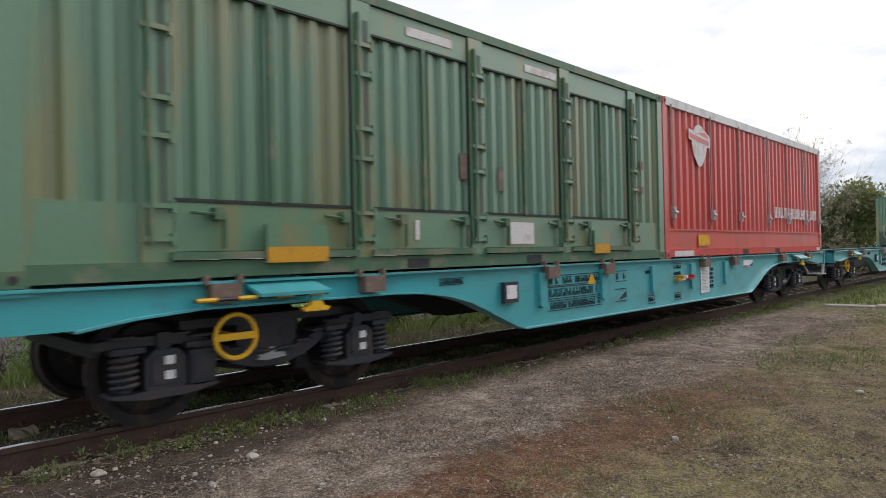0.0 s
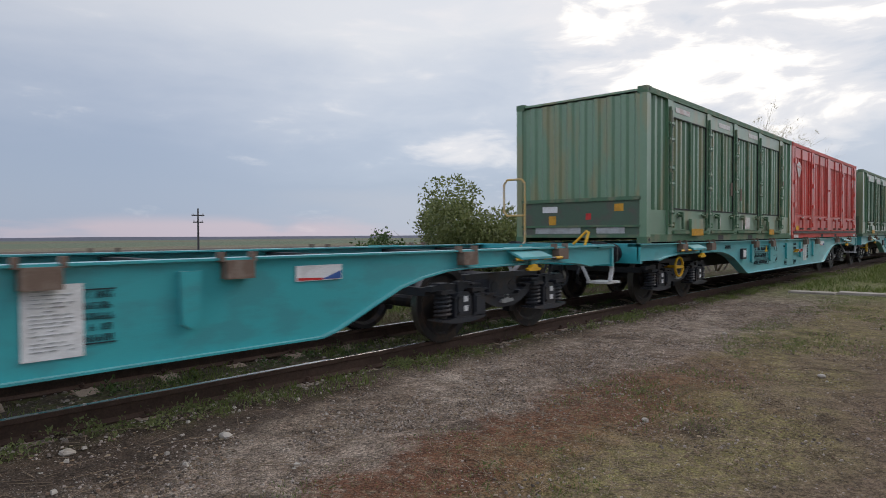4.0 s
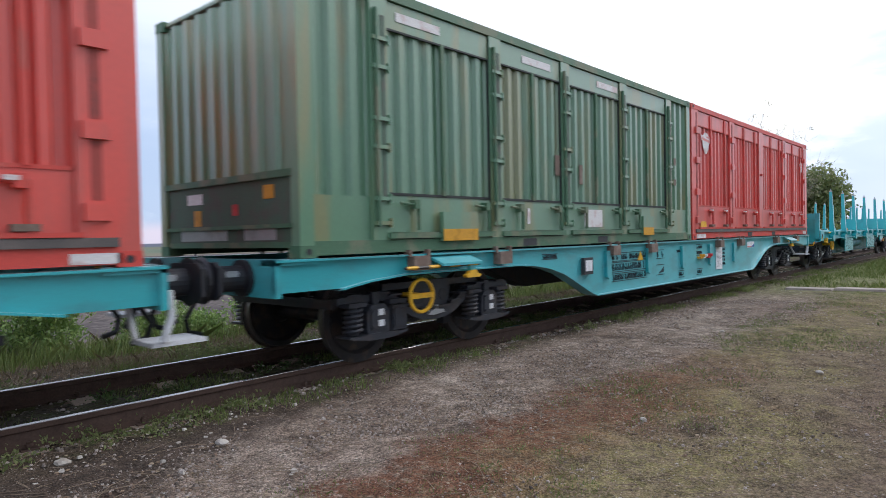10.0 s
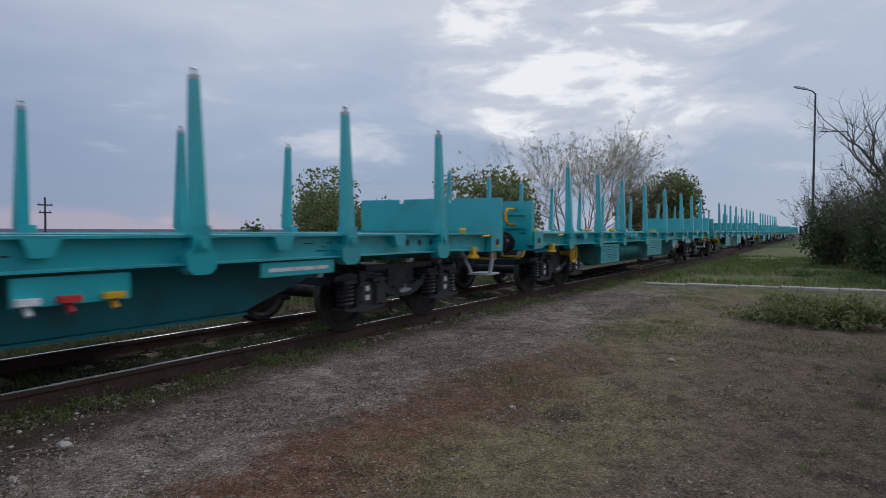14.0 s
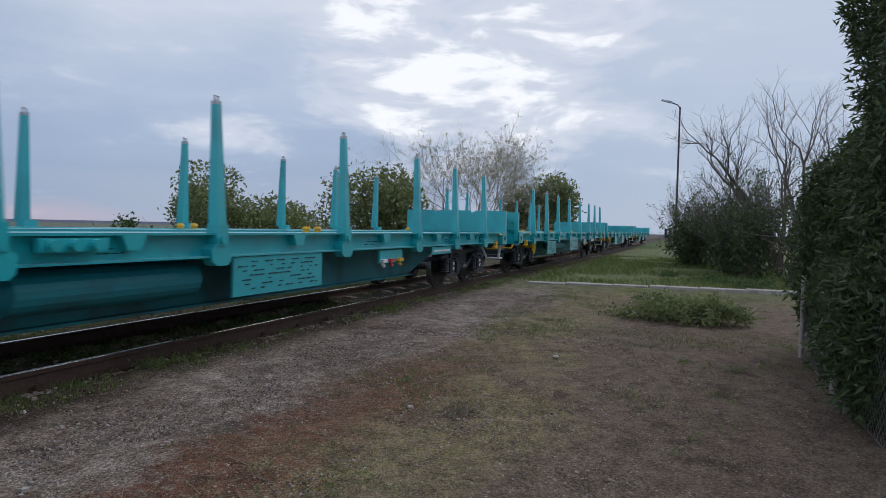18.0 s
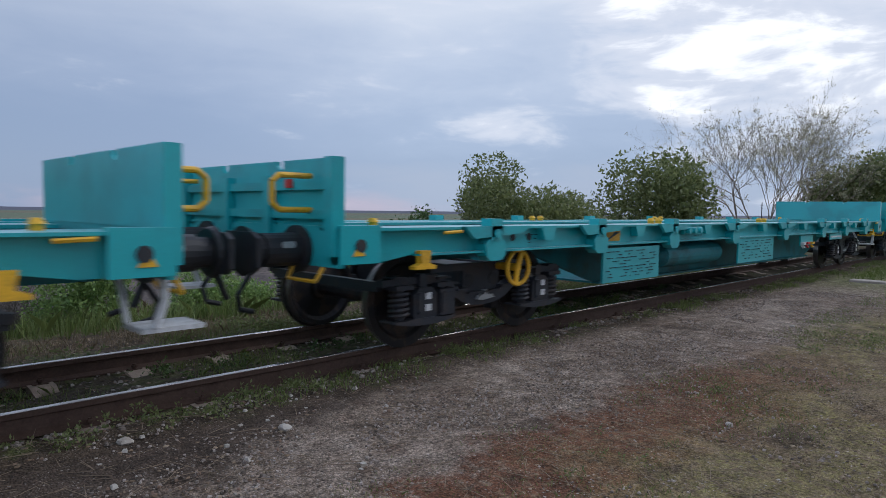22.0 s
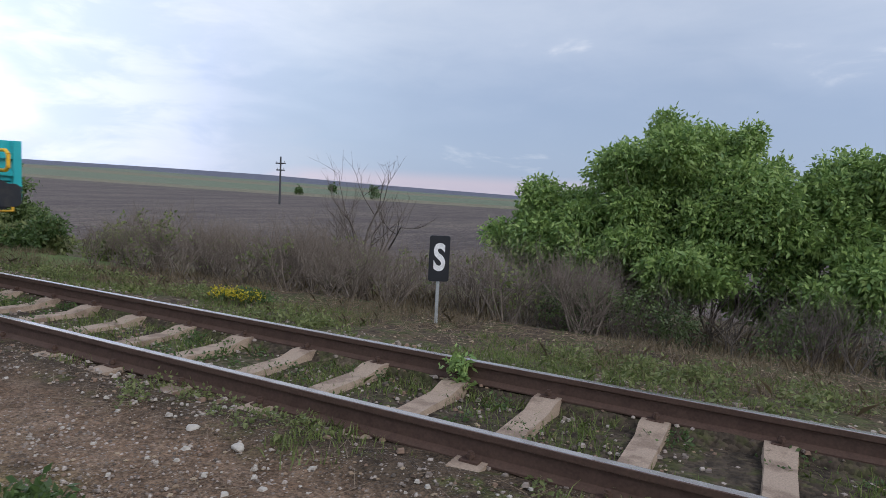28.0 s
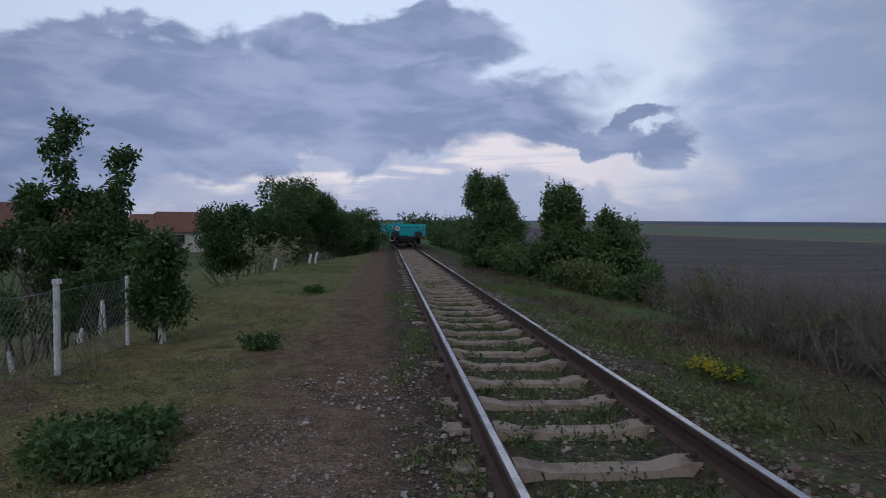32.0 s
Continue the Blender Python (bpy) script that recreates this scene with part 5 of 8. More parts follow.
def flat_wagon(stakes):
    """A flat wagon with a fresh teal frame, low end boards and, on some, swivelling stakes."""
    L = 20.7
    k = L / 20.35
    wagon = new("stake_wagon" if stakes else "flat_wagon")
    wagon.empty_display_size = 0.3
    for s in (-1, 1):
        y0 = s * 1.20
        bm = B()
        prism(bm, [(0, 1.22), (0, 0.93), (0.6, 0.93), (1.0, 0.99), (L - 1.0, 0.99), (L - 0.6, 0.93), (L, 0.93), (L, 1.22)], min(y0, y0 - s * 0.02), max(y0, y0 - s * 0.02))
        sill = part("side_sill", bm, TEAL_NEW, wagon, "fresh teal channel side sill")
        fl = B()
        box(fl, 0, L, min(y0 + s * 0.09, y0 - s * 0.16), max(y0 + s * 0.09, y0 - s * 0.16), 1.22, 1.245)
        box(fl, 0.95, L - 0.95, min(y0 + s * 0.09, y0 - s * 0.08), max(y0 + s * 0.09, y0 - s * 0.08), 0.97, 0.99)
        part("sill_flange", fl, TEAL_NEW, sill)
        for x in (2.0, 18.35):
            for q in (-0.75, -0.45, -0.15) if x > 9 else (0.45, 0.75, 1.05):
                ho = B()
                tube(ho, (x * k + q, y0 + s * 0.001, 1.115), (x * k + q, y0 + s * 0.006, 1.115), 0.045, n=14)
                part("lightening_hole", ho, DARK, sill, "round hole in the sill")
            gp = B()
            prism(gp, [(x * k - 1.0 + (0.75 if x < 9 else -0.4), 1.22), (x * k + 1.0 + (0.75 if x < 9 else -0.4), 1.22), (x * k + 1.1 + (0.75 if x < 9 else -0.4), 1.0), (x * k - 1.1 + (0.75 if x < 9 else -0.4), 1.0)], min(y0, y0 + s * 0.004), max(y0, y0 + s * 0.004))
            part("gusset_plate", gp, TEAL_NEW, sill)
        for x in (2.0, 4.1, 6.2, 8.65, 11.4, 14.15, 16.25, 18.35):
            x *= k
            pk = B()
            prism(pk, [(x - 0.17, 1.06), (x - 0.15, 0.93), (x - 0.09, 0.88), (x + 0.09, 0.88), (x + 0.15, 0.93), (x + 0.17, 1.06), (x + 0.10, 1.12), (x - 0.10, 1.12)], min(y0, y0 + s * 0.12), max(y0, y0 + s * 0.12))
            box(pk, x - 0.09, x + 0.09, min(y0, y0 + s * 0.13), max(y0, y0 + s * 0.13), 1.10, 1.33)
            tube(pk, (x, y0 + s * 0.13, 1.17), (x, y0 + s * 0.15, 1.17), 0.05, n=12)
            part("stake_pocket", pk, TEAL_NEW, wagon, "teal cast stake pocket")
            if stakes:
                sk = B()
                y0_, y0 = y0, y0 + (0.08 if s > 0 else 0.0)
                v0, v1 = [], []
                for dx, dy in ((-1, -1), (1, -1), (1, 1), (-1, 1)):
                    v0.append(sk.verts.new((x + dx * 0.065, y0 + s * 0.06 + dy * 0.06, 1.30)))
                    v1.append(sk.verts.new((x + dx * 0.035, y0 + s * 0.03 + dy * 0.035, 2.66)))
                for i in range(4):
                    sk.faces.new((v0[i - 1], v0[i], v1[i], v1[i - 1]))
                sk.faces.new(v0); sk.faces.new(v1[::-1])
                so = part("stake", sk, TEAL_NEW, wagon, "tall tapered teal steel stake")
                cp = B()
                box(cp, x - 0.035, x + 0.035, y0 + s * 0.03 - 0.035, y0 + s * 0.03 + 0.035, 2.66, 2.70)
                bent(cp, [(x - 0.025, y0 + s * 0.03, 2.70), (x - 0.025, y0 + s * 0.03, 2.76), (x + 0.025, y0 + s * 0.03, 2.76), (x + 0.025, y0 + s * 0.03, 2.70)], 0.01, 5)
                part("stake_cap", cp, GREYP, so, "pale metal ring at the tip")
                y0 = y0_
            else:
                tw = B()
                prism(tw, [(x - 0.5, 1.25), (x + 0.6, 1.25), (x + 0.45, 1.17), (x - 0.35, 1.12)], min(y0 + s * 0.09, y0 + s * 0.13), max(y0 + s * 0.09, y0 + s * 0.13))
                part("folded_stake_bracket", tw, TEAL_NEW, wagon, "folded teal bracket along the deck edge")
        for xc in (3.0, 5.2, 7.5, 10.2, 12.8, 15.2, 17.3):
            bk = B()
            prism(bk, [(xc * k - 0.14, 1.22), (xc * k + 0.14, 1.22), (xc * k + 0.08, 1.08), (xc * k - 0.08, 1.08)], min(y0, y0 + s * 0.09), max(y0, y0 + s * 0.09))
            part("lashing_bracket", bk, TEAL_NEW, wagon)
        for n_, (xa, xb, za, zb, rows) in enumerate(((4.24, 5.80, 0.46, 0.93, 9), (8.90, 10.77, 0.50, 0.96, 7))):
            bd = B()
            box(bd, xa * k, xb * k, min(y0 + s * 0.05, y0 + s * 0.075), max(y0 + s * 0.05, y0 + s * 0.075), za, zb)
            board = part("data_board", bd, TEAL_NEW, wagon, "teal data board hung below the sill")
            bars("lettering", board, INK, xa * k + 0.08, xb * k - 0.1, za + 0.05, zb - 0.03, y0 + s * 0.079, rows, 70 + n_, "rows of small dark writing", 0.5)
        pl = B()
        box(pl, 4.35 * k, 4.8 * k, min(y0, y0 + s * 0.006), max(y0, y0 + s * 0.006), 1.02, 1.16)
        pt = part("hazard_plate", pl, ORANGE, sill, "amber plate with dark diagonal")
        pl = B()
        prism(pl, [(4.45 * k, 1.04), (4.5 * k, 1.04), (4.78 * k, 1.14), (4.65 * k, 1.14)], min(y0 + s * 0.006, y0 + s * 0.009), max(y0 + s * 0.006, y0 + s * 0.009))
        part("diagonal", pl, INK, pt)
        for xa in (2.6, 7.0, 12.2, 15.6):
            bars("lettering", sill, INK, xa * k, xa * k + 0.5, 1.03, 1.16, y0 + s * 0.004, 3, int(xa * 7), "", 0.5)
        hb = B()
        box(hb, 6.55 * k, 7.2 * k, min(y0 + s * 0.05, y0 + s * 0.10), max(y0 + s * 0.05, y0 + s * 0.10), 1.08, 1.20)
        for q in (6.65, 6.85, 7.05):
            tube(hb, (q * k, y0 + s * 0.10, 1.14), (q * k, y0 + s * 0.16, 1.14), 0.05, n=10)
        part("control_box", hb, TEAL_NEW, wagon, "teal control box with knobs")
        for xa in (1.0, 19.35):
            hn = B()
            xa *= k
            prism(hn, [(xa - 0.07, 1.02), (xa + 0.07, 1.02), (xa + 0.05, 0.90), (xa + 0.14, 0.87), (xa + 0.14, 0.84), (xa - 0.14, 0.84), (xa - 0.14, 0.87), (xa - 0.05, 0.90)], min(y0 + s * 0.03, y0 + s * 0.10), max(y0 + s * 0.03, y0 + s * 0.10))
            part("tow_hook", hn, YELLOW, wagon, "yellow rope hook")
            rd = B()
            tube(rd, (xa + 0.25, y0 + s * 0.1, 1.19), (xa + 0.5, y0 + s * 0.1, 1.20), 0.018, n=6)
            part("bracket_grip", rd, YELLOW, wagon, "yellow grip")
        for xa in (0.65, 6.2, 6.45, 10.9, 11.2, 19.6):
            for q in (-0.2,):
                kn = B()
                tube(kn, (xa * k, y0 - s * 0.22, 1.245), (xa * k, y0 - s * 0.22, 1.29), 0.045, n=10)
                tube(kn, (xa * k, y0 - s * 0.22, 1.29), (xa * k, y0 - s * 0.22, 1.33), 0.06, 0.03, n=10)
                part("container_lock_knob", kn, YELLOW, wagon, "small yellow lock knob")
        wd = B()
        box(wd, 14.9 * k, 16.0 * k, min(y0 + s * 0.05, y0 + s * 0.07), max(y0 + s * 0.05, y0 + s * 0.07), 0.80, 0.95)
        wb = part("stripe_board", wd, TEAL_NEW, wagon, "teal board with pale band")
        wd = B()
        box(wd, 15.0 * k, 15.9 * k, min(y0 + s * 0.07, y0 + s * 0.074), max(y0 + s * 0.07, y0 + s * 0.074), 0.85, 0.89)
        part("pale_band", wd, PALE, wb)
        vb = B()
        box(vb, 12.6 * k, 13.5 * k, min(y0 + s * 0.03, y0 + s * 0.06), max(y0 + s * 0.03, y0 + s * 0.06), 0.72, 0.94)
        vbo = part("valve_board", vb, TEAL_NEW, wagon, "teal valve board")
        for q, m_ in ((12.7, WHITE), (13.0, REDM), (13.35, YELLOW)):
            vh = B()
            box(vh, q * k - 0.09, q * k + 0.07, min(y0 + s * 0.06, y0 + s * 0.12), max(y0 + s * 0.06, y0 + s * 0.12), 0.74, 0.79)
            tube(vh, (q * k, y0 + s * 0.06, 0.72), (q * k, y0 + s * 0.1, 0.66), 0.025, n=8)
            part("changeover_lever", vh, m_, vbo, "small coloured lever")
    fr = B()
    prism(fr, [(0.3, 1.10), (0.3, 0.85), (3.6, 0.85), (5.2, 0.36), (L - 5.2, 0.36), (L - 3.6, 0.85), (L - 0.3, 0.85), (L - 0.3, 1.10)], -0.70, -0.66)
    prism(fr, [(0.3, 1.10), (0.3, 0.85), (3.6, 0.85), (5.2, 0.36), (L - 5.2, 0.36), (L - 3.6, 0.85), (L - 0.3, 0.85), (L - 0.3, 1.10)], 0.66, 0.70)
    box(fr, 5.2, L - 5.2, -0.78, 0.78, 0.34, 0.37)
    for i in range(15):
        x = 0.9 + i * (L - 1.8) / 14
        box(fr, x - 0.06, x + 0.06, -1.18, 1.18, 1.00, 1.18)
    mats_ = part("centre_frame", fr, mat_shaded_teal(), wagon, "centre sills and cross-members in teal darkened as deck shade")
    dk = B()
    box(dk, 0.15, L - 0.15, -1.04, -0.55, 1.20, 1.235)
    box(dk, 0.15, L - 0.15, 0.55, 1.04, 1.20, 1.235)
    part("deck_strip", dk, TEAL_NEW, wagon, "teal deck plating")
    tk = B()
    tube(tk, (6.5 * k, -0.93, 0.72), (8.6 * k, -0.93, 0.72), 0.2, n=20)
    tube(tk, (6.42 * k, -0.93, 0.72), (6.5 * k, -0.93, 0.72), 0.1, 0.2, n=20)
    tube(tk, (8.6 * k, -0.93, 0.72), (8.68 * k, -0.93, 0.72), 0.2, 0.1, n=20)
    part("air_tank", tk, mat_shaded_teal(), wagon, "air reservoir in teal darkened as deck shade")
    hw = B()
    hoop(hw, (2.66, -1.16, 0.76), 0.20, 0.024)
    prism(hw, [(2.585, 0.575), (2.64, 0.565), (2.665, 0.74), (2.75, 0.93), (2.695, 0.95), (2.615, 0.78)], -1.18, -1.15)
    tube(hw, (2.66, -1.17, 0.76), (2.66, -0.9, 0.76), 0.045, n=10)
    part("brake_handwheel", hw, YELLOW, wagon, "yellow parking brake handwheel")
    for x, d in ((0.0, -1), (L, 1)):
        hs = B()
        box(hs, min(x, x - d * 0.06), max(x, x - d * 0.06), -1.28, 1.28, 0.90, 1.26)
        box(hs, min(x, x - d * 0.45), max(x, x - d * 0.45), -1.30, -1.21, 0.93, 1.27)
        box(hs, min(x, x - d * 0.45), max(x, x - d * 0.45), 1.21, 1.30, 0.93, 1.27)
        part("headstock", hs, TEAL_NEW, wagon, "teal end beam")
        oh = B()
        tube(oh, (x - d * 0.22, -1.303, 1.09), (x - d * 0.22, -1.309, 1.09), 0.06, n=16)
        part("end_hole", oh, DARK, wagon, "round hole in the end bracket")
        # the raised end board, outline in y and z with two notches along the top
        eb = B()
        outline = [(-1.27, 1.26), (-1.27, 1.86), (-0.50, 1.86), (-0.50, 1.78), (-0.44, 1.78), (-0.40, 1.82), (-0.40, 1.86), (0.42, 1.86), (0.42, 1.82), (0.46, 1.78), (0.52, 1.78), (0.52, 1.86), (1.27, 1.86), (1.27, 1.26)]
        xa, xb = x - d * 0.03, x - d * 0.07
        fa = [eb.verts.new((xa, y, z)) for y, z in outline]
        fb = [eb.verts.new((xb, y, z)) for y, z in outline]
        eb.faces.new(fa); eb.faces.new(fb[::-1])
        for i in range(len(fa)):
            eb.faces.new((fa[i - 1], fb[i - 1], fb[i], fa[i]))
        board = part("end_board", eb, TEAL_NEW, wagon, "teal folding end board with two notches")
        rb = B()
        for y in (-1.22, -0.35, 0.35, 1.22):
            box(rb, min(x - d * 0.03, x + d * 0.06), max(x - d * 0.03, x + d * 0.06), y - 0.05, y + 0.05, 1.0, 1.86 if abs(y) > 1 else 1.72)
        for z in (1.36, 1.62):
            box(rb, min(x - d * 0.03, x + d * 0.03), max(x - d * 0.03, x + d * 0.03), -1.2, 1.2, z - 0.04, z + 0.04)
        part("board_ribs", rb, TEAL_NEW, board)
        for y in (-0.95, 0.95):
            hr = B()
            bent(hr, [(x + d * 0.02, y, 1.40), (x + d * 0.34, y, 1.40), (x + d * 0.41, y, 1.46), (x + d * 0.41, y, 1.64), (x + d * 0.34, y, 1.70), (x + d * 0.02, y, 1.70)], 0.026, 8)
            part("grab_rail", hr, YELLOW, wagon, "yellow grab rail")
            ur = B()
            bent(ur, [(x + d * 0.05, y - 0.2, 0.9), (x + d * 0.12, y - 0.18, 0.78), (x + d * 0.12, y + 0.18, 0.78), (x + d * 0.05, y + 0.2, 0.9)], 0.018, 6)
            part("under_rail", ur, YELLOW, wagon, "yellow loop under the end beam")
        make_step(wagon, x + d * 0.1, d, -1.12 * d)
        rm = B()
        box(rm, min(x + d * 0.03, x + d * 0.06), max(x + d * 0.03, x + d * 0.06), -0.72, -0.64, 1.60, 1.68)
        part("reflector", rm, REDM, wagon, "red reflector")
        tr_ = B()
        prism(tr_, [(x - d * 0.2 - 0.07, 1.0), (x - d * 0.2 + 0.07, 1.0), (x - d * 0.2, 1.12)], -1.306, -1.302)
        part("warning_triangle", tr_, YELLOW, wagon, "yellow warning triangle")
    make_bogie(wagon, 2.38)
    make_bogie(wagon, L - 2.40)
    make_buffers(wagon, ((0, -1), (L, 1)), 1.04, 1.22)
    tagged(wagon, "new teal stake wagon with upright steel stakes and end boards" if stakes else "new teal flat wagon with bare deck and end boards", "freight wagon", "wagons of the train")
    return wagon


_dark_teal = []


def mat_shaded_teal():
    # fresh teal with the deck's shade put into its base colour, plus grimy spots
    if not _dark_teal:
        _dark_teal.append(mat("shaded_grimy_teal_underframe", (0.015, 0.20, 0.235), 0.5, spots=(0.03, 0.10, 0.11), amount=0.7, scale=2))
    return _dark_teal[0]


CL = 9.5


def container_frame(c, paint, edge, h=2.86):
    """Corner posts, castings, bottom and top rails, floor, roof and end walls of a 30-foot container."""
    for x in (0.0, CL):
        for y in (-HALF, HALF):
            s, d = (1 if y > 0 else -1), (1 if x == 0 else -1)
            bm = B()
            box(bm, min(x, x + d * 0.16), max(x, x + d * 0.16), min(y, y - s * 0.12), max(y, y - s * 0.12), 0.12, h - 0.12)
            part("corner_post", bm, paint, c)
            for z0, z1 in ((0.0, 0.12), (h - 0.12, h)):
                bm = B()
                box(bm, min(x - d * 0.005, x + d * 0.18), max(x - d * 0.005, x + d * 0.18), min(y + s * 0.006, y - s * 0.16), max(y + s * 0.006, y - s * 0.16), z0, z1)
                cc_ = part("corner_casting", bm, edge, c)
                bm = B()
                tube(bm, (x + d * 0.09, y + s * 0.007, (z0 + z1) / 2), (x + d * 0.09, y + s * 0.010, (z0 + z1) / 2), 0.032, n=10)
                part("casting_hole", bm, DARK, cc_)
    for y in (-HALF, HALF):
        s = 1 if y > 0 else -1
        bm = B()
        box(bm, 0.16, CL - 0.16, min(y, y - s * 0.08), max(y, y - s * 0.08), 0.02, 0.16)
        lo = part("bottom_rail", bm, edge, c)
        for x in (3.75, 5.8):
            bm = B()
            box(bm, x - 0.16, x + 0.16, min(y + s * 0.002, y - s * 0.03), max(y + s * 0.002, y - s * 0.03), 0.03, 0.13)
            part("fork_pocket", bm, DARK, lo, "dark fork pocket")
        bm = B()
        box(bm, 0.16, CL - 0.16, min(y + s * 0.004, y - s * 0.07), max(y + s * 0.004, y - s * 0.07), h - 0.11, h - 0.01)
        part("top_rail", bm, edge, c)
    bm = B()
    box(bm, 0.02, CL - 0.02, -HALF + 0.05, HALF - 0.05, 0.10, 0.16)
    part("floor_frame", bm, edge, c)
    bm = B()
    corrugated(bm, -HALF + 0.12, HALF - 0.12, 0.03, 0.85, h - 0.1, 0.26, 0.04, -1, "y")
    part("front_wall", bm, paint, c, "corrugated end wall")
    bm = B()
    box(bm, 0.035, 0.075, -HALF + 0.12, HALF - 0.12, 0.12, 0.85)
    lp = part("front_lower_panel", bm, PANEL_D if paint is GREEN else edge, c, "grimy plain lower end panel with stickers")
    for y, z, w, hh, m_ in ((-0.75, 0.60, 0.16, 0.14, ORANGE), (-0.2, 0.45, 0.10, 0.12, REDM), (0.55, 0.6, 0.3, 0.12, WHITE), (0.5, 0.35, 0.14, 0.18, ORANGE), (-0.6, 0.18, 0.5, 0.12, GREYP), (0.4, 0.18, 0.9, 0.12, GREYP)):
        bm = B()
        box(bm, 0.030, 0.036, y - w / 2, y + w / 2, z, z + hh)
        part("sticker", bm, m_, lp)
    bm = B()
    box(bm, 0.0, 0.06, -HALF + 0.1, HALF - 0.1, 0.80, 0.87)
    box(bm, 0.0, 0.06, -HALF + 0.1, HALF - 0.1, 0.30, 0.34)
    part("front_bar", bm, edge, c)
    bm = B()
    corrugated(bm, -HALF + 0.12, HALF - 0.12, CL - 0.03, 0.14, h - 0.1, 0.26, 0.04, 1, "y")
    part("rear_wall", bm, paint, c, "corrugated end wall")
    bm = B()
    box(bm, 0.03, CL - 0.03, -HALF + 0.03, HALF - 0.03, h - 0.07, h - 0.03)
    for i in range(12):
        x = 0.5 + i * 0.775
        box(bm, x, x + 0.3, -HALF + 0.1, HALF - 0.1, h - 0.05, h - 0.01)
    tagged(part("roof", bm, paint, c, "ribbed sheet roof"), kind="stuff")


# doors along the side: start, end, corrugated from z, hinge post
DOORS = [(1.29, 3.11, 0.66), (3.29, 4.81, 0.66), (4.99, 6.66, 0.66), (6.84, 8.54, 0.66)]
RED_DOORS = [(0.37, 2.33, 0.73), (2.64, 4.56, 0.73), (4.90, 6.79, 0.73), (7.12, 9.06, 0.73)]
RED_POSTS = [(0.16, 0.37, True), (2.33, 2.64, True), (4.56, 4.90, False), (6.79, 7.12, True), (9.06, 9.34, True)]


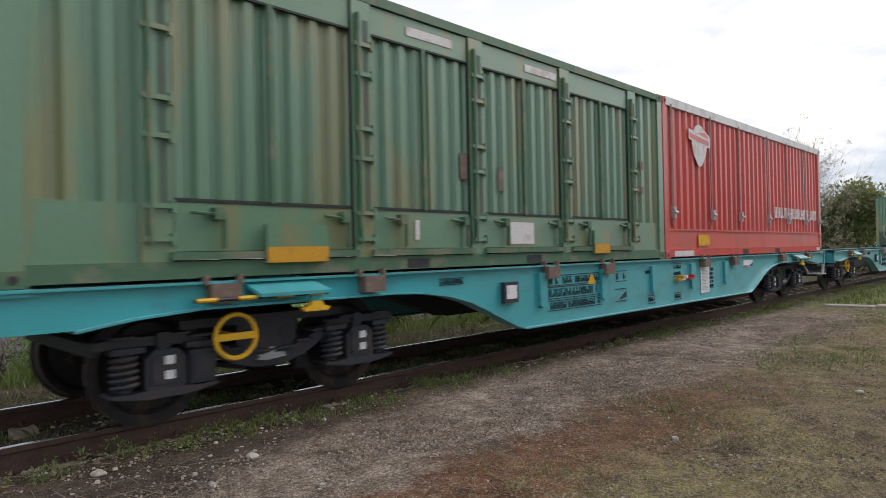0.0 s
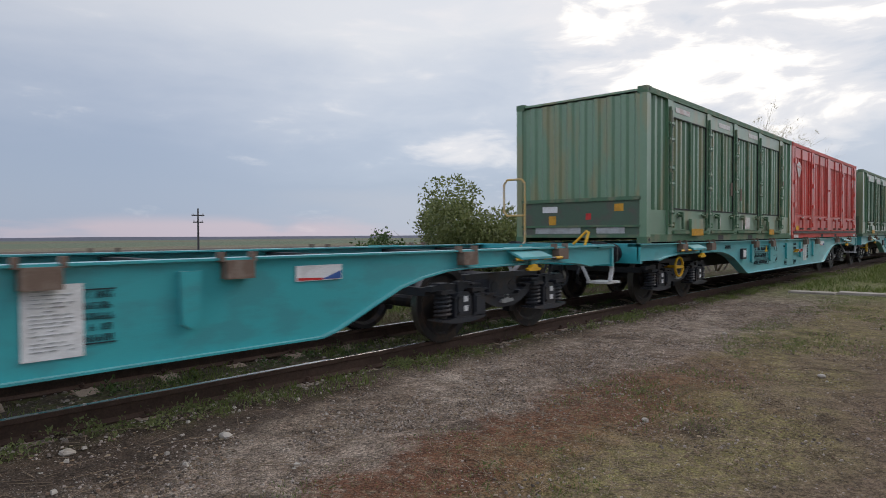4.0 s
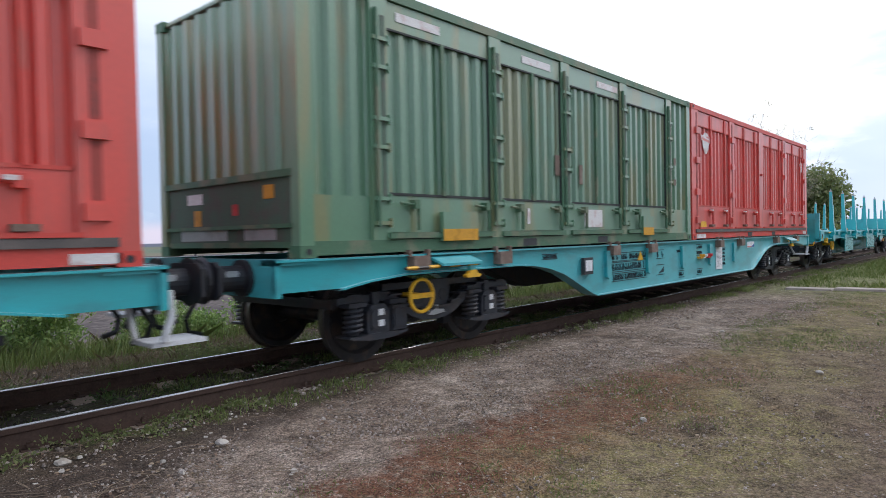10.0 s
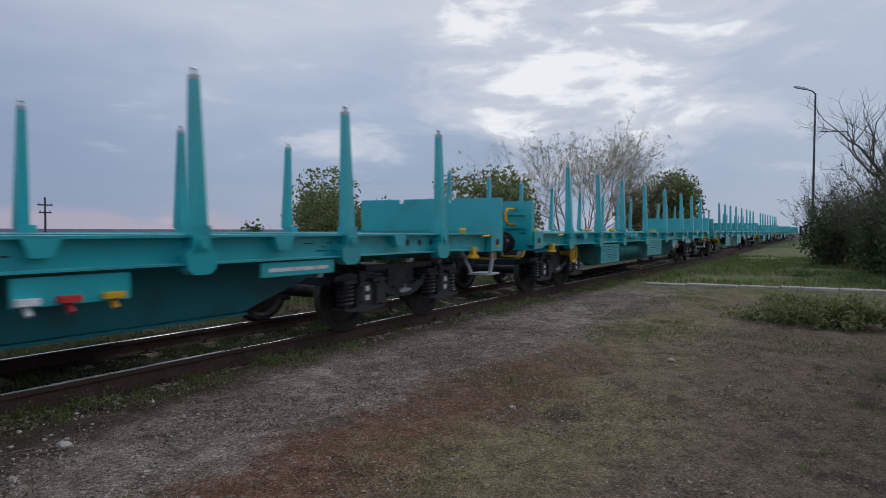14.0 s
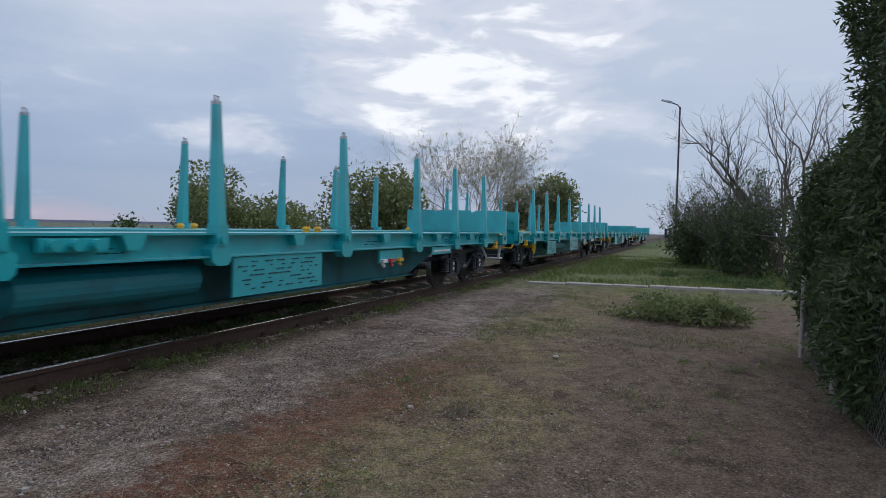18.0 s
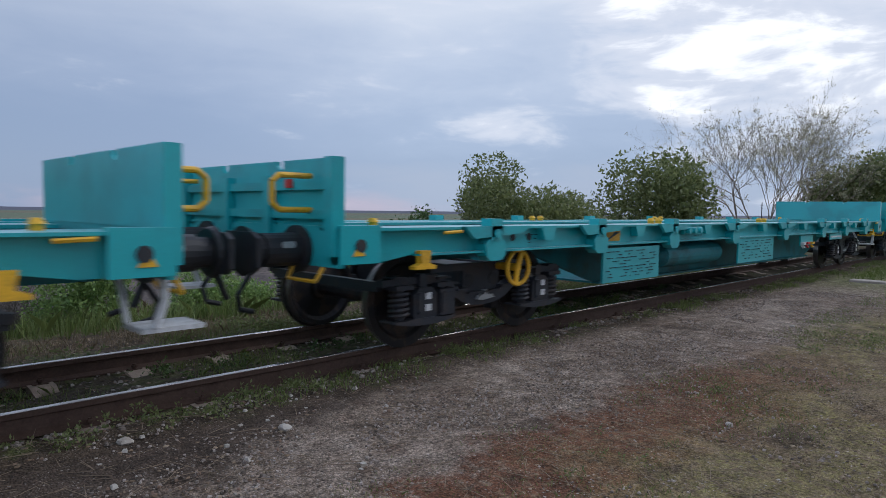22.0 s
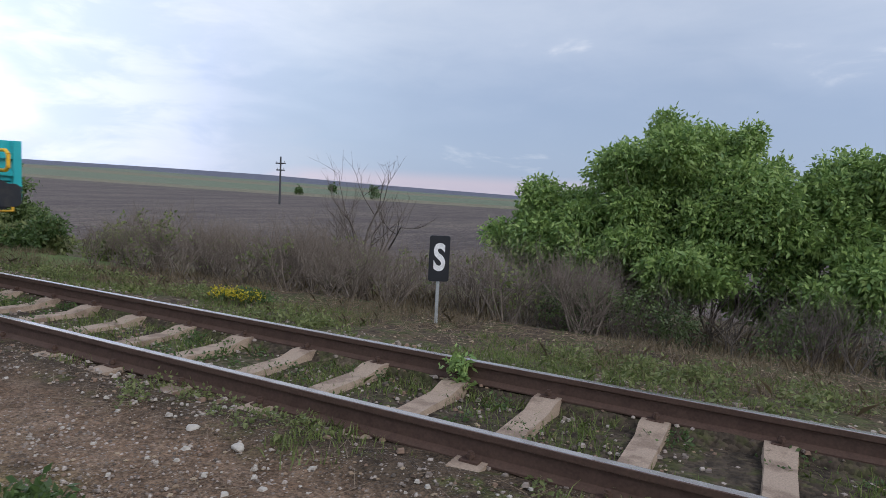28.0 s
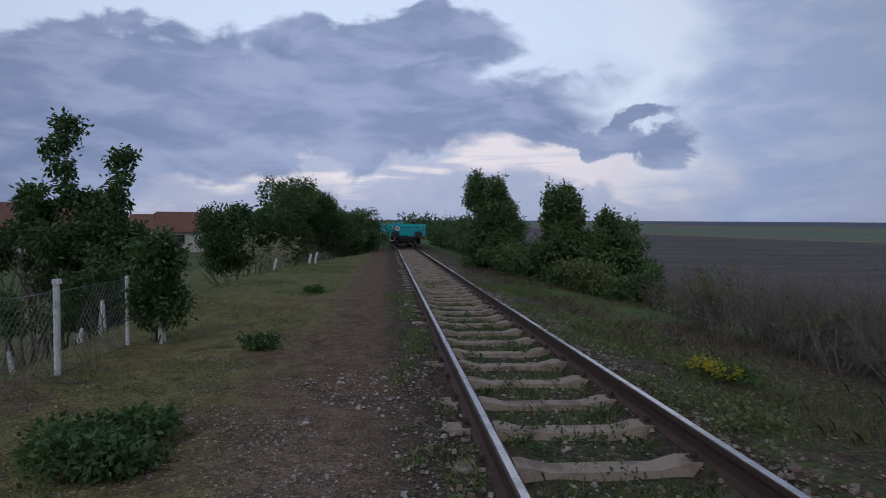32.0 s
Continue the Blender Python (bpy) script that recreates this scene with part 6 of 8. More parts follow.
def door_container(name, paint, edge, red):
    """A bulk container whose long sides are rows of tall doors with a plain lower flap."""
    h = 2.86
    c = new(name)
    c.empty_display_size = 0.3
    container_frame(c, paint, edge, h)
    dx = 0.0 if red else -0.17
    for s in (-1, 1):
        y = s * HALF
        y_in = y - s * 0.035
        for a, b in (() if red else ((0.16, 1.10 + dx), (8.72 + dx, CL - 0.16))):
            bm = B()
            corrugated(bm, a, b, y_in, 0.62, h - 0.11, 0.26, 0.045, s)
            part("side_wall", bm, paint, c)
            bm = B()
            box(bm, a, b, min(y_in, y_in - s * 0.03), max(y_in, y_in - s * 0.03), 0.16, 0.62)
            part("lower_wall", bm, paint, c)
        if red:
            # broad pilasters; darker upright strips between hinge blocks paint in the recess shade
            for xa, xb, slots in RED_POSTS:
                bm = B()
                box(bm, xa, xb, min(y, y - s * 0.06), max(y, y - s * 0.06), 0.16, h - 0.11)
                post = part("door_post", bm, paint, c, "red pilaster between doors")
                if not slots:
                    bm = B()
                    box(bm, xa + 0.10, xa + 0.22, min(y, y + s * 0.03), max(y, y + s * 0.03), 1.60, 1.66)
                    part("latch", bm, edge, post)
                    continue
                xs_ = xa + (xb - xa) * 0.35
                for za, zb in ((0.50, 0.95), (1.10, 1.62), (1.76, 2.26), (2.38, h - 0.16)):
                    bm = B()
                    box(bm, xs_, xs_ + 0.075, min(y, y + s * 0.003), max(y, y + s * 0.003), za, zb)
                    part("slot", bm, SLOT_SHADE, post, "darker red strip painted as recess shade")
                for z in (0.42, 1.02, 1.69, 2.32):
                    bm = B()
                    box(bm, xs_ - 0.06, xs_ + 0.13, min(y, y + s * 0.035), max(y, y + s * 0.035), z - 0.07, z + 0.06)
                    part("hinge", bm, paint, post, "red hinge block")
            bm = B()
            box(bm, 0.17, CL - 0.17, min(y, y + s * 0.022), max(y, y + s * 0.022), 0.155, 0.225)
            part("rubbing_strip", bm, STRIP_G, c, "grey-black strip along the foot of the side")
        for x in (() if red else (1.20, 3.20, 4.90, 6.75, 8.63)):
            x += dx
            bm = B()
            box(bm, x - 0.12, x + 0.12, min(y, y - s * 0.06), max(y, y - s * 0.06), 0.16, h - 0.11)
            post = part("door_post", bm, paint, c)
            bm = B()
            # a flat dark strip paints the shade of a recess on the post
            box(bm, x + 0.02, x + 0.085, min(y, y + s * 0.003), max(y, y + s * 0.003), 0.62, h - 0.3)
            part("slot", bm, PANEL_D, post, "dark green strip painted as recess shade")
            bm = B()
            tube(bm, (x - 0.06, y + s * 0.02, 0.3), (x - 0.06, y + s * 0.02, h - 0.25), 0.022, n=8)
            part("locking_bar", bm, edge, c, "upright locking bar")
            for z in (0.34, 0.60, 1.15, 1.45, 2.0, 2.3):
                bm = B()
                box(bm, x - 0.10, x + 0.12, min(y, y + s * 0.03), max(y, y + s * 0.03), z - 0.02, z + 0.02)
                tube(bm, (x + 0.11, y + s * 0.02, z - 0.05), (x + 0.11, y + s * 0.02, z + 0.05), 0.018, n=8)
                part("hinge", bm, paint, post)
        for i, (a, b, z0) in enumerate(RED_DOORS if red else DOORS):
            a, b = (a, b) if red else (a + dx + 0.03, b + dx - 0.03)
            bm = B()
            corrugated(bm, a, b, y_in, z0, h - 0.42, 0.21, 0.04, s)
            door = part("door", bm, paint, c, "tall corrugated side door")
            bm = B()
            box(bm, a, b, min(y_in + s * 0.015, y_in - s * 0.03), max(y_in + s * 0.015, y_in - s * 0.03), h - 0.42, h - 0.12)
            part("door_head", bm, paint, door)
            g0, g1 = min(y_in - s * 0.002, y_in + s * 0.02), max(y_in - s * 0.002, y_in + s * 0.02)
            for xa, xb, za, zb in ((a - 0.012, a + 0.016, 0.26, h - 0.13), (b - 0.016, b + 0.012, 0.26, h - 0.13), (a, b, z0 - 0.018, z0 + 0.012), (a, b, h - 0.43, h - 0.408)):
                bm = B()
                box(bm, xa, xb, g0, g1, za, zb)
                part("door_seal", bm, GASKET if not red else RED_D, door, "dark door seal")
            bm = B()
            box(bm, a, b, min(y_in + s * 0.010, y_in - s * 0.03), max(y_in + s * 0.010, y_in - s * 0.03), 0.24, z0 - 0.012)
            flap = part("lower_flap", bm, paint, c, "plain lower flap with bolts")
            bm = B()
            box(bm, a - 0.03, b + 0.03, min(y, y + s * 0.03), max(y, y + s * 0.03), *((0.229, 0.265) if red else (0.17, 0.235)))
            part("flap_bar", bm, edge, c)
            m_ = (a + b) / 2
            for x in (m_,) if not red else (a + 0.76, b - 0.30):
                bm = B()
                box(bm, x - 0.025, x + 0.025, min(y_in, y), max(y_in, y), z0, h - 0.42)
                part("door_seam", bm, edge, door)
            for x in (a + 0.35, b - 0.15) if not red else (a + 0.70, b - 0.36):
                bm = B()
                tube(bm, (x - 0.22, y + s * 0.025, z0 - 0.10), (x + 0.02, y + s * 0.03, z0 - 0.12), 0.016, n=6)
                box(bm, x - 0.03, x + 0.05, min(y_in, y + s * 0.05), max(y_in, y + s * 0.05), z0 - 0.16, z0 - 0.06)
                tube(bm, (x + 0.06, y + s * 0.02, 0.26), (x + 0.06, y + s * 0.02, z0 - 0.1), 0.02, n=6)
                part("flap_bolt", bm, edge, flap, "handle and bolt")
                if red:
                    bm = B()
                    box(bm, x - 0.05, x + 0.12, min(y_in, y + s * 0.04), max(y_in, y + s * 0.04), 0.275, 0.325)
                    part("foot_latch", bm, BROWNP, flap, "rusty brown latch")
                    bm = B()
                    box(bm, x - 0.09, x + 0.0, min(y, y + s * 0.055), max(y, y + s * 0.055), z0 - 0.11, z0 - 0.075)
                    part("latch_pin", bm, PALE, flap, "worn bare metal pin")
            if not red and i < 3:
                bm = B()
                box(bm, a + 0.15 + 0.35 * i, min(a + 0.85 + 0.35 * i, b - 0.05), min(y_in + s * 0.018, y_in + s * 0.022), max(y_in + s * 0.018, y_in + s * 0.022), h - 0.31, h - 0.21)
                part("name_strip", bm, PALE, door, "faded white strip")
            if red:
                for q in (a + 0.70, b - 0.36):
                    bm = B()
                    box(bm, q, q + 0.12, min(y_in, y), max(y_in, y), h - 0.42, h - 0.14)
                    part("head_stop", bm, edge, door)
        if not red:
            for x, z, w, hh, m_ in ((2.1, 0.13, 0.62, 0.14, ORANGE), (7.35, 0.13, 0.42, 0.14, ORANGE)):
                x += dx
                bm = B()
                box(bm, x, x + w, min(y, y + s * 0.05), max(y, y + s * 0.05), z, z + 0.34)
                bx = part("lock_cover", bm, paint, c, "painted lock cover with amber foot")
                bm = B()
                box(bm, x - 0.003, x + w + 0.003, min(y + s * 0.05, y + s * 0.054), max(y + s * 0.05, y + s * 0.054), z, z + hh)
                part("amber_foot", bm, m_, bx)
            for x, z, w, hh, m_ in ((5.45, 0.28, 0.55, 0.28, PALE), (4.62, 1.05, 0.12, 0.3, BROWNP), (3.9, 0.33, 0.06, 0.22, PALE), (5.3, 0.95, 0.1, 0.3, BROWNP), (8.9, 1.5, 0.10, 0.14, BROWNP), (8.9, 1.1, 0.10, 0.12, BROWNP)):
                x += dx
                bm = B()
                box(bm, x, x + w, min(y_in + s * 0.012, y_in + s * 0.018), max(y_in + s * 0.012, y_in + s * 0.018), z, z + hh)
                part("sticker", bm, m_, c)
        else:
            for x in (0.86, 8.90):
                shield(c, x, 2.12, y_in + s * 0.012, s, 0.5 if x < 3 else 0.36)
            for x, z, w, hh, m_ in ((0.45, 0.22, 0.32, 0.17, YELLOW), (0.22, 0.03, 0.5, 0.09, PALE), (9.0, 0.03, 0.35, 0.08, PALE)):
                bm = B()
                box(bm, x, x + w, min(y, y + s * 0.006), max(y, y + s * 0.006), z, z + hh)
                part("sticker", bm, m_, c)
    tagged(c, "red steel bulk container with tall corrugated side doors" if red else "weathered green steel bulk container with tall corrugated side doors", "container", "containers on the train")
    return c


def shield(c, x, z, y, s, w):
    """A pale shield-shaped mark with a red ribbon across it, plain."""
    h_ = w * 0.72
    pts = []
    for i in range(20):
        a = 2 * math.pi * i / 20
        r = 0.5 if math.sin(a) > 0 else 0.5 * (1 - 0.25 * abs(math.sin(a)) ** 3)
        pts.append((x + w * 0.8 * r * math.cos(a) * (1.0 if math.sin(a) > 0 else 1 - 0.18 * abs(math.sin(a))), z + h_ * math.sin(a) * (0.6 if math.sin(a) > 0 else 0.72)))
    def lay(title, outline, d0, d1, m_, parent, label=""):
        bm = B()
        prism(bm, outline, min(y + s * d0, y + s * d1), max(y + s * d0, y + s * d1))
        return part(title, bm, m_, parent, label)
    mk = lay("shield_mark", pts, 0.0, 0.005, PALE, c, "faded pale shield mark")
    lay("ribbon", [(x - 0.56 * w, z + 0.30 * w), (x - 0.56 * w, z + 0.06 * w), (x + 0.55 * w, z - 0.05 * w), (x + 0.58 * w, z + 0.2 * w), (x + 0.3 * w, z + 0.32 * w), (x - 0.1 * w, z + 0.22 * w)], 0.005, 0.007, PALE, mk)
    lay("ribbon_band", [(x - 0.5 * w, z + 0.20 * w), (x - 0.5 * w, z + 0.09 * w), (x + 0.5 * w, z - 0.01 * w), (x + 0.5 * w, z + 0.1 * w)], 0.007, 0.009, RED, mk, "red band across the shield")
    lay("ribbon_fold", [(x - 0.05 * w, z + 0.24 * w), (x + 0.1 * w, z + 0.2 * w), (x + 0.5 * w, z + 0.16 * w), (x + 0.3 * w, z + 0.29 * w)], 0.007, 0.009, RED, mk)


def plain_container():
    """A red container with corrugated sides, ratchet straps and a pale tarpaulin roof."""
    h = 2.86
    c = new("tarpaulin_container")
    c.empty_display_size = 0.3
    container_frame(c, RED, RED_D, h)
    for s in (-1, 1):
        y = s * HALF
        y_in = y - s * 0.02
        bm = B()
        corrugated(bm, 0.16, CL - 0.16, y_in, 0.52, h - 0.11, 0.26, 0.045, s)
        part("side_wall", bm, RED, c, "red corrugated side")
        bm = B()
        box(bm, 0.16, CL - 0.16, min(y_in, y_in - s * 0.04), max(y_in, y_in - s * 0.04), 0.16, 0.50)
        box(bm, 0.16, CL - 0.16, min(y, y - s * 0.05), max(y, y - s * 0.05), 0.50, 0.53)
        part("lower_wall", bm, RED, c)
        for x in (0.3, 2.0, 3.47, 5.2, 6.6, 8.05, 9.25):
            bm = B()
            box(bm, x - 0.03, x + 0.03, min(y, y + s * 0.012), max(y, y + s * 0.012), 0.6, h - 0.1)
            st = part("ratchet_strap", bm, STRAP, c, "dark tie-down strap")
            bm = B()
            box(bm, x - 0.05, x + 0.05, min(y, y + s * 0.05), max(y, y + s * 0.05), 0.72, 0.92)
            tube(bm, (x - 0.06, y + s * 0.05, 0.82), (x + 0.06, y + s * 0.05, 0.82), 0.03, n=8)
            part("ratchet", bm, GREYP, st, "metal ratchet")
        shield(c, 1.48, 2.17, y + s * 0.004, s, 0.85)
        # the long faded lettering along the side, as plain blocks
        rng = random.Random(4)
        bm = B()
        x = 5.65
        for i in range(18):
            w = 0.155 if i not in (3, 14) else 0.05
            hh = 0.26 if i not in (3, 14) else 0.06
            if w > 0.1:
                for q, r_ in ((0.0, 0.05), (w - 0.05, 0.05)):
                    box(bm, x + q, x + q + r_, min(y + s * 0.004, y + s * 0.008), max(y + s * 0.004, y + s * 0.008), 0.86, 0.86 + hh)
                q = rng.choice((0.0, 0.1, 0.2))
                box(bm, x, x + w, min(y + s * 0.004, y + s * 0.0085), max(y + s * 0.004, y + s * 0.0085), 0.86 + q, 0.91 + q)
            else:
                box(bm, x, x + w, min(y + s * 0.004, y + s * 0.008), max(y + s * 0.004, y + s * 0.008), 0.86, 0.86 + hh)
            x += w + 0.045
        part("faded_lettering", bm, PALE, c, "row of pale block marks")
        for x, z, w, hh, m_ in ((1.35, 0.22, 0.5, 0.2, YELLOW), (0.35, 0.03, 0.8, 0.1, PALE), (9.0, 0.03, 0.4, 0.09, PALE)):
            bm = B()
            box(bm, x, x + w, min(y, y + s * 0.006), max(y, y + s * 0.006), z, z + hh)
            part("sticker", bm, m_, c)
        bm = B()
        box(bm, 0.1, CL - 0.1, min(y - s * 0.05, y + s * 0.008), max(y - s * 0.05, y + s * 0.008), h - 0.14, h + 0.015)
        part("tarpaulin_edge", bm, TARP, c, "pale tarpaulin edge")
    bm = B()
    n = 24
    for i in range(n):
        x0, x1 = 0.1 + i * (CL - 0.2) / n, 0.1 + (i + 1) * (CL - 0.2) / n
        z0, z1 = h + 0.06 + 0.015 * math.sin(i * 2.1), h + 0.06 + 0.015 * math.sin((i + 1) * 2.1)
        prof = [(-HALF, 0), (-0.6, 1), (0.6, 1), (HALF, 0)]
        for (ya, ka), (yb, kb) in zip(prof, prof[1:]):
            v = [bm.verts.new(q) for q in ((x0, ya, h + (z0 - h) * ka), (x1, ya, h + (z1 - h) * ka), (x1, yb, h + (z1 - h) * kb), (x0, yb, h + (z0 - h) * kb))]
            bm.faces.new(v)
    part("tarpaulin", bm, TARP, c, "pale tarpaulin roof")
    tagged(c, "red steel container with pale tarpaulin top and tie-down straps", "container", "containers on the train")
    return c


LONG, EYE_LINE = 0.963, 1.34


def settle(thing, wide, along=LONG, lifted=True):
    """Brings a wagon or container to its true length, width and height; bogies, buffers and hoses keep their shape."""
    base = EYE_LINE * (1 - LONG) if lifted else 0.0
    for ob in thing.children:
        if ob.name.startswith("bogie"):
            ob.location.x *= along
            continue
        round_ = ob.name.startswith(("buffer", "screw", "brake_hose"))
        m = Matrix.Translation((0, 0, base)) @ Matrix.Diagonal((along, 1.0 if round_ else wide, LONG, 1))
        for piece in [ob] + list(ob.children_recursive):
            piece.location.x *= along
            piece.data.transform(m)


TRAIN = []  # thing, distance of its front end along the train


def make_train():
    cw = container_wagon()
    settle(cw, 1.16)
    spots_ = [LONG * q for q in (-107.42, -86.22, -65.07, -43.87, -22.72)]
    for i, s in enumerate(spots_):
        TRAIN.append((cw if i == 0 else copy_thing(cw, Matrix()), s))
    end_hoop(TRAIN[1][0], 0.0, -0.36, -1)
    end_hoop(TRAIN[1][0], 20.15 * LONG, 0.36, 1)
    green = door_container("bulk_container", GREEN, GREEN_D, False)
    redc = door_container("bulk_container", RED, RED_D, True)
    plain = plain_container()
    full = 9.42
    for c in (green, redc, plain):
        settle(c, 1.117, full / CL, False)
    n = 0
    for i, s in enumerate(spots_):
        if i == 1:
            continue
        TRAIN.append((green if i == 0 else copy_thing(green, Matrix()), s + 0.28))
        if i == 0:
            TRAIN.append((plain, s + 0.28 + full + 0.04))
        else:
            TRAIN.append((redc if n == 0 else copy_thing(redc, Matrix()), s + 0.28 + full + 0.10))
            n += 1
    sw, fw = flat_wagon(True), flat_wagon(False)
    settle(sw, 1.15)
    settle(fw, 1.15)
    for i in range(6):
        first = sw if i < 4 else fw
        ob = first if i in (0, 4) else copy_thing(first, Matrix())
        TRAIN.append((ob, LONG * (-1.4 + 22.1 * i)))
    end_hoop(sw, 0.0, -0.28, -1)
    # tail disc on the last wagon
    bm = B()
    tube(bm, (20.7 * LONG + 0.10, -0.70, 1.46), (20.7 * LONG + 0.13, -0.70, 1.46), 0.17, n=28)
    disc = part("tail_disc", bm, WHITE, TRAIN[-1][0], "round white tail disc with red centre")
    bm = B()
    tube(bm, (20.7 * LONG + 0.13, -0.70, 1.46), (20.7 * LONG + 0.136, -0.70, 1.46), 0.09, n=24)
    part("disc_centre", bm, REDM, disc)


make_train()


def rolled(t):
    """How far the train has gone at t seconds, along the track."""
    u = (t - 13) / 10
    gone = LONG * (88.380 * u + 5.6769 * u**2 + 0.2281 * u**3 - 1.0162 * u**4)
    lag = [(0, -0.6), (0.5, -0.25), (1, -0.05), (2, 0.0), (4.5, 0.15), (6, 0.2), (7.3, 0.05), (8, 0.0), (9, 0.05), (10, 0.05), (12, 0.1), (12.5, 0.05), (14.5, -0.2), (15.5, -0.25), (17.5, -0.3), (18, -0.3), (19, -0.3), (20, -0.48), (21, -0.27),
           (22, -0.08), (23, 0.3), (24, 0.22), (25, -0.1), (26.6, -0.3), (27.0, 0.0), (28.0, 0.2), (29.0, 1.6), (30.0, 2.1), (31.0, -1.7), (32.1, -5.0)]
    for (a, p), (b, q) in zip(lag, lag[1:]):
        if a <= t <= b:
            return gone - (p + (q - p) * (t - a) / (b - a))
    return gone


def on_track(x):
    """Pose on the track with the thing's front end at x."""
    y0, y1 = track_y(x + 2), track_y(x + 18)
    return pose(x, y0 - (y1 - y0) / 16 * 2, 0, 0, 0, math.degrees(math.atan2(y1 - y0, 16)))


def motions():
    steps = [i / 2 for i in range(65)]
    fine = [i / 15 for i in range(481)]
    for thing, s in TRAIN:
        lift = 1.167 if thing.name.startswith(("bulk", "tarp")) else 0.0
        walk(thing, [(t, Matrix.Translation((0, 0, lift)) @ on_track(s - rolled(t))) for t in steps])
        for ob in thing.children_recursive:
            if ob.name.startswith("wheelset"):
                x, y, z = ob.matrix_basis.translation
                walk(ob, [(t, pose(x, y, z, 0, -math.degrees(rolled(t) / WHEEL_R) % 360, 0)) for t in fine])


# ---- plants ----
def clumps(c, r, n, seed, flat=1.0, size=0.5):
    """Egg-shaped lumps that fill a bigger egg unevenly."""
    rng = np.random.default_rng(seed)
    d = rng.normal(size=(n, 3))
    d /= np.linalg.norm(d, axis=1)[:, None]
    k = (0.35 + 0.5 * rng.random(n))[:, None]
    cs = np.array(c) + d * k * np.array(r)
    rs = np.array(r) * size * (0.6 + 0.7 * rng.random((n, 1))) * np.array([1, 1, flat])
    return cs, rs


def bush(name, base, c, r, count, size, leaf, label, seed=1, stems=9, lumps=14, group="", stem_r=0.03, shell=0.35, part_size=0.5):
    """A leafy bush or small tree: forking stems from the base and a crown of leaves."""
    rng = np.random.default_rng(seed)
    verts, faces = [], []
    base, c, r = np.array(base, float), np.array(c, float), np.array(r, float)
    for i in range(stems):
        goal = c + rng.normal(size=3) * r * 0.45
        p = base + np.r_[rng.normal(size=2) * r[:2] * 0.18, 0]
        d = goal - p
        n_ = np.linalg.norm(d)
        twigs(verts, faces, p, d / n_, n_ * 0.42, stem_r * (0.6 + 0.8 * rng.random()), 2, rng, 0.5, 0.15, 3, 5)
    th = new(name)
    th.location = tuple(base)
    shift = Matrix.Translation(-Vector(base))
    st = rawmesh("stem_work", verts, faces, BARK, th)
    st.matrix_basis = shift
    tagged(st, "grey-brown forking stems", kind="stuff")
    cs, rs = clumps(c, r, lumps, seed + 5, size=part_size)
    lv = leaves("crown", cs, rs, count, size, leaf, th, seed + 9, shell)
    lv.matrix_basis = shift
    tagged(th, label, "bush" if "bush" in name or "shrub" in name else "tree", group)
    return th


def bare_tree(name, base, height, width, label, seed, trunks=4, depth=4, r=0.13, buds=0, lean=0.25, cat="tree", bud=None, bark=None, kids=3, open_=0.5, up=0.28):
    """A leafless tree: several trunks forking into fine twigs, with buds where they show."""
    rng = np.random.default_rng(seed)
    verts, faces = [], []
    spread_ = 0.05 if cat == "shrub" else 0.1 * trunks ** 0.5
    for i in range(trunks):
        a = 2 * math.pi * i / trunks + rng.random()
        out = width / height * (0.35 + 0.45 * rng.random()) if trunks > 1 else lean * 0.3
        d = np.array([math.cos(a) * out, math.sin(a) * out, 1.0])
        d /= np.linalg.norm(d)
        twigs(verts, faces, (rng.normal() * spread_, rng.normal() * spread_, -0.1), d, height * 0.42, r * (0.7 + 0.5 * rng.random()), depth, rng, open_, up, kids, 6, 0.12)
    th = new(name)
    th.location = base
    st = rawmesh("limb_work", verts, faces, bark or BARK, th)
    tagged(st, "bare branching limbs and twigs", kind="stuff")
    if buds:
        pts = np.array(verts)
        far = pts[rng.choice(len(pts), min(buds, len(pts)), replace=False)]
        far = far[far[:, 2] > height * 0.25]
        tagged(leaves("bud_cover", far, np.full((len(far), 3), 0.12), len(far) * 6, 0.05, bud or LEAF_B, th, seed, 0.1), "pale opening buds", kind="stuff")
    tagged(th, label, cat)
    return th


# beyond the track, right to left
bare_tree("budding_tree", (41.2, 8.8, -1.3), 9.6, 13.0, "wide bare tree just coming into pale bud", 11, 7, 5, 0.075, 2600, bark=BARK_P, kids=4, open_=0.40, up=0.10)
bush("leafy_tree", (31.6, 10.7, -1.3), (31.6, 10.8, 2.0), (3.0, 3.2, 3.1), 12000, 0.13, LEAF_O, "dark green leafy tree beside a bare one", 3, 8, 14)
bush("leafy_tree", (49.0, 5.2, -1.0), (49.0, 5.2, 2.6), (3.2, 3.0, 2.9), 8000, 0.18, LEAF_O, "olive green round tree beyond the track", 4, 8, 14)
bush("elder_bush", (18.3, 10.3, -1.2), (18.3, 10.3, 1.2), (2.1, 2.7, 1.85), 18000, 0.085, LEAF_O, "olive green leafy bush with uneven top", 5, 10, 16)
bush("elder_bush", (20.9, 9.2, -1.0), (20.9, 9.2, 1.0), (2.2, 1.8, 1.6), 15000, 0.08, LEAF_O, "low olive green bush beyond the track", 6, 8, 10)
bush("sapling_bush", (14.2, 10.6, -1.2), (14.2, 10.6, 0.5), (0.9, 0.7, 1.05), 2600, 0.07, LEAF_D, "small dark green bush on the field edge", 7, 5, 6)
bush("sapling_bush", (15.4, 9.9, -1.2), (15.4, 9.9, 0.3), (0.9, 0.6, 0.9), 2200, 0.07, LEAF_D, "small dark green bush on the field edge", 8, 5, 6)
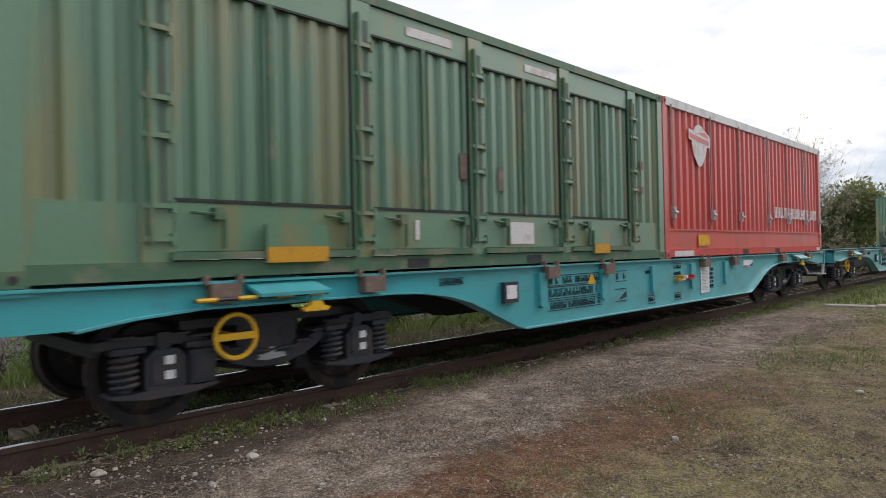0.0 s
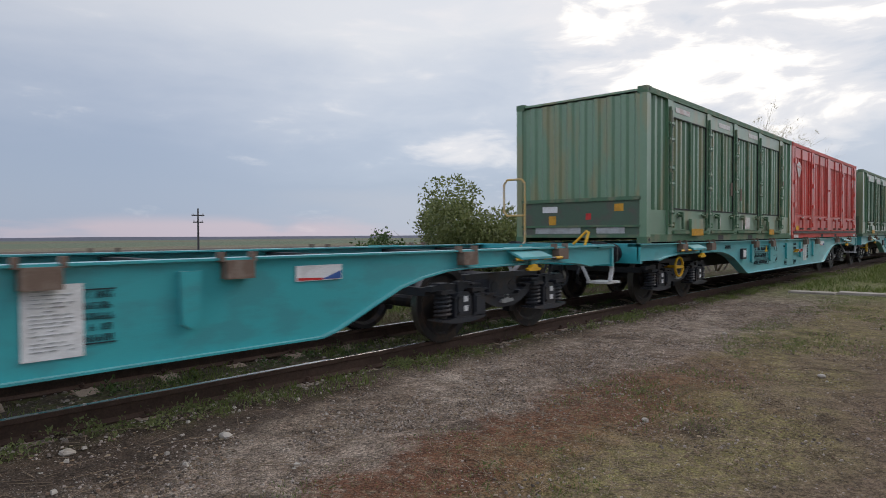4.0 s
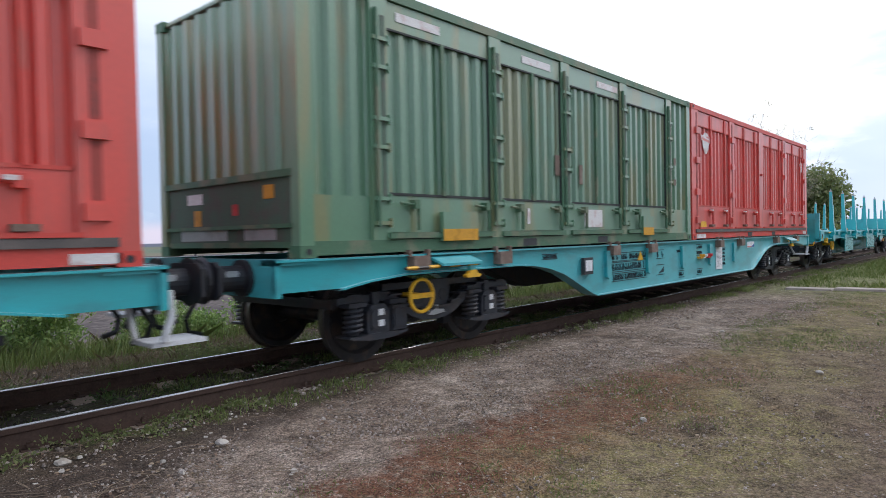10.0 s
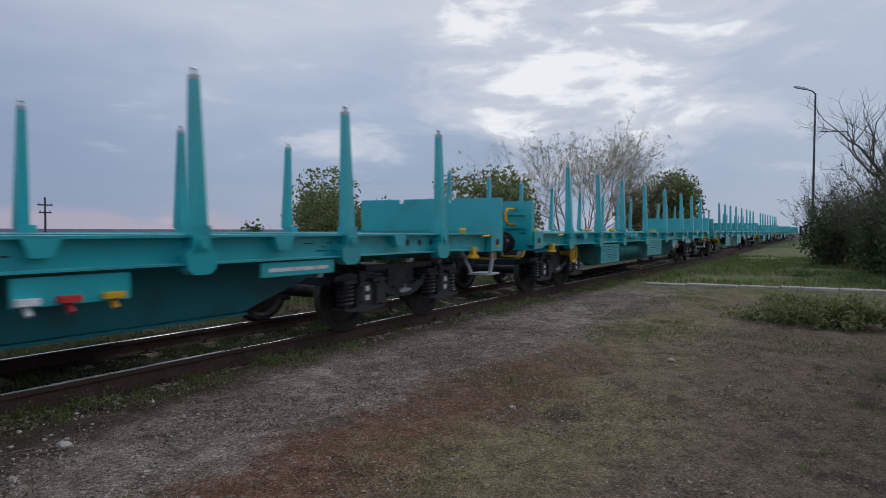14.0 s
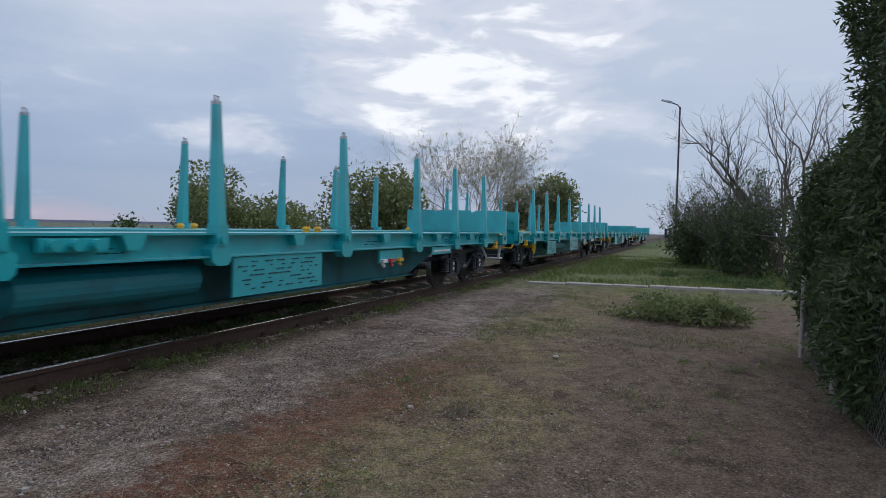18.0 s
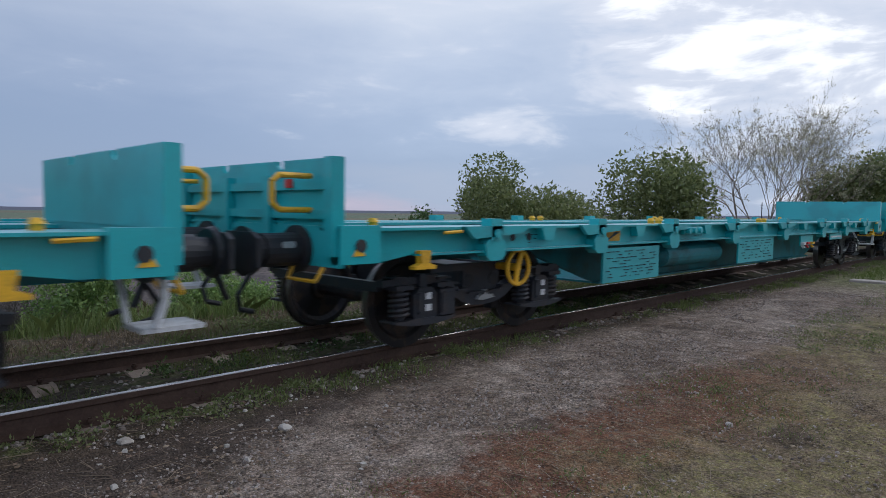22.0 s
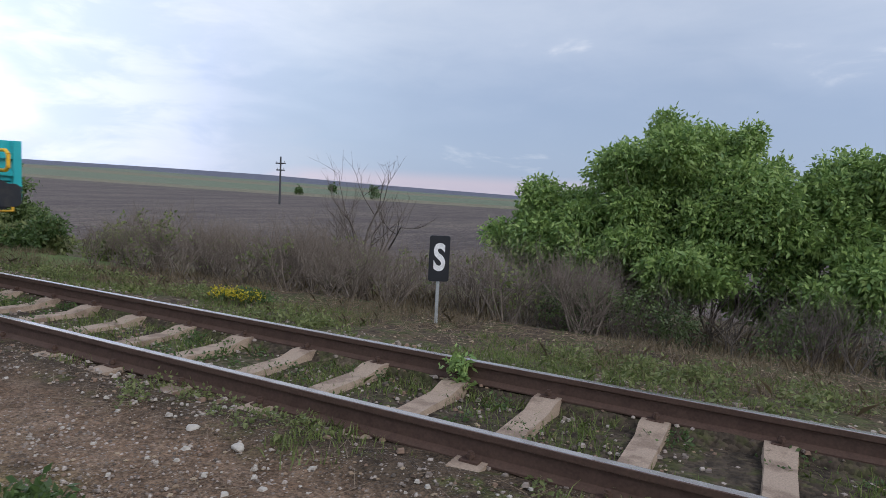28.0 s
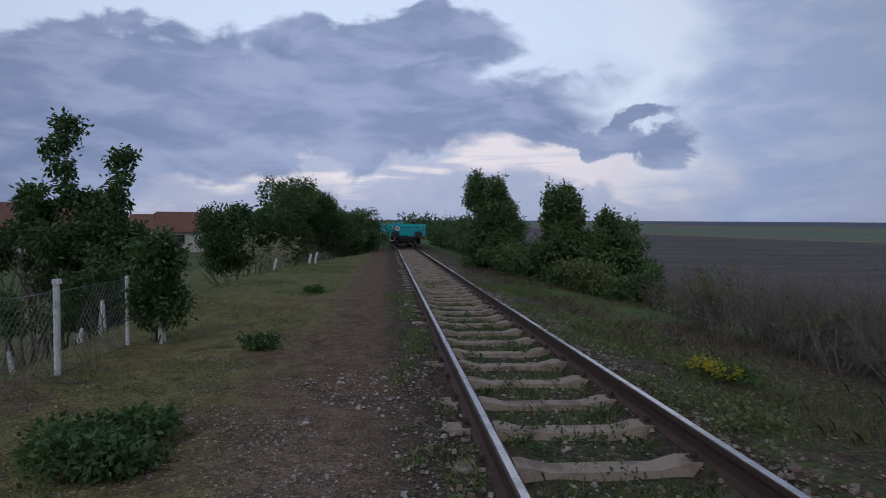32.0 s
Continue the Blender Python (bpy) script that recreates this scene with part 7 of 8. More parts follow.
for i, (x, y, h_) in enumerate(((-98, 122, 3.2), (-84, 119, 3.6), (-47, 120, 2.4), (-30, 124, 2.0), (-112, 126, 2.2))):
    bush("field_tree", (x, y, rise(x, y)), (x, y, rise(x, y) + h_ * 0.55), (h_ * 0.4, h_ * 0.4, h_ * 0.5), 700, 0.22, LEAF_D, "small dark tree out in the fields", 700 + i, 3, 5)
bush("field_tree", (92.0, 13.0, 0.0), (92.0, 13.0, 2.6), (4.0, 4.0, 2.4), 3000, 0.3, LEAF_D, "far dark tree by the line", 9, 4, 8)
# the big bush by the sign
def lobed(name, base, lobes, count, size, leaf, label, seed, stems, cat="bush", lump=0.33):
    """A broad bush in several rounded lobes, each of many leaf bunches, over bare dark stems."""
    rng = np.random.default_rng(seed)
    verts, faces = [], []
    for i in range(stems):
        c, r = lobes[i % len(lobes)]
        p = np.array([c[0] * 0.75 + base[0] * 0.25 + rng.normal() * 0.3, c[1] - 0.2 + rng.normal() * 0.3, base[2]])
        g = np.array(c) + rng.normal(size=3) * np.array(r) * 0.4
        n_ = np.linalg.norm(g - p)
        twigs(verts, faces, p, (g - p) / n_, n_ * 0.38, 0.028, 2, rng, 0.45, 0.2, 3, 5)
    th = new(name)
    th.location = base
    shift = Matrix.Translation(-Vector(base))
    st = rawmesh("stem_work", verts, faces, BARK, th)
    st.matrix_basis = shift
    tagged(st, "dark bare stems", kind="stuff")
    cs, rs = [], []
    for i, (c, r) in enumerate(lobes):
        a, b = clumps(c, r, 16, seed + i, size=lump)
        cs.append(a); rs.append(b)
    lv = leaves("crown", np.concatenate(cs), np.concatenate(rs), count, size, leaf, th, seed, 0.2, 2.0, 0.5)
    lv.matrix_basis = shift
    tagged(th, label, cat)


lobed("elder_bush", (-2.0, 8.6, -1.15), [((-2.4, 9.0, 2.15), (1.35, 1.2, 1.15)), ((-4.0, 8.7, 0.95), (1.2, 1.1, 0.9)), ((-4.6, 8.4, 0.35), (0.85, 0.9, 0.8)), ((-3.2, 8.0, 0.75), (1.1, 0.9, 0.8)), ((-1.3, 8.3, 1.25), (1.4, 1.0, 0.9)), ((-1.6, 7.7, 0.35), (1.1, 0.7, 0.55)), ((0.4, 8.9, 1.45), (1.1, 1.1, 1.2)), ((0.6, 8.0, 0.25), (1.1, 0.8, 0.65)), ((-0.9, 9.4, 1.95), (0.8, 1.0, 0.9)), ((-2.6, 9.2, -0.25), (1.5, 0.7, 0.7)), ((0.2, 9.2, -0.3), (1.4, 0.7, 0.7)), ((-2.2, 8.5, 1.3), (1.6, 1.0, 1.0)), ((-0.6, 8.7, 1.0), (1.3, 0.9, 0.9)), ((1.5, 8.8, 0.9), (1.0, 0.9, 1.0)), ((-3.0, 8.6, 0.2), (1.3, 0.9, 0.8))], 230000, 0.05, LEAF_S, "bright green elder bush with dark bare stems below", 12, 70)
bush("low_shrub", (3.2, 6.1, -0.75), (3.1, 6.2, 0.1), (0.95, 0.8, 0.7), 9000, 0.04, LEAF_S, "low fresh green shrub beside the track", 14, 14, 9, "", 0.01)
bush("low_shrub", (5.2, 5.6, -0.6), (5.2, 5.6, -0.1), (1.1, 0.7, 0.45), 8000, 0.04, LEAF_S, "low fresh green shrub beside the track", 15, 12, 9, "", 0.01)
bush("low_shrub", (8.0, 5.8, -0.6), (8.0, 5.8, -0.05), (1.4, 0.8, 0.5), 9000, 0.045, LEAF_S, "low fresh green shrub beside the track", 16, 12, 9, "", 0.01)
bush("low_shrub", (10.8, 6.4, -0.7), (10.8, 6.4, 0.1), (1.5, 0.9, 0.7), 7000, 0.05, LEAF_O, "low olive shrub beside the track", 17, 12, 9, "", 0.01)
# the leafless thicket
rngp = random.Random(8)
for i in range(78):
    x = rngp.uniform(-13.0, -2.6)
    y = 4.9 + (x + 13.0) * 0.06 + rngp.uniform(-0.5, 2.9)
    tall = rngp.uniform(0.9, 1.55) + (0.35 if y > 6 else 0.0)
    bare_tree("bare_shrub", (x, y, rise(x, y)), tall, tall * 0.9, "leafless brown shrub in the lineside thicket", 40 + i, 6, 3, 0.015, 40 if i % 7 == 0 else 0, cat="shrub", bud=LEAF_O, bark=BARK_T, kids=4 if i % 2 else 3)
bare_tree("bare_sapling", (-8.4, 8.0, -1.0), 3.1, 1.9, "thin leafless sapling above the thicket", 90, 3, 4, 0.05, bark=BARK)
bare_tree("bare_sapling", (-9.1, 8.2, -1.0), 2.8, 1.5, "thin leafless sapling above the thicket", 91, 3, 4, 0.04, bark=BARK)
for i in range(9):
    x, y = rngp.uniform(-4.4, 2.6), rngp.uniform(6.1, 7.2)
    z = rise(x, y)
    bush("bramble_bush", (x, y, z), (x, y, z + 0.30 + 0.3 * rngp.random()), (0.6, 0.45, 0.40), 650, 0.035, LEAF_T if i % 3 else LEAF_G, "dark bramble tangle before the elder bush", 640 + i, 16, 8, "", 0.008)
for i in range(20):
    x = rngp.uniform(-3.2, 3.0)
    y = rngp.uniform(6.2, 7.4)
    bare_tree("bare_shrub", (x, y, rise(x, y)), rngp.uniform(0.7, 1.5), 1.0, "dry leafless stems under the bush", 140 + i, 6, 3, 0.014, 0, cat="shrub", bark=BARK)
# along the line to the left of the sign
lobed("lineside_tree", (-27.6, 3.7, -0.5), [((-27.6, 3.4, 2.7), (1.1, 1.0, 1.1)), ((-27.4, 3.9, 1.7), (1.3, 1.3, 1.2)), ((-27.8, 3.3, 0.9), (1.4, 1.2, 1.0)), ((-27.2, 4.6, 1.0), (1.1, 1.0, 1.2)), ((-27.5, 3.0, 3.3), (0.5, 0.4, 0.65)), ((-27.5, 3.9, 3.1), (0.5, 0.45, 0.6)), ((-27.4, 3.9, 0.1), (1.5, 1.4, 0.8))], 40000, 0.07, LEAF_G, "green tree with ragged top close to the track", 21, 22, "tree")
lobed("lineside_tree", (-21.5, 5.2, -0.6), [((-21.4, 5.1, 2.0), (0.8, 0.8, 0.9)), ((-21.4, 4.7, 2.5), (0.3, 0.3, 0.5)), ((-21.4, 5.3, 2.6), (0.35, 0.35, 0.5)), ((-21.3, 5.2, 1.0), (1.1, 1.0, 1.0)), ((-21.6, 4.8, 0.3), (1.2, 1.0, 0.9))], 24000, 0.065, LEAF_G, "upright green tree with ragged top close to the track", 22, 16, "tree")
lobed("lineside_bush", (-20.2, 6.4, -0.8), [((-20.2, 6.3, 1.2), (1.2, 1.0, 0.75)), ((-20.1, 6.9, 0.6), (1.3, 1.0, 0.9)), ((-20.3, 5.8, 0.5), (1.2, 1.0, 0.9)), ((-20.0, 6.2, 1.75), (0.4, 0.35, 0.4)), ((-19.8, 7.2, 0.0), (1.2, 0.8, 0.7)), ((-19.8, 5.6, -0.2), (1.2, 1.0, 0.6))], 26000, 0.065, LEAF_G, "broad green bush close to the track", 23, 18)
lobed("lineside_bush", (-24.2, 4.6, -0.7), [((-24.2, 4.4, 0.2), (1.3, 0.9, 0.8)), ((-23.0, 4.9, 0.0), (1.3, 0.9, 0.7)), ((-25.4, 4.0, 0.1), (1.0, 0.7, 0.7))], 14000, 0.065, LEAF_G, "low green bush joining the lineside trees", 24, 12)
lobed("lineside_bush", (-18.2, 5.4, -0.7), [((-18.2, 5.3, -0.1), (1.1, 0.8, 0.55)), ((-16.9, 5.9, -0.3), (1.1, 0.8, 0.5))], 9000, 0.06, LEAF_O, "low olive bush at the end of the lineside trees", 25, 10)
for i in range(12):
    x = -34 + i * 1.75 + rngp.uniform(-0.5, 0.5)
    y = 4.2 + rngp.uniform(0, 2.2) + (0.8 if x > -18 else 0)
    bush("low_shrub", (x, y, rise(x, y)), (x, y, rise(x, y) + 0.45), (0.9, 0.8, 0.5), 2600, 0.06, LEAF_O if i % 2 else LEAF_D, "low green lineside shrub", 200 + i, 8, 6, "", 0.01)
for i in range(9):
    x = -75 + i * 4.6
    y = 4.6 + rngp.uniform(0, 2)
    bush("lineside_bush", (x, y, -0.8), (x, y, 0.5 + rngp.random()), (2.2, 1.6, 1.3), 1500, 0.16, LEAF_D, "far green bush by the track", 230 + i, 4, 6)
# garden side
lobed("garden_tree", (-14.6, -7.2, -1.6), [((-14.6, -7.2, 0.7), (1.3, 1.3, 1.1)), ((-14.5, -6.5, 1.3), (0.8, 0.6, 0.8)), ((-14.6, -7.8, 1.4), (0.8, 0.7, 0.9)), ((-14.7, -7.7, 2.5), (0.25, 0.25, 0.6)), ((-14.8, -7.65, 3.4), (0.42, 0.36, 0.5)), ((-14.8, -8.0, 3.1), (0.18, 0.3, 0.3)), ((-14.2, -6.3, 2.3), (0.4, 0.3, 0.6)), ((-14.1, -6.2, 2.8), (0.3, 0.25, 0.3)), ((-14.7, -8.5, 2.0), (0.3, 0.25, 0.4)), ((-14.5, -6.9, -0.2), (1.2, 1.1, 0.7)), ((-14.4, -6.0, 0.6), (0.7, 0.5, 0.8)), ((-15.0, -8.9, 1.0), (0.8, 0.7, 0.8)), ((-14.9, -7.1, 1.9), (0.7, 0.6, 0.5))], 30000, 0.065, LEAF_D, "dark leafy garden tree with two airy spires", 31, 46, "tree", 0.27)
for i, (x, y) in enumerate(((-12.5, -6.4), (-12.9, -6.2), (-12.2, -5.85), (-13.2, -6.7), (-12.0, -7.3), (-10.6, -7.6))):
    z = rise(x, y)
    ft = bush("fruit_tree", (x, y, z), (x, y, z + 1.45), (0.4, 0.4, 0.45), 900, 0.05, LEAF_D, "thin fruit tree with limewashed trunk in the garden", 560 + i, 4, 6, "garden fruit trees", 0.014)
    bm = B()
    tube(bm, (0.0, 0, -0.05), (0.03, 0.02, 0.45), 0.06, 0.05, 8)
    tube(bm, (0.03, 0.02, 0.44), (0.0, 0.05 - 0.03 * i, 0.85), 0.05, 0.035, 8)
    part("limewash", bm, LIME, ft, "white limewashed trunk")
yt = bush("young_fruit_tree", (-9.0, -3.75, -0.2), (-9.0, -3.75, 0.66), (0.40, 0.40, 0.55), 7000, 0.042, LEAF_D, "young leafy tree with limewashed trunk", 51, 5, 8, "", 0.02)
bm = B()
tube(bm, (0.02, 0, -0.05), (0.0, 0, 0.32), 0.035, 0.03, 8)
tube(bm, (-0.08, 0.03, -0.05), (-0.02, 0.0, 0.3), 0.028, 0.022, 8)
part("limewash", bm, LIME, yt, "white limewashed trunk")
k = 0
for x, y, z, r_ in ((-32, -8.4, 0.8, 1.6), (-33, -7.4, 1.7, 1.7), (-35.5, -6.2, 2.0, 1.9), (-37.5, -5.4, 2.2, 1.8), (-40, -4.6, 1.4, 1.9), (-43, -3.6, 1.1, 1.8), (-46, -2.8, 0.8, 1.9), (-50, -3.5, 0.8, 2.4)):
    k += 1
    bush("hedge_tree", (x, y, rise(x, y)), (x, y, z), (r_ * 0.9, r_, r_ * 1.05), 12000, 0.085, LEAF_D if k % 3 else LEAF_G, "dark green tree in the overgrown garden hedge", 60 + k, 8, 16, part_size=0.36)
bare_tree("bare_garden_tree", (-38.5, -5.0, -1.4), 5.6, 3.4, "leafless tree in the garden hedge", 75, 3, 4, 0.06)
bare_tree("blossom_sapling", (-29.0, -5.6, -1.0), 2.6, 1.6, "pale budding sapling before the hedge", 76, 4, 3, 0.025, 260)
for i in range(7):
    x, y = -62 - i * 14, -9 - i * 6 + rngp.uniform(-4, 4)
    bush("far_tree", (x, y, -0.8), (x, y, 1.6), (3.6, 3.6, 2.3), 1300, 0.32, LEAF_D, "far dark tree beyond the gardens", 300 + i, 4, 7)
bush("far_tree", (-165, 10, -0.5), (-165, 10, 2.4), (5, 6, 3.6), 1600, 0.5, LEAF_D, "far round tree behind the train", 320, 4, 8)
# the corner by the road: bare tree, thicket, evergreens
bare_tree("bare_walnut_tree", (31.5, -9.0, -0.2), 8.4, 8.0, "spreading leafless tree over the hedge", 81, 4, 5, 0.2)
bare_tree("bare_walnut_tree", (24.0, -11.0, -0.2), 6.5, 6.0, "leafless tree behind the evergreens", 82, 3, 5, 0.14)
for i in range(18):
    k_ = i / 17
    x, y = 36 - 13 * k_ + rngp.uniform(-1, 1), -5.2 - 3.6 * k_ + rngp.uniform(-0.8, 0.8)
    bare_tree("hedge_thicket", (x, y, -0.2), 3.6 + 1.6 * rngp.random(), 2.6, "dense leafless brown hedge shrub", 400 + i, 6, 3, 0.035, 90, cat="shrub", bud=LEAF_D)
    if i % 2 == 0:
        bush("ivy_bush", (x, y, -0.2), (x, y, 1.1), (1.3, 1.0, 1.4), 2600, 0.09, LEAF_T, "dark ivy-grown hedge bush", 430 + i, 5, 7)


def evergreen(base, c_list, count, seed, label):
    th = new("thuja_tree")
    th.location = base
    bm = B()
    tube(bm, (0, 0, -0.1), (0, 0, 2.2), 0.10, 0.05, 9)
    part("trunk", bm, BARK, th, "thin dark trunk")
    cs = np.array([c for c, _ in c_list]) - np.array(base)
    leaves("crown", cs, np.array([r for _, r in c_list]), int(count * 1.9), 0.03, LEAF_T, th, seed, 0.6, 3.0, 0.1)
    tagged(th, label, "tree")


evergreen((9.9, -7.75, -0.2), [((9.9, -7.7, 1.1), (1.0, 0.95, 1.25)), ((9.9, -7.5, 1.9), (0.7, 0.62, 0.65)), ((9.4, -7.8, 2.1), (0.75, 0.65, 0.75)), ((9.5, -7.4, 0.35), (0.8, 0.5, 0.6))], 26000, 91, "dark bushy thuja behind a wire fence")
evergreen((8.0, -7.75, -0.2), [((8.0, -7.5, 0.7), (0.95, 0.75, 0.95)), ((8.2, -7.8, 1.6), (0.95, 0.85, 1.5)), ((8.3, -7.75, 3.3), (0.7, 0.62, 1.1)), ((8.5, -7.35, 3.9), (0.42, 0.36, 0.4)), ((8.2, -7.8, 4.9), (0.5, 0.5, 1.0))], 34000, 92, "tall dark thuja with ragged edge")
evergreen((6.3, -7.5, -0.2), [((6.3, -7.3, 0.55), (0.95, 0.75, 0.85)), ((6.4, -7.5, 1.8), (0.8, 0.7, 1.0)), ((6.4, -7.6, 3.2), (0.6, 0.6, 1.2))], 30000, 93, "dark thuja beside the path")
bush("weed_patch", (12.0, -5.4, -0.18), (12.0, -5.4, 0.0), (0.7, 1.2, 0.2), 4200, 0.045, LEAF_O, "low sprawling weeds in the yard", 95, 12, 12, "", 0.006)
bush("nettle_clump", (-4.55, -2.5, -0.17), (-4.55, -2.5, -0.09), (0.5, 0.5, 0.11), 5200, 0.034, LEAF_D, "dense clump of dark green nettles", 96, 8, 8, "", 0.005)
for i, (x, y, r_) in enumerate(((-2.6, -2.9, 0.22), (-3.0, -1.9, 0.2), (-8.4, -2.3, 0.25), (-15.9, -2.5, 0.2), (-1.2, -2.6, 0.25), (15.5, -4.6, 0.5), (22.0, -6.0, 0.8), (24.0, -4.5, 0.6), (20.5, -7.2, 0.9))):
    bush("weed_clump", (x, y, rise(x, y)), (x, y, rise(x, y) + 0.06), (r_, r_, 0.08 + r_ * 0.2), 900, 0.035, LEAF_D, "small green weed clump in the yard", 500 + i, 4, 5, "", 0.004)


# ---- lineside furniture ----
def letter(text, size, m, parent, mat_):
    cu = bpy.data.curves.new("letter", "FONT")
    cu.body, cu.size, cu.extrude, cu.align_x, cu.align_y = text, size, 0.004, "CENTER", "CENTER"
    cu.offset = 0.012 * size / 0.4
    cu.materials.append(mat_)
    ob = new("letter", cu)
    ob.parent, ob.matrix_basis = parent, m
    return tagged(ob, "white painted capital letter")


def s_sign(x, y, z, turn, w, h, post):
    th = new("whistle_sign")
    th.matrix_basis = pose(x, y, z, 0, 0, turn)
    bm = B()
    box(bm, -0.02, 0.02, 0.0, 0.03, -0.05, post + h * 0.9)
    part("post", bm, GREYP, th, "grey angle-iron post")
    bm = B()
    c = 0.02
    prism(bm, [(-w / 2 + c, post), (w / 2 - c, post), (w / 2, post + c), (w / 2, post + h - c), (w / 2 - c, post + h), (-w / 2 + c, post + h), (-w / 2, post + h - c), (-w / 2, post + c)], -0.012, 0.0)
    pl = part("plate", bm, SIGNB, th, "black enamel plate, slightly bent")
    letter("S", h * 0.72, pose(0, -0.014, post + h * 0.5, 90, 0, 0) @ Matrix.Diagonal((0.8, 1.12, 1, 1)), pl, WHITE)
    tagged(th, "black plate sign with a white letter S on a thin post", "sign")


s_sign(-4.22, 3.92, -0.50, 38, 0.27, 0.60, 0.74)
s_sign(45.0, -4.0, -0.18, -75, 0.42, 0.62, 1.15)


def lamp_post():
    th = new("street_lamp")
    th.location = (44.0, -4.5, -0.18)
    bm = B()
    tube(bm, (0, 0, -0.1), (0, 0, 3.0), 0.09, 0.08, 12)
    tube(bm, (0, 0, 3.0), (0, 0, 9.55), 0.07, 0.05, 12)
    part("post", bm, POLE, th, "dark tapered lamp post")
    for z in (0.35, 0.85, 1.35):
        bm = B()
        tube(bm, (0, 0, z), (0, 0, z + 0.25), 0.093, 0.091, 12)
        part("white_band", bm, WHITE, th, "white painted band round the post")
    bm = B()
    bent(bm, [(0, 0, 9.5), (-0.06, 0.15, 9.68), (-0.1, 0.45, 9.80)], 0.035, 8)
    part("arm", bm, POLE, th)
    bm = B()
    v = []
    for k, (q, w, t) in enumerate(((0.40, 0.07, 0.05), (0.6, 0.14, 0.09), (1.05, 0.12, 0.07), (1.15, 0.05, 0.03))):
        zc = 9.80 + 0.28 * (q - 0.4)
        v.append([bm.verts.new((-0.1 + a * w, q, zc + b * t)) for a, b in ((-1, -0.4), (-0.7, 1), (0.7, 1), (1, -0.4))])
    for a, b in zip(v, v[1:]):
        for i in range(4):
            bm.faces.new((a[i - 1], a[i], b[i], b[i - 1]))
    bm.faces.new(v[0]); bm.faces.new(v[-1][::-1])
    part("lamp_head", bm, GREYP, th, "grey lamp head, unlit")
    tagged(th, "tall dark street lamp with one grey head, unlit", "street lamp")


lamp_post()


def power_pole(x, y, h):
    th = new("power_pole")
    z = rise(x, y)
    th.location = (x, y, z)
    bm = B()
    tube(bm, (0, 0, -0.2), (0, 0, h), 0.16, 0.10, 8)
    part("pole", bm, POLE, th, "dark wooden pole")
    for q, w in ((h - 0.9, 0.85), (h - 1.8, 0.7)):
        bm = B()
        box(bm, -w, w, -0.07, 0.07, q - 0.08, q + 0.08)
        ca = part("cross_arm", bm, POLE, th)
        for k in (-0.8, 0.8):
            bm = B()
            tube(bm, (k * w, 0, q + 0.08), (k * w, 0, q + 0.32), 0.06, 0.04, 6)
            part("insulator", bm, GREYP, ca)
    tagged(th, "dark wooden power pole in the fields", "power pole", "power poles")


power_pole(-60.9, 63.0, 6.4)
power_pole(41.5, 74.8, 6.2)
power_pole(200.0, 62.0, 6.4)


def garden_fence():
    """Thin posts with wire netting, sagging along the top."""
    th = new("wire_fence")
    th.location = (-7.1, -4.15, -0.2)
    posts = [(0.0, 0.0), (-1.75, 0.03), (1.9, -0.12), (3.7, -0.3)]
    for i, (x, y) in enumerate(posts):
        bm = B()
        r = 0.035 if i != 1 else 0.028
        tube(bm, (x, y, -0.05), (x + 0.01, y, 0.98 if i != 1 else 0.94), r, r, 8)
        if i == 0:
            tube(bm, (x, y, 0.98), (x, y, 1.03), 0.05, 0.045, 8)
        part("fence_post", bm, LIME, th, "white-painted thin post")
    netting(th, posts, 0.9)
    tagged(th, "sagging wire netting fence on white posts", "fence")


def netting(th, posts, h, step=0.09):
    line = sorted(posts)
    for (xa, ya), (xb, yb) in zip(line, line[1:]):
        bm = B()
        n = max(3, round(math.hypot(xb - xa, yb - ya) / step))
        for i in range(n + 1):
            for d in (-1, 1):
                k0, k1 = i / n, i / n + d * h / (step * n) * 0.9
                e0, e1 = 0.02, h
                if k1 < 0 or k1 > 1:
                    lim = 0.0 if k1 < 0 else 1.0
                    e1 = e0 + (h - e0) * (lim - k0) / (k1 - k0)
                    k1 = lim
                if abs(k1 - k0) < 1e-4:
                    continue
                tube(bm, (xa + (xb - xa) * k0, ya + (yb - ya) * k0, e0), (xa + (xb - xa) * k1, ya + (yb - ya) * k1, e1), 0.0022, n=3, caps=False)
        for z in (0.03, h):
            tube(bm, (xa, ya, z), (xb, yb, z), 0.005, n=4)
        tagged(part("wire_netting", bm, MESHW, th, "rusty grey wire netting"), kind="stuff")


garden_fence()


def yard_fence():
    th = new("wire_fence")
    th.location = (9.4, -6.85, -0.2)
    posts = [(0, 0), (-2.2, 0.03), (-4.4, 0.02), (-6.4, -0.05)]
    for x, y in posts:
        bm = B()
        tube(bm, (x, y, -0.05), (x, y, 1.05), 0.03, 0.03, 8)
        part("fence_post", bm, SLAB, th, "weathered concrete post")
    netting(th, posts, 1.0)
    tagged(th, "wire netting fence on concrete posts under the evergreens", "fence")


yard_fence()

for x, y, h in ((-27.0, -5.35, 0.56), (-29.2, -4.2, 0.42), (-29.3, -3.95, 0.5)):
    bm = B()
    tube(bm, (0, 0, -0.1), (0.02, 0.03, h * 0.5), 0.06, 0.055, 8)
    tube(bm, (0.02, 0.03, h * 0.48), (0.04, 0.10, h), 0.055, 0.045, 8)
    ob = part("marker_post", bm, LIME, None, smooth=False)
    ob.location = (x, y, rise(x, y))
    tagged(ob, "short leaning white concrete post on the bank", "post", "white posts")


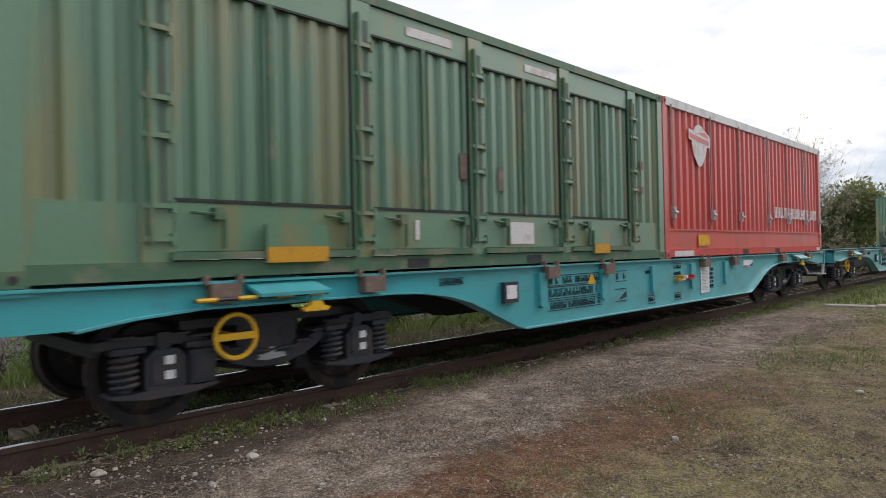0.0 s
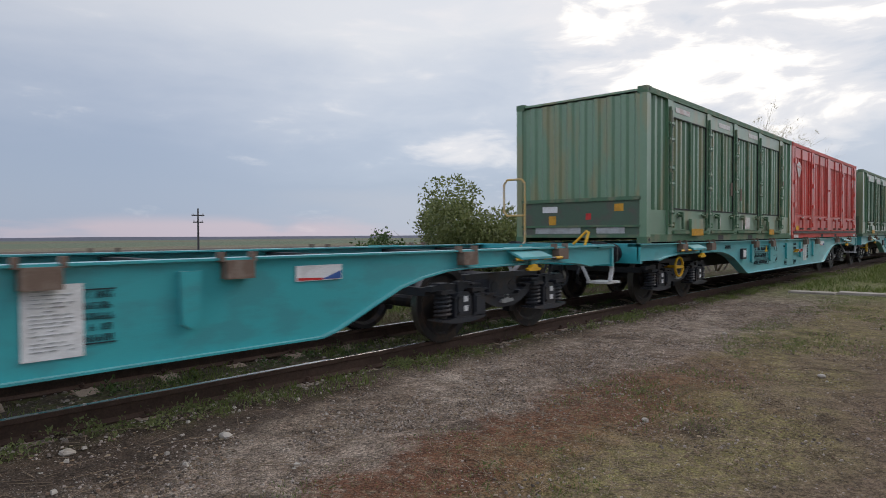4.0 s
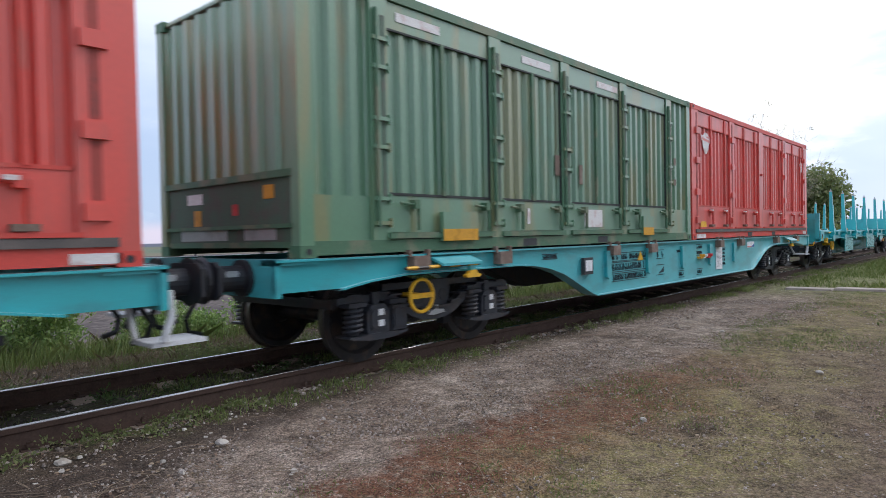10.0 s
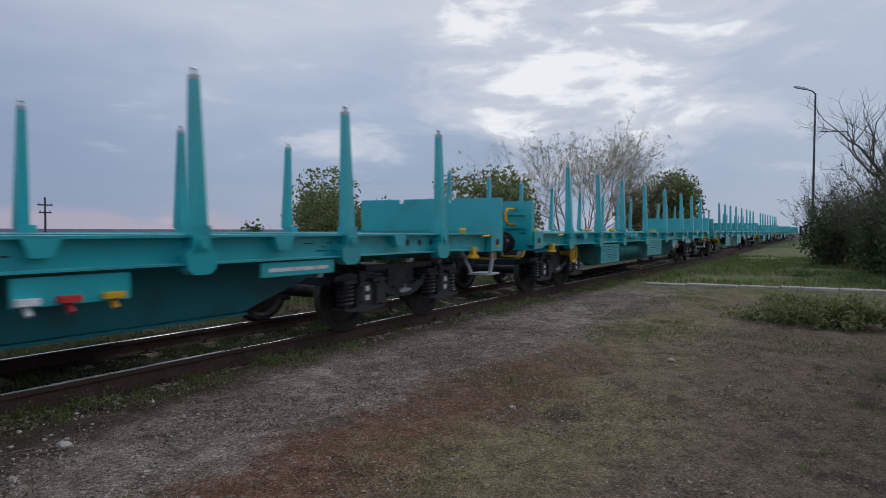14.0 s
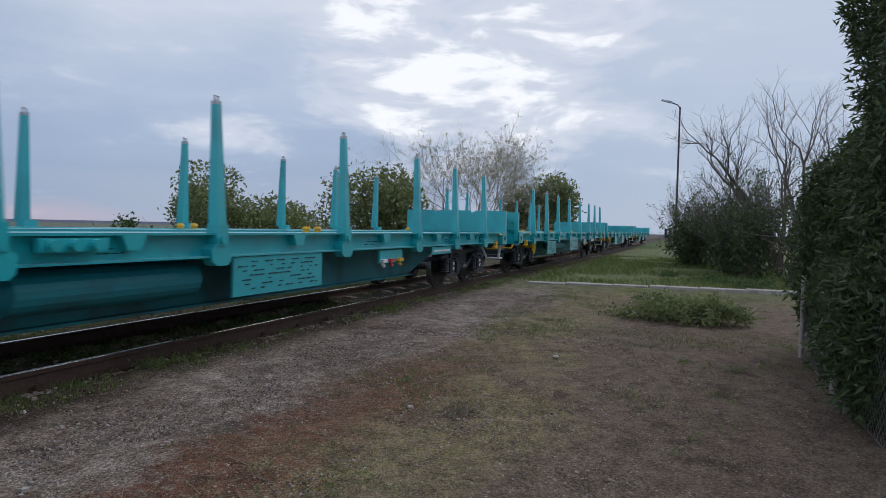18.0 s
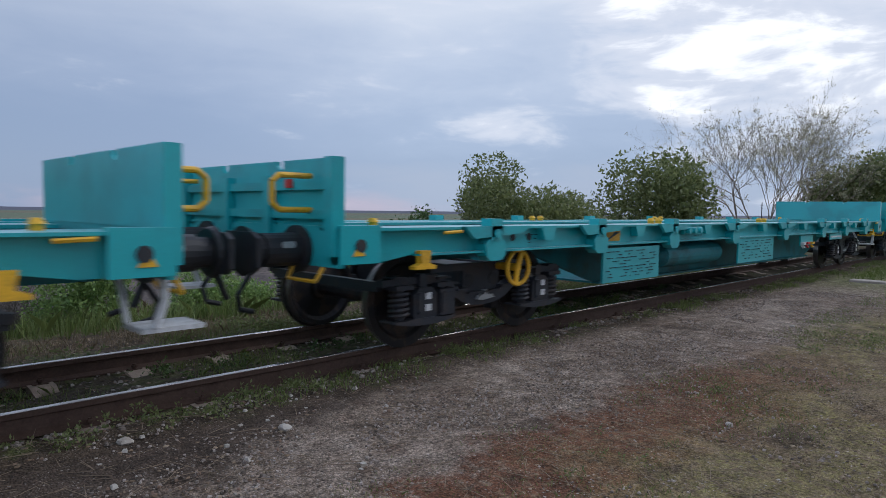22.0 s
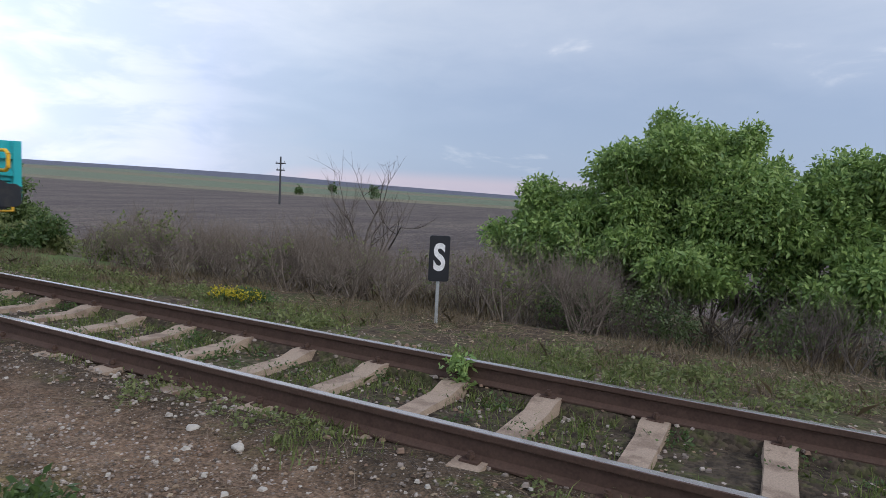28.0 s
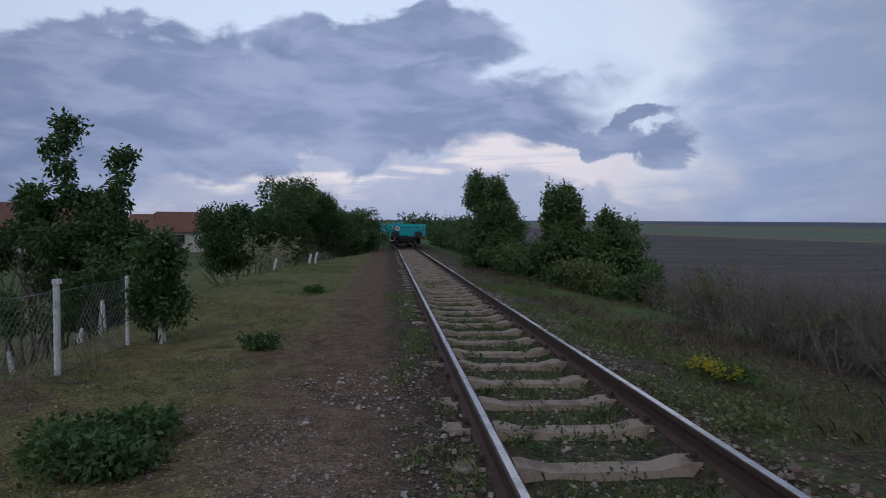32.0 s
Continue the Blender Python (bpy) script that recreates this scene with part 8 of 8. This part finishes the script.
def strip():
    """The pale concrete kerb that runs away from the track."""
    y = -1.15
    i = 0
    first = None
    slab_root = new("concrete_kerb")
    while y > -13:
        w = 1.15 + random.uniform(-0.2, 0.25)
        bm = B()
        x = 18.1 + (-1.15 - y) * 0.20
        box(bm, x - 0.2, x + 0.22, y - w + 0.015, y, -0.3, LOW + 0.05 + random.uniform(-0.01, 0.015))
        bmesh.ops.bevel(bm, geom=bm.edges[:], offset=0.012, segments=1, affect="EDGES")
        part("kerb_stone", bm, SLAB, slab_root)
        y -= w
    tagged(slab_root, "pale worn concrete kerb stones set in grass", "kerb", kind="structure")


strip()


def house(x, y, turn, w, d, h, label):
    th = new("house")
    th.matrix_basis = pose(x, y, rise(x, y), 0, 0, turn)
    bm = B()
    box(bm, -w / 2, w / 2, -d / 2, d / 2, 0, h)
    part("wall", bm, WALLP, th, "pale plastered walls")
    bm = B()
    prism(bm, [(-w / 2 - 0.3, h), (0, h + w * 0.32), (w / 2 + 0.3, h), (w / 2 + 0.3, h - 0.12), (-w / 2 - 0.3, h - 0.12)], -d / 2 - 0.3, d / 2 + 0.3)
    part("roof", bm, ROOFT, th, "red tiled gable roof")
    bm = B()
    box(bm, w * 0.15, w * 0.15 + 0.5, -0.3, 0.3, h, h + w * 0.34)
    part("chimney", bm, ROOFT, th)
    for s in (-1, 1):
        for q in (-0.28, 0.05, 0.34):
            bm = B()
            box(bm, min(s * w / 2, s * (w / 2 + 0.03)), max(s * w / 2, s * (w / 2 + 0.03)), q * d - 0.5, q * d + 0.5, 1.0, 2.2)
            part("window", bm, SIGNB, th, "dark window")
    tagged(th, label, "house", "village houses")


house(-88, -25, 20, 8, 11, 2.6, "low village house with red tiled roof")
house(-96, -33, -15, 7, 9, 2.8, "low village house with red tiled roof")
house(-80, -42, 40, 9, 12, 3.0, "pale village house with red tiled roof")
house(-72, -50, 10, 8, 10, 2.6, "pale village house with red tiled roof")

# ---- ground cover ----
def scatter(name, n, area, mesh_r, material, label, seed, keep=None, flat=0.6, cat="stones"):
    """Loose stones: squashed irregular lumps lying on the ground, as one sheet of stuff."""
    rng = np.random.default_rng(seed)
    base = np.array([(-1, -1, -1), (1, -1, -1), (1, 1, -1), (-1, 1, -1), (-0.7, -0.7, 0.7), (0.7, -0.7, 0.8), (0.65, 0.7, 0.7), (-0.7, 0.65, 0.9)], float) * 0.6
    quads = [(0, 3, 2, 1), (4, 5, 6, 7), (0, 1, 5, 4), (1, 2, 6, 5), (2, 3, 7, 6), (3, 0, 4, 7)]
    verts, faces = [], []
    x0, x1, y0, y1 = area
    done = 0
    while done < n:
        x, y = rng.uniform(x0, x1), rng.uniform(y0, y1)
        if keep and not keep(x, y, rng):
            continue
        r = mesh_r * (0.45 + 1.0 * rng.random() ** 2)
        a = rng.uniform(0, 6.28)
        m = np.array([[math.cos(a), -math.sin(a), 0], [math.sin(a), math.cos(a), 0], [0, 0, flat]])
        v = (base * (0.7 + 0.6 * rng.random((8, 3))) * r) @ m.T + (x, y, rise(x, y) + r * 0.15)
        k = len(verts)
        verts += [tuple(q) for q in v]
        faces += [tuple(k + i for i in f) for f in quads]
        done += 1
    ob = rawmesh(name, verts, faces, material)
    tagged(ob, label, cat, kind="stuff")


def off_rails(x, y, rng):
    return abs(y - NEAR) > 0.07 and abs(y - FAR) > 0.07


scatter("ballast_stones", 8000, (-16, 14, -0.5, 2.3), 0.026, GRAVEL, "brown-grey ballast stones round the sleepers", 1, off_rails)
scatter("yard_gravel", 30000, (-8, 15, -5.2, -0.3), 0.013, GRAVEL, "fine brown-grey gravel trodden into the yard", 2, lambda x, y, r: r.random() < 0.22 + 0.78 * math.exp(-((y + 1.6) / 0.8) ** 2))
scatter("pale_stones", 260, (-7, 3.4, -2.2, -0.2), 0.026, STONE_W, "scattered pale stones beside the rail", 3, lambda x, y, r: r.random() < math.exp(-((y + 0.8) / 0.6) ** 2))
scatter("pale_pebbles", 260, (-8, 20, -5.5, -0.3), 0.016, STONE_W, "scattered pale pebbles in the yard", 4)
scatter("leaf_litter", 12000, (-7, 14, -6.5, 1.9), 0.017, LITTER, "dry brown leaves and crumbs on the soil", 8, lambda x, y, r: r.random() < 0.5 + 0.5 * noise.noise(Vector((x * 0.9, y * 0.9, 4))), flat=0.25, cat="litter")
scatter("verge_litter", 6000, (-12, 8, 1.9, 5.2), 0.022, LITTER, "dry brown leaves on the far verge", 18, lambda x, y, r: r.random() < 0.55 + 0.45 * noise.noise(Vector((x * 0.8, y * 0.8, 14))), flat=0.25, cat="litter")
scatter("far_side_ballast", 2600, (-40, 12, 1.55, 2.7), 0.032, STONE, "grey ballast shoulder beyond the far rail", 6, lambda x, y, r: r.random() < math.exp(-((y - 1.9) / 0.45) ** 2))


def spots(n, area, seed, keep=None):
    rng = np.random.default_rng(seed)
    out = []
    while len(out) < n:
        x, y = rng.uniform(area[0], area[1]), rng.uniform(area[2], area[3])
        if keep is None or keep(x, y, rng):
            out.append((x, y, rise(x, y) - 0.01))
    return out


def patchy(scale, cut, off):
    def test(x, y, rng):
        return noise.noise(Vector((x * scale + off, y * scale, off))) > cut
    return test


def tuftstuff(name, pts, h, m, label, seed, per=7, spread=0.05, width=0.004):
    tagged(blades(name, pts, h, m, seed, per, spread, width), label, "grass", kind="stuff")


tuftstuff("rail_side_grass", spots(650, (-16, 30, -0.7, -0.14), 11, patchy(0.9, 0.05, 3)), 0.085, GRASS, "fresh green grass tufts along the rail", 12, 9, 0.06)
def weeds(name, n, area, r, leaf, m, label, seed, keep=None):
    """Low broad-leaved weeds in small rosettes."""
    pts = spots(n, area, seed, keep)
    rng = np.random.default_rng(seed)
    k = 0.5 + rng.random(n)
    rad = np.stack([r * k, r * k * 0.8, r * k * 0.55], 1)
    tagged(leaves(name, np.array(pts) + [0, 0, r * 0.35], rad, n * 54, leaf, m, None, seed, 0.2), label, "weeds", kind="stuff")


weeds("rail_side_weeds", 230, (-14, 26, -0.62, -0.12), 0.09, 0.02, LEAF_O, "low green weeds along the rail", 61, patchy(0.7, 0.0, 33))
weeds("track_weeds", 260, (-14, 14, 0.15, 1.3), 0.11, 0.02, LEAF_D, "low green weeds between the sleepers", 62, patchy(0.9, -0.05, 43))
weeds("verge_weeds", 260, (-14, 16, 1.7, 3.6), 0.16, 0.028, LEAF_O, "low green weeds on the far verge", 63, patchy(0.5, 0.0, 53))
weeds("yard_weeds", 110, (-9, 16, -6.5, -2.6), 0.08, 0.014, LEAF_O, "small flat weeds in the yard", 64, patchy(0.6, 0.15, 63))
tuftstuff("track_grass", spots(1500, (-20, 12, 0.12, 1.32), 13, patchy(0.8, -0.12, 7)), 0.09, GRASS, "grass and weeds between the sleepers", 14, 8, 0.07)
tuftstuff("yard_grass", spots(5200, (-12, 18, -7.0, -2.2), 15, patchy(0.55, 0.0, 1)), 0.035, GRASS, "thin short grass in patches", 16, 8, 0.08, 0.003)
tuftstuff("dry_yard_grass", spots(5200, (-10, 16, -6.5, -1.6), 17, patchy(0.5, -0.2, 21)), 0.028, GRASS_DRY, "thin dry grass and moss stems", 18, 6, 0.09, 0.0025)
tuftstuff("verge_grass", spots(2600, (-30, 22, 2.5, 5.4), 19, patchy(0.5, -0.1, 5)), 0.15, GRASS_DRY, "tall dry grass on the far verge", 20, 10, 0.10, 0.003)
tuftstuff("verge_green_grass", spots(3000, (-22, 22, 1.75, 3.6), 21, patchy(0.6, -0.05, 9)), 0.085, GRASS, "green grass on the far verge", 22, 12, 0.09, 0.003)
tuftstuff("kerb_grass", spots(2600, (18.6, 40, -9, -0.8), 23, patchy(0.3, -0.2, 2)), 0.14, GRASS, "rough green grass beyond the kerb", 24, 7, 0.15, 0.009)
tuftstuff("bank_grass", spots(2200, (-30, -5, -7, -2.0), 25, patchy(0.4, -0.05, 4)), 0.06, GRASS, "short grass on the bank top", 26, 7, 0.1, 0.005)
tuftstuff("lineside_green", spots(1500, (2, 26, 4.2, 7.5), 27), 0.38, GRASS, "tall fresh green weeds beyond the track", 28, 9, 0.12, 0.008)
tuftstuff("field_edge_reeds", spots(1800, (-14, 30, 7.0, 12.0), 29), 0.55, GRASS_DRY, "dry pale grass along the field edge", 30, 7, 0.12, 0.006)


def straws(name, n, area, seed, label, thick=0.0028, longest=0.28, high=0.02):
    """Dry straws and twigs lying flat."""
    rng = np.random.default_rng(seed)
    bm = B()
    for _ in range(n):
        x, y, a, l_ = rng.uniform(area[0], area[1]), rng.uniform(area[2], area[3]), rng.uniform(0, 3.14), rng.uniform(0.05, longest)
        z = rise(x, y) + 0.012
        dx, dy = math.cos(a) * l_, math.sin(a) * l_
        tube(bm, (x, y, z), (x + dx, y + dy, z + rng.uniform(-0.004, high)), thick, thick * 0.5, 3, False)
    tagged(part(name, bm, TWIG, None), label, "twigs", kind="stuff")


straws("dry_straws", 2400, (-6, 9, -4.6, -0.3), 31, "dry straws and twigs on the gravel")
straws("verge_straws", 1700, (-9, 13, 2.6, 4.8), 32, "dry brown stalks heaped on the far verge", 0.0035, 0.38, 0.07)
th = bush("flower_clump", (-6.65, 2.75, -0.25), (-6.65, 2.75, -0.12), (0.45, 0.3, 0.10), 1100, 0.025, LEAF_D, "clump of yellow flowering weed by the rail", 601, 5, 5, "", 0.004)
fl = leaves("blossoms", [(0, 0, 0.2), (0.25, 0.05, 0.17), (-0.24, 0.0, 0.17)], [(0.22, 0.16, 0.05)] * 3, 700, 0.018, FLOWER, th, 602, 0.2)
bush("tall_weed", (-2.55, 1.30, -0.22), (-2.55, 1.30, -0.10), (0.14, 0.12, 0.13), 260, 0.035, LEAF_S, "tall green weed beside the rail", 603, 4, 3, "", 0.004)
for i, (x, y, r_) in enumerate(((2.42, -1.13, 0.06), (1.5, -0.65, 0.06), (4.9, -3.3, 0.035), (9.9, -2.25, 0.04), (-3.45, -0.67, 0.05), (-3.0, -0.72, 0.05), (-5.2, -1.36, 0.04), (7.6, -4.0, 0.05))):
    bm = B()
    bmesh.ops.create_icosphere(bm, subdivisions=2, radius=r_)
    for v in bm.verts:
        v.co *= 0.8 + 0.4 * noise.noise(v.co * 14 + Vector((i * 3.1, 0, 0)))
        v.co.z *= 0.6
    ob = part("pale_stone", bm, STONE_W, None)
    ob.location = (x, y, LOW + r_ * 0.3)
    tagged(ob, "pale rounded stone lying on the gravel", "stone", "pale stones")


motions()
